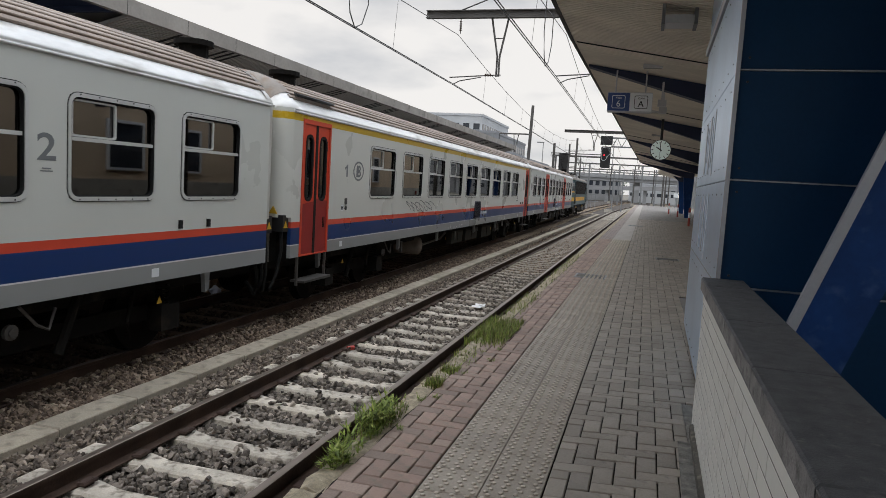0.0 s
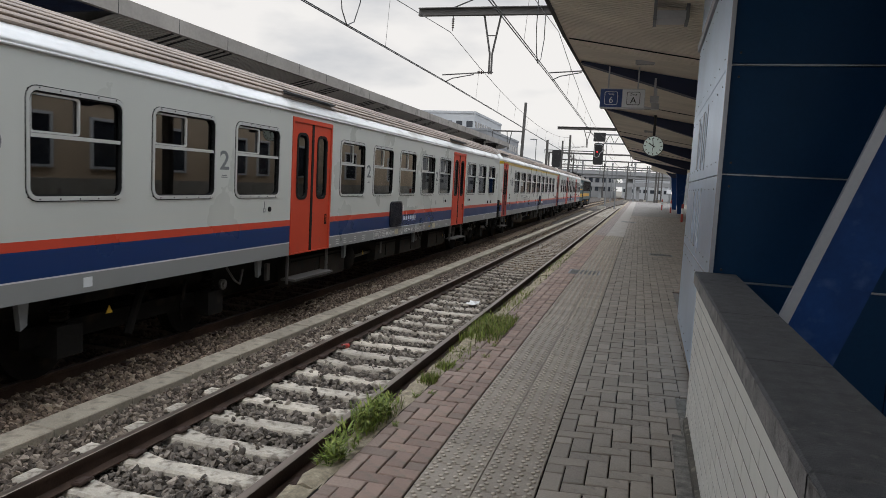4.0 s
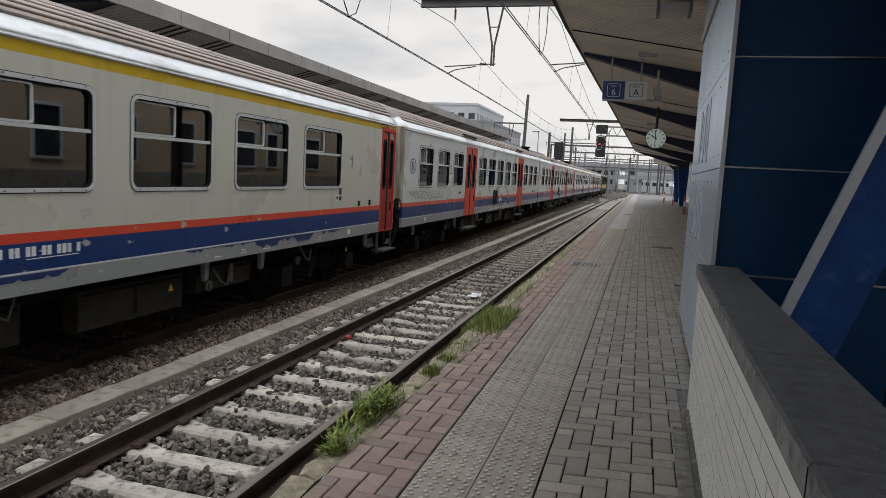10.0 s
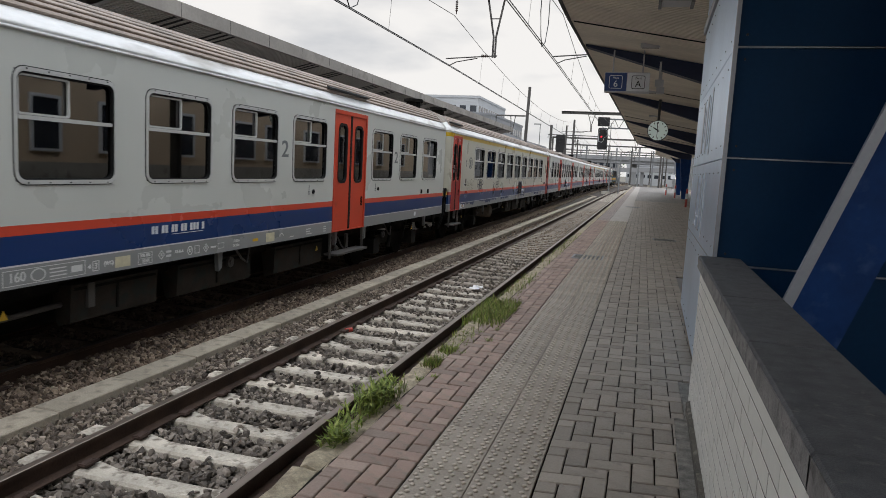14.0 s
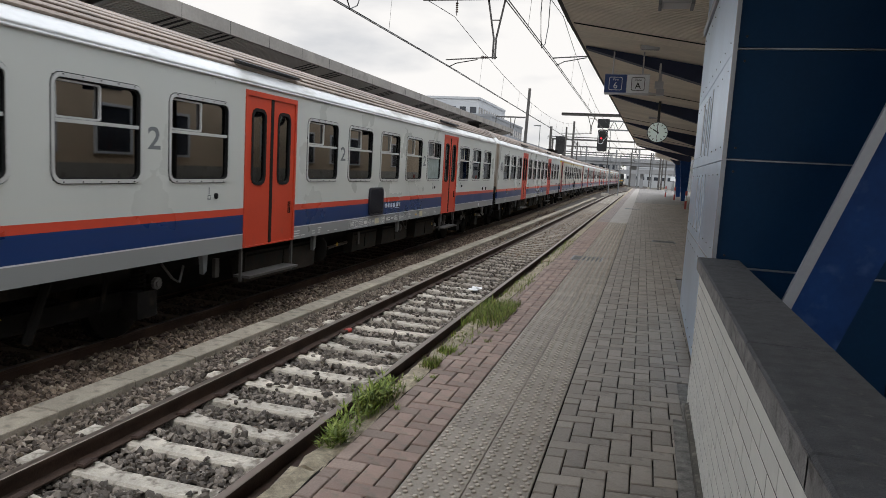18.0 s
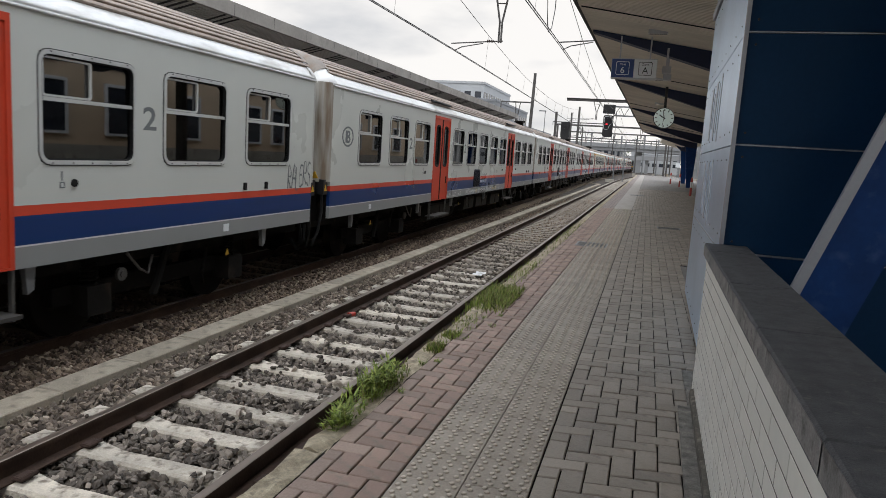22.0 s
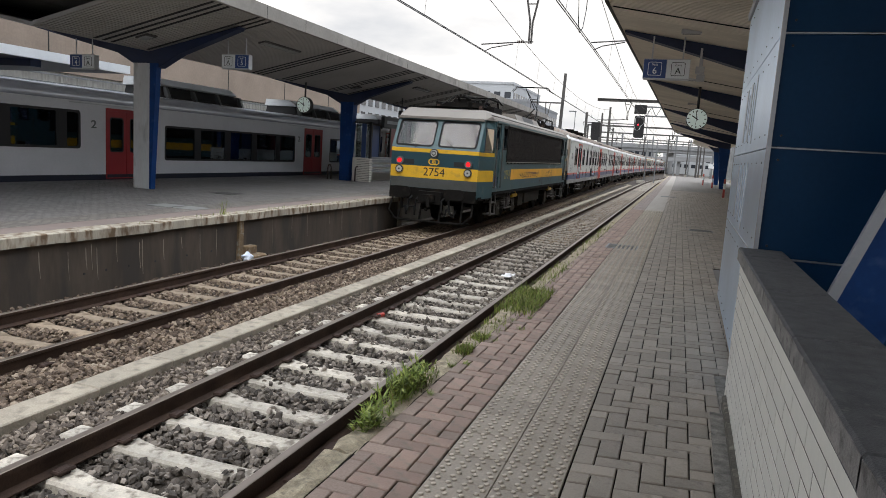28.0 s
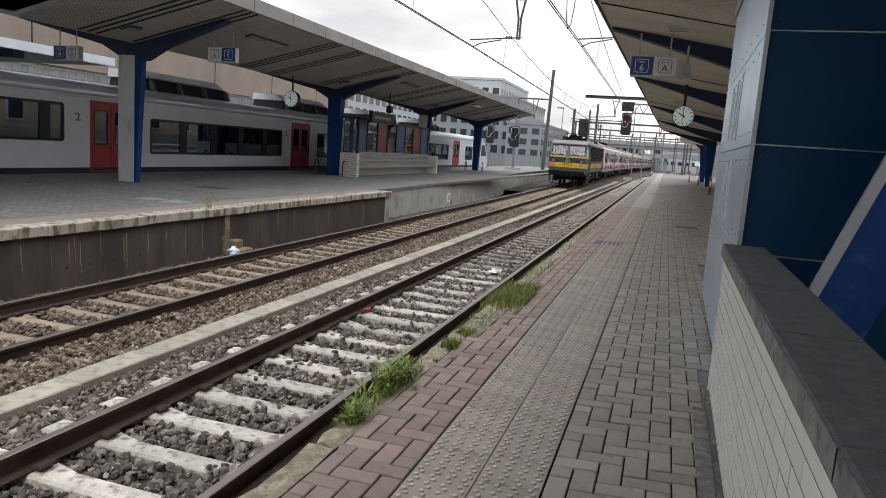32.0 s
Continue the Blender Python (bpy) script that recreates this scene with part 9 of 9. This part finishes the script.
def mast(x, y, top, arms=(), lean=0.0, label="grey steel catenary mast with cross arm"):
    m = thing("catenary_mast", label, "mast", "catenary masts", at=(x, y, -1.0))
    t = top + 1.0
    part("post", Shape().prism([(-0.17, 0), (0.17, 0), (0.12 + lean, t), (-0.12 + lean, t)], "y", -0.15, 0.15), M_DARKSTEEL, m)
    part("foot", Shape().box(-0.4, 0.4, -0.4, 0.4, 0, 0.5), M_CONC, m)
    for a, b, z in arms:
        part("cross_arm", Shape().box(a, b, -0.06, 0.06, z + 1.0 - 0.07, z + 1.0 + 0.07), M_DARKSTEEL, m)
        for p, q in (((a, z + 1.0), (a, z + 0.4)), (((a + b) / 2, z + 1.0), ((a + b) / 2 + 0.15, z - 0.9)), (((a + b) / 2 + 0.5, z + 1.0), ((a + b) / 2 + 0.2, z - 0.9))):
            part("arm_stay", Shape().tube([(p[0], 0, p[1]), (q[0], 0, q[1])], 0.045, 5), M_DARKSTEEL, m)
    return m


mast(-12.1, 71.2, 10.0, [(-3.05, 0, 7.08)], 0.25)
mast(-9.6, 96, 8.74)
portal_far = thing("catenary_portal", "second steel beam over the tracks with a drop bracket", "catenary support", "catenary supports")
part("beam", Shape().box(-7.12, 7.0, 59.9, 59.94, 6.5, 6.72).box(-7.12, 7.0, 59.82, 60.02, 6.70, 6.73).box(-7.12, 7.0, 59.82, 60.02, 6.49, 6.52), M_DARKSTEEL, portal_far)
part("post", Shape().box(6.6, 6.9, 59.75, 60.05, 0, 7.6), M_DARKSTEEL, portal_far)
registration(portal_far, -4.6, 60.0, 6.5, 4.75, -6.9)
mast(-13.0, 118, 9.4, [(-3, 6, 7.8)])
for k, (x, y, top) in enumerate(((-14, 150, 8.6), (2.6, 126, 9.0), (-3, 168, 8.2), (5.5, 112, 8.4), (7.0, 134, 9), (8.4, 160, 9), (-9.5, 190, 8.6), (4.4, 100, 7.6), (3.6, 150, 8.4), (10, 185, 8.8), (-20, 200, 8), (1.5, 190, 8.4), (6.2, 92, 8.6), (9.5, 120, 9), (5.0, 175, 8))):
    mast(x, y, top, [(-1.5, 1.8, top - 1.2)] if k % 2 else [], 0, "distant grey catenary mast in the yard")
for k, (y, x0, x1, z) in enumerate(((108, -14, 12, 6.9), (140, -16, 14, 7.2), (178, -20, 16, 7.4), (205, -26, 22, 7.6))):
    g = thing("catenary_portal", "distant steel portal spanning the yard tracks", "catenary support", "catenary supports")
    part("beam", Shape().box(x0, x1, y - 0.12, y + 0.12, z - 0.12, z + 0.12), M_DARKSTEEL, g)
    for x in (x0, x1 - 0.25):
        part("post", Shape().box(x, x + 0.25, y - 0.12, y + 0.12, -1.3, z), M_DARKSTEEL, g)
    for j in range(5):
        x = x0 + (x1 - x0) * (j + 0.7) / 5.6
        part("drop_bracket", Shape().tube([(x - 0.25, y, z), (x, y, z - 1.6)], 0.04, 5).tube([(x + 0.25, y, z), (x, y, z - 1.6)], 0.04, 5).tube([(x, y, z - 1.5), (x - 1.2, y, z - 1.7)], 0.03, 5), M_DARKSTEEL, g)


def signal(at, lit, box=True, white=True):
    """A railway signal: black backing board with a bent white outline, three lamps, and a box above."""
    s = thing("railway_signal", "black railway signal head showing red" if lit else "black railway signal head, unlit towards us", "signal", "railway signals", at=at)
    part("backing", Shape().prism(rounded(-0.42, 0.42, -1.0, 0.85, 0.16, 4), "y", 0, 0.12), M_BLACK, s)
    if white:
        part("outline", Shape().tube([(-0.34, -0.02, -0.2), (-0.30, -0.02, -0.32), (-0.1, -0.02, -0.38), (0.05, -0.02, -0.3), (0.12, -0.02, -0.02), (0.36, -0.02, 0.2), (0.36, -0.02, 0.62), (0.25, -0.02, 0.74), (-0.25, -0.02, 0.74), (-0.34, -0.02, 0.62), (-0.34, -0.02, -0.2)], 0.018, 5), M_WHITE, s, "white outline")
    for k, (x, z) in enumerate(((-0.1, 0.48), (-0.1, 0.1), (-0.1, -0.22), (0.18, 0.42))):
        part("lamp", Shape().disc((x, -0.02, z), "y", 0.075, 0.02, 12), M_SIGNALRED if lit and k == 1 else M_BLACK, s, "glowing red lamp" if lit and k == 1 else "")
        part("hood", Shape().tube([(x, -0.02, z + 0.1), (x, -0.22, z + 0.1)], 0.05, 6), M_BLACK, s)
    if box:
        part("upper_box", Shape().box(-0.5, 0.5, 0, 0.3, 1.0, 1.75), M_BLACK, s)
    return s


SG = 62.0
gantry = thing("signal_gantry", "lattice cantilever gantry carrying a signal", "signal gantry", at=(0, SG, 0))
for z in (5.56, 6.32):
    part("chord", Shape().box(-3.25, 4.4, -0.06, 0.06, z - 0.06, z + 0.06), M_STEEL, gantry)
for k in range(9):
    x = -3.2 + 0.8 * k
    part("lattice_bar", Shape().tube([(x, 0, 5.56), (x + 0.4, 0, 6.32)], 0.03, 5).tube([(x + 0.4, 0, 6.32), (x + 0.8, 0, 5.56)], 0.03, 5), M_STEEL, gantry)
part("post", Shape().box(4.2, 4.5, -0.15, 0.15, 0, 6.4), M_STEEL, gantry)
part("ladder", Shape().tube([(-3.30, 0.1, 3.6), (-3.30, 0.1, 6.0)], 0.03, 5).tube([(-3.05, 0.1, 3.6), (-3.05, 0.1, 6.0)], 0.03, 5), M_STEEL, gantry)
signal((-3.68, SG - 0.3, 4.70), True)
sp = thing("signal_post", "pair of steel posts below a signal", "post")
part("post", Shape().tube([(-4.5, 98, -1.2), (-4.5, 98, 4.6)], 0.09, 8), M_STEEL, sp)
part("post", Shape().tube([(-3.2, 98, -1.2), (-3.2, 98, 4.6)], 0.09, 8), M_STEEL, sp)
s2 = signal((-9.2, 78, 4.75), False, False, False)
part("box", Shape().box(-0.5, 0.5, 0.121, 0.4, -0.7, 0.95), M_BLACK, s2)
part("post", Shape().tube([(-1.1, 0.1, -5.6), (-1.1, 0.1, 2.0)], 0.14, 8), M_DARKSTEEL, s2)
s3 = signal((-13.1, 61, 3.0), False, False)
part("post", Shape().tube([(0, 0.2, -4.2), (0, 0.2, 1.4)], 0.11, 8), M_STEEL, s3)
part("base", Shape().box(-0.6, 0.6, -0.1, 0.7, -3.1, -2.8), M_CONC, s3)
s4 = signal((-17.6, 70, 3.3), False, False)
part("post", Shape().tube([(0, 0.2, -4.5), (0, 0.2, 1.6)], 0.1, 8), M_STEEL, s4)
for x, y in ((-13.6, 92), (-24, 112), (14, 140)):
    l = thing("street_lamp", "tall thin street lamp with a short head", "street lamp", "street lamps", at=(x, y, -1.3))
    part("pole", Shape().tube([(0, 0, 0), (0, 0, 9.0)], 0.07, 6, 0.05), M_STEEL, l)
    part("head", Shape().box(-0.8, 0.1, -0.12, 0.12, 8.95, 9.08), M_STEEL, l)
marker = thing("distance_marker", "small white plate with a number on the wall", "sign", at=(PLAT5 - 1.0, 30.1, -0.72))
part("plate", Shape().box(0.0, 0.03, -0.24, 0.24, -0.22, 0.22), M_WHITE, marker)
letters("8", 0.34, M_BLACK, marker, pose(0.034, 0, -0.02, 0, 0, 90))
cab = thing("trackside_cabinet", "grey trackside equipment cabinet", "cabinet", at=(6.2, 98, 0))
part("body", Shape().box(-0.6, 0.6, -0.4, 0.4, 0, 1.4), M_STEEL, cab)
fence = thing("yard_fence", "grey mesh fence beyond the platforms", "fence", kind="structure")
for k in range(34):
    part("post", Shape().box(-27 + k * 0.6, -26.94 + k * 0.6, 104, 104.06, -1.2, 1.3), M_STEEL, fence)
part("rail", Shape().box(-27, -6.8, 104.01, 104.05, 0.2, 0.26).box(-27, -6.8, 104.01, 104.05, 1.2, 1.26), M_STEEL, fence)
lim = thing("speed_marker", "small white board on a post at the platform end", "sign", at=(4.0, 104, 0))
part("plate", Shape().box(-0.3, 0.3, -0.02, 0.02, 1.5, 2.1), M_WHITE, lim)
part("post", Shape().tube([(0, 0.05, 0), (0, 0.05, 2.0)], 0.04, 6), M_STEEL, lim)

# ---- litter between the tracks ----
for x, y, z, w, lab in ((-3.1, 13.6, -0.93, 0.2, "crumpled white paper between the rails"), (-4.25, 14.2, -0.93, 0.06, "scrap of white paper on the ballast"), (-4.3, 10.7, -0.93, 0.06, "scrap of white paper on the ballast"), (-5.6, 14.5, -0.93, 0.07, "scrap of white paper on the ballast"), (-4.28, 3.3, -0.92, 0.07, "crumpled white wrapper on the ballast"), (-4.1, 8.0, -0.90, 0.04, "white scrap on the ballast")):
    rnd = random.Random(int(x * 100 + y * 10))
    p = Shape()
    n = 5
    vs = [(x + w * (i / (n - 1) - 0.5) * rnd.uniform(0.7, 1.2), y + w * 1.6 * (j / (n - 1) - 0.5), z + w * rnd.uniform(0.0, 0.35)) for j in range(n) for i in range(n)]
    p.add(vs, [(j * n + i, j * n + i + 1, (j + 1) * n + i + 1, (j + 1) * n + i) for j in range(n - 1) for i in range(n - 1)])
    tagged(part("paper_scrap", p, M_PAPER), lab, "litter", "paper scraps")
rnd, bag = random.Random(8), Shape()
for j in range(7):
    for i in range(12):
        r = 0.13 * math.sin(0.35 + 2.6 * j / 6) * rnd.uniform(0.7, 1.25)
        bag.v.append((-8.03 + 0.8 * r * math.cos(0.524 * i), 11.76 + 1.1 * r * math.sin(0.524 * i), -0.945 + 0.035 * j + rnd.uniform(-0.012, 0.012)))
bag.f += [(j * 12 + i, j * 12 + (i + 1) % 12, j * 12 + 12 + (i + 1) % 12, j * 12 + 12 + i) for j in range(6) for i in range(12)] + [tuple(range(72, 84))]
tagged(part("plastic_bag", bag, M_BAG), "crumpled pale blue plastic bag by the platform wall", "litter")
tagged(part("can", Shape().tube([(-3.93, 9.0, -0.9), (-3.88, 9.1, -0.9)], 0.033, 10), M_RED), "crushed red drink can on a sleeper", "litter")

# leaning rail part and stones by the switches far along the line
sw = thing("switch_machine", "grey switch machine beside the far points", "switch machine", at=(-4.6, 92, -0.9))
part("body", Shape().box(-0.5, 0.5, -0.4, 0.4, 0, 0.35), M_WALLNEW, sw)
part("rod", Shape().tube([(0.5, 0, 0.1), (1.4, 0, 0.1)], 0.03, 6), M_DARKSTEEL, sw)

# ---- weeds along the platform edge ----
def weed(name, label, x0, x1, y0, y1, count, tall, seed, leafy=False):
    """Blades, or stems with small leaves, bent outwards from a clump."""
    rnd = random.Random(seed)
    t = thing(name, label, "weeds", "weeds on the platform edge")
    g, d = Shape(), Shape()
    for _ in range(count):
        x, y = rnd.uniform(x0, x1), rnd.triangular(y0, y1)
        h = tall * rnd.uniform(0.35, 1.0)
        a = rnd.uniform(0, 6.28)
        lean = rnd.uniform(0.05, 0.4 if leafy else 0.8) * h
        dx, dy = math.cos(a) * lean, math.sin(a) * lean
        w = 0.0035 if not leafy else 0.004
        s = d if rnd.random() < 0.25 else g
        px, py = -math.sin(a) * w, math.cos(a) * w
        p = [(x, y, -0.03), (x + dx * 0.35, y + dy * 0.35, h * 0.6 - 0.03), (x + dx, y + dy, h - 0.03)]
        s.add([(p[0][0] - px, p[0][1] - py, p[0][2]), (p[0][0] + px, p[0][1] + py, p[0][2]), (p[1][0] + px * 0.8, p[1][1] + py * 0.8, p[1][2]), (p[1][0] - px * 0.8, p[1][1] - py * 0.8, p[1][2]), p[2]], [(0, 1, 2, 3), (3, 2, 4)])
        if leafy:
            for k in range(11):
                f = rnd.uniform(0.1, 1.0)
                c = Vector((x + dx * f, y + dy * f, h * f - 0.03))
                b = rnd.uniform(0, 6.28)
                u = Vector((math.cos(b), math.sin(b), rnd.uniform(0.1, 1.1))) * rnd.uniform(0.025, 0.06) * min(1.0, 0.3 + tall * 5)
                v = Vector((-math.sin(b), math.cos(b), rnd.uniform(-0.2, 0.2))) * min(0.006, 0.06 * tall)
                g.add([c, c + u * 0.5 + v, c + u, c + u * 0.5 - v], [(0, 1, 2, 3)])
    tagged(part("leaves", g, M_GRASS, t), kind="stuff")
    if d.v:
        tagged(part("dry_stem", d, M_DRY, t), kind="stuff")


weed("weed_clump", "leafy green weed clump growing at the platform edge", -1.56, -1.46, 3.62, 4.30, 95, 0.18, 1, True)
weed("grass_tuft", "thin grass between the leafy weeds", -1.58, -1.43, 3.7, 4.5, 300, 0.10, 8)
weed("weed_clump", "sparse dry stems by the edge stone", -1.54, -1.43, 3.12, 3.6, 40, 0.15, 2, True)
weed("grass_tuft", "small round green grass tuft in the paving", -1.50, -1.385, 4.86, 5.10, 420, 0.105, 3)
weed("grass_tuft", "small flat grass tuft on the edge stones", -1.51, -1.37, 5.28, 5.58, 300, 0.085, 4)
weed("grass_tuft", "thin low grass on the edge stones", -1.56, -1.32, 5.5, 6.5, 260, 0.07, 9)
weed("grass_tuft", "dense bright green grass clump at the platform edge", -1.60, -1.22, 6.38, 7.9, 3400, 0.115, 5)
weed("grass_tuft", "thin grass along the edge stones", -1.56, -1.34, 7.7, 10.5, 420, 0.09, 6)
weed("grass_tuft", "thin dry grass along the far edge stones", -1.56, -1.36, 10.5, 18, 420, 0.09, 7)
for k, (x, y) in enumerate(((-1.333, 4.67), (-1.415, 4.58), (-1.31, 5.40), (-1.2, 5.9), (-1.22, 6.35), (-1.36, 3.95))):
    weed("weed_sprig", "tiny weed sprig in a paving joint", x - 0.02, x + 0.02, y - 0.03, y + 0.03, 9, 0.045, 20 + k, True)
weed("weed_sprig", "weeds growing on the opposite platform edge", PLAT5 - 0.1, PLAT5 + 0.03, 8, 20, 260, 0.13, 40)
weed("weed_sprig", "tall weed on the opposite platform edge", PLAT5 - 0.1, PLAT5, 11.2, 11.5, 24, 0.4, 41)

# ---- paving stones, tile by tile ----
def herringbone(parent, x0, x1, y0, y1, material, limit, A, ox, oy, skew=0.0, name="paver"):
    """Right-angled herringbone of 2 : 1 stones on a lattice that starts at (ox, oy): pieces of their own nearby, one joined part farther on."""
    g = 0.0075

    def stone(w, d):
        s = Shape().slab(g / 2, w - g / 2, g / 2, d - g / 2, -0.045, 0.0, 0.005)
        s.v = [(x, y + skew * x, z) for x, y, z in s.v]
        return s

    flat, tall = mesh_of(name, stone(2 * A, A), material), mesh_of(name, stone(A, 2 * A), material)
    rest, made = Shape(), 0
    i0, i1 = math.floor((x0 - ox) / A) - 2, math.ceil((x1 - ox) / A) + 1
    for j in range(math.floor((y0 - oy) / A) - 1, math.ceil((y1 - oy) / A) + 1):
        for i in range(i0, i1):
            c = (i - j) % 4
            if c not in (0, 3):
                continue
            w, d = (2 * A, A) if c == 0 else (A, 2 * A)
            xa, ya = ox + i * A, oy + j * A
            xb, yb = min(xa + w, x1), min(ya + d, y1)
            whole = xa >= x0 - 1e-6 and xa + w <= x1 + 1e-6 and ya >= y0 - 1e-6 and ya + d <= y1 + 1e-6
            xa, ya = max(xa, x0), max(ya, y0)
            if xb - xa < 0.02 or yb - ya < 0.02:
                continue
            z = random.uniform(-0.004, 0.001)
            lift = skew * (xa - ox)
            if whole and made < limit:
                p = part(name, flat if c == 0 else tall, material, parent)
                p.location = (xa, ya + lift, z)
                p.rotation_euler = (random.uniform(-0.013, 0.013), random.uniform(-0.013, 0.013), random.uniform(-0.012, 0.012))
                made += 1
            else:
                q = Shape().slab(xa + g / 2, xb - g / 2, ya + g / 2, yb - g / 2, -0.045, z, 0.005)
                tx, ty, cx, cy = random.uniform(-0.012, 0.012), random.uniform(-0.012, 0.012), (xa + xb) / 2, (ya + yb) / 2
                rest.add([(x, y + skew * (x - ox), h + (x - cx) * tx + (y - cy) * ty) for x, y, h in q.v], q.f)
    return rest


red = herringbone(plat, -1.405, -0.99, 2.0, 24.0, M_PAVER_RED, 300, 0.109, -1.426, 1.732)
tagged(part("red_pavers_rest", red, M_PAVER_RED_REST, plat), kind="stuff")
grey = herringbone(plat, -0.38, 0.385, 1.9, 5.3, M_PAVER_GREY, 300, 0.1147, -0.389, 1.903, 0.13)
tagged(part("grey_pavers_rest", grey, M_PAVER_GREY_REST, plat), kind="stuff")
grey2 = herringbone(plat, -0.38, 0.62, 5.3, 11.2, M_PAVER_GREY, 0, 0.1147, -0.389, 1.903, 0.13)
grey3 = herringbone(plat, -0.38, 2.6, 11.2, 46.0, M_PAVER_GREY, 0, 0.1147, -0.389, 1.903, 0.13)
grey2.add(grey3.v, grey3.f)
tagged(part("grey_pavers_beyond", grey2, M_PAVER_GREY_REST, plat), kind="stuff")


TILT = 0.14


def tactile_mesh(detail):
    """A square slab with low round studs on a diagonal grid."""
    s = Shape().slab(0.002, 0.2985, 0.002, 0.2985, -0.05, 0.0, 0.003)
    n = 9 if detail else 6
    for j in range(8):
        for i in range(4):
            x, y = 0.0285 + 0.0755 * i + (0.0 if j % 2 else 0.0187), 0.0187 + 0.0375 * j
            rings = ((0.0135, 0.0), (0.0118, 0.0065), (0.0075, 0.0092)) if detail else ((0.0135, 0.0), (0.0095, 0.0088))
            m = len(rings)
            s.add([(x + r * math.cos(6.283 * k / n), y + r * math.sin(6.283 * k / n), z) for r, z in rings for k in range(n)], [(q * n + k, q * n + (k + 1) % n, q * n + n + (k + 1) % n, q * n + n + k) for q in range(m - 1) for k in range(n)] + [tuple(range((m - 1) * n, m * n))])
    s.v = [(x, y + TILT * x, z) for x, y, z in s.v]
    return mesh_of("tactile_tile", s, M_TACTSTUD)


near_tile, far_tile = tactile_mesh(True), tactile_mesh(False)
for i in range(73):
    for k in range(2):
        t = part("tactile_tile", near_tile if i < 12 else far_tile, M_TACTSTUD, plat)
        t.location = (-0.985 + 0.3005 * k, 2.002 + 0.3005 * i + TILT * 0.3005 * k + random.uniform(-0.003, 0.003), random.uniform(-0.002, 0.001))
        t.rotation_euler = (random.uniform(-0.003, 0.003), random.uniform(-0.003, 0.003), 0)


# ---- motion of the train ----
# seconds and the place along the line of the rear end of the first coach
RUN = [(0, 9.48), (1, 13.66), (2, 18.07), (3, 22.76), (4, 27.75), (5, 33.08), (6, 38.68), (7, 44.45), (8, 50.59), (9, 56.88), (10, 63.46), (11, 70.24), (12, 77.19), (13, 84.40), (14, 91.65), (15, 99.21), (16, 106.99), (17, 114.92), (18, 123.12), (19, 131.36), (20, 139.46), (21, 147.71), (22, 156.06), (23, 164.34), (24, 172.62), (25, 180.96), (26, 189.33), (27, 197.71), (28, 206.15), (29, 214.75), (30, 223.35), (31, 231.95), (32, 240.55)]


def on_line(mid, wheelbase, turned=0):
    """The pose of a vehicle whose middle is at mid along the train's track."""
    a, b = mid - wheelbase / 2, mid + wheelbase / 2
    xa, xb = XF + bend(a), XF + bend(b)
    return pose((xa + xb) / 2, mid, RAIL, 0, 0, math.degrees(math.atan2(xa - xb, b - a)) + turned)


def motions():
    for k, ob in coaches.items():
        walk(ob, [(t, on_line(s - PITCH * k + L / 2, 17.2)) for t, s in RUN])
    walk(loco_rear, [(t, on_line(s - PITCH * 7 - 0.55 - 8.5, 9.0)) for t, s in RUN])
    walk(loco_front, [(t, on_line(s + PITCH * 2 + 0.35 + 8.5, 9.0, 180)) for t, s in RUN])


motions()
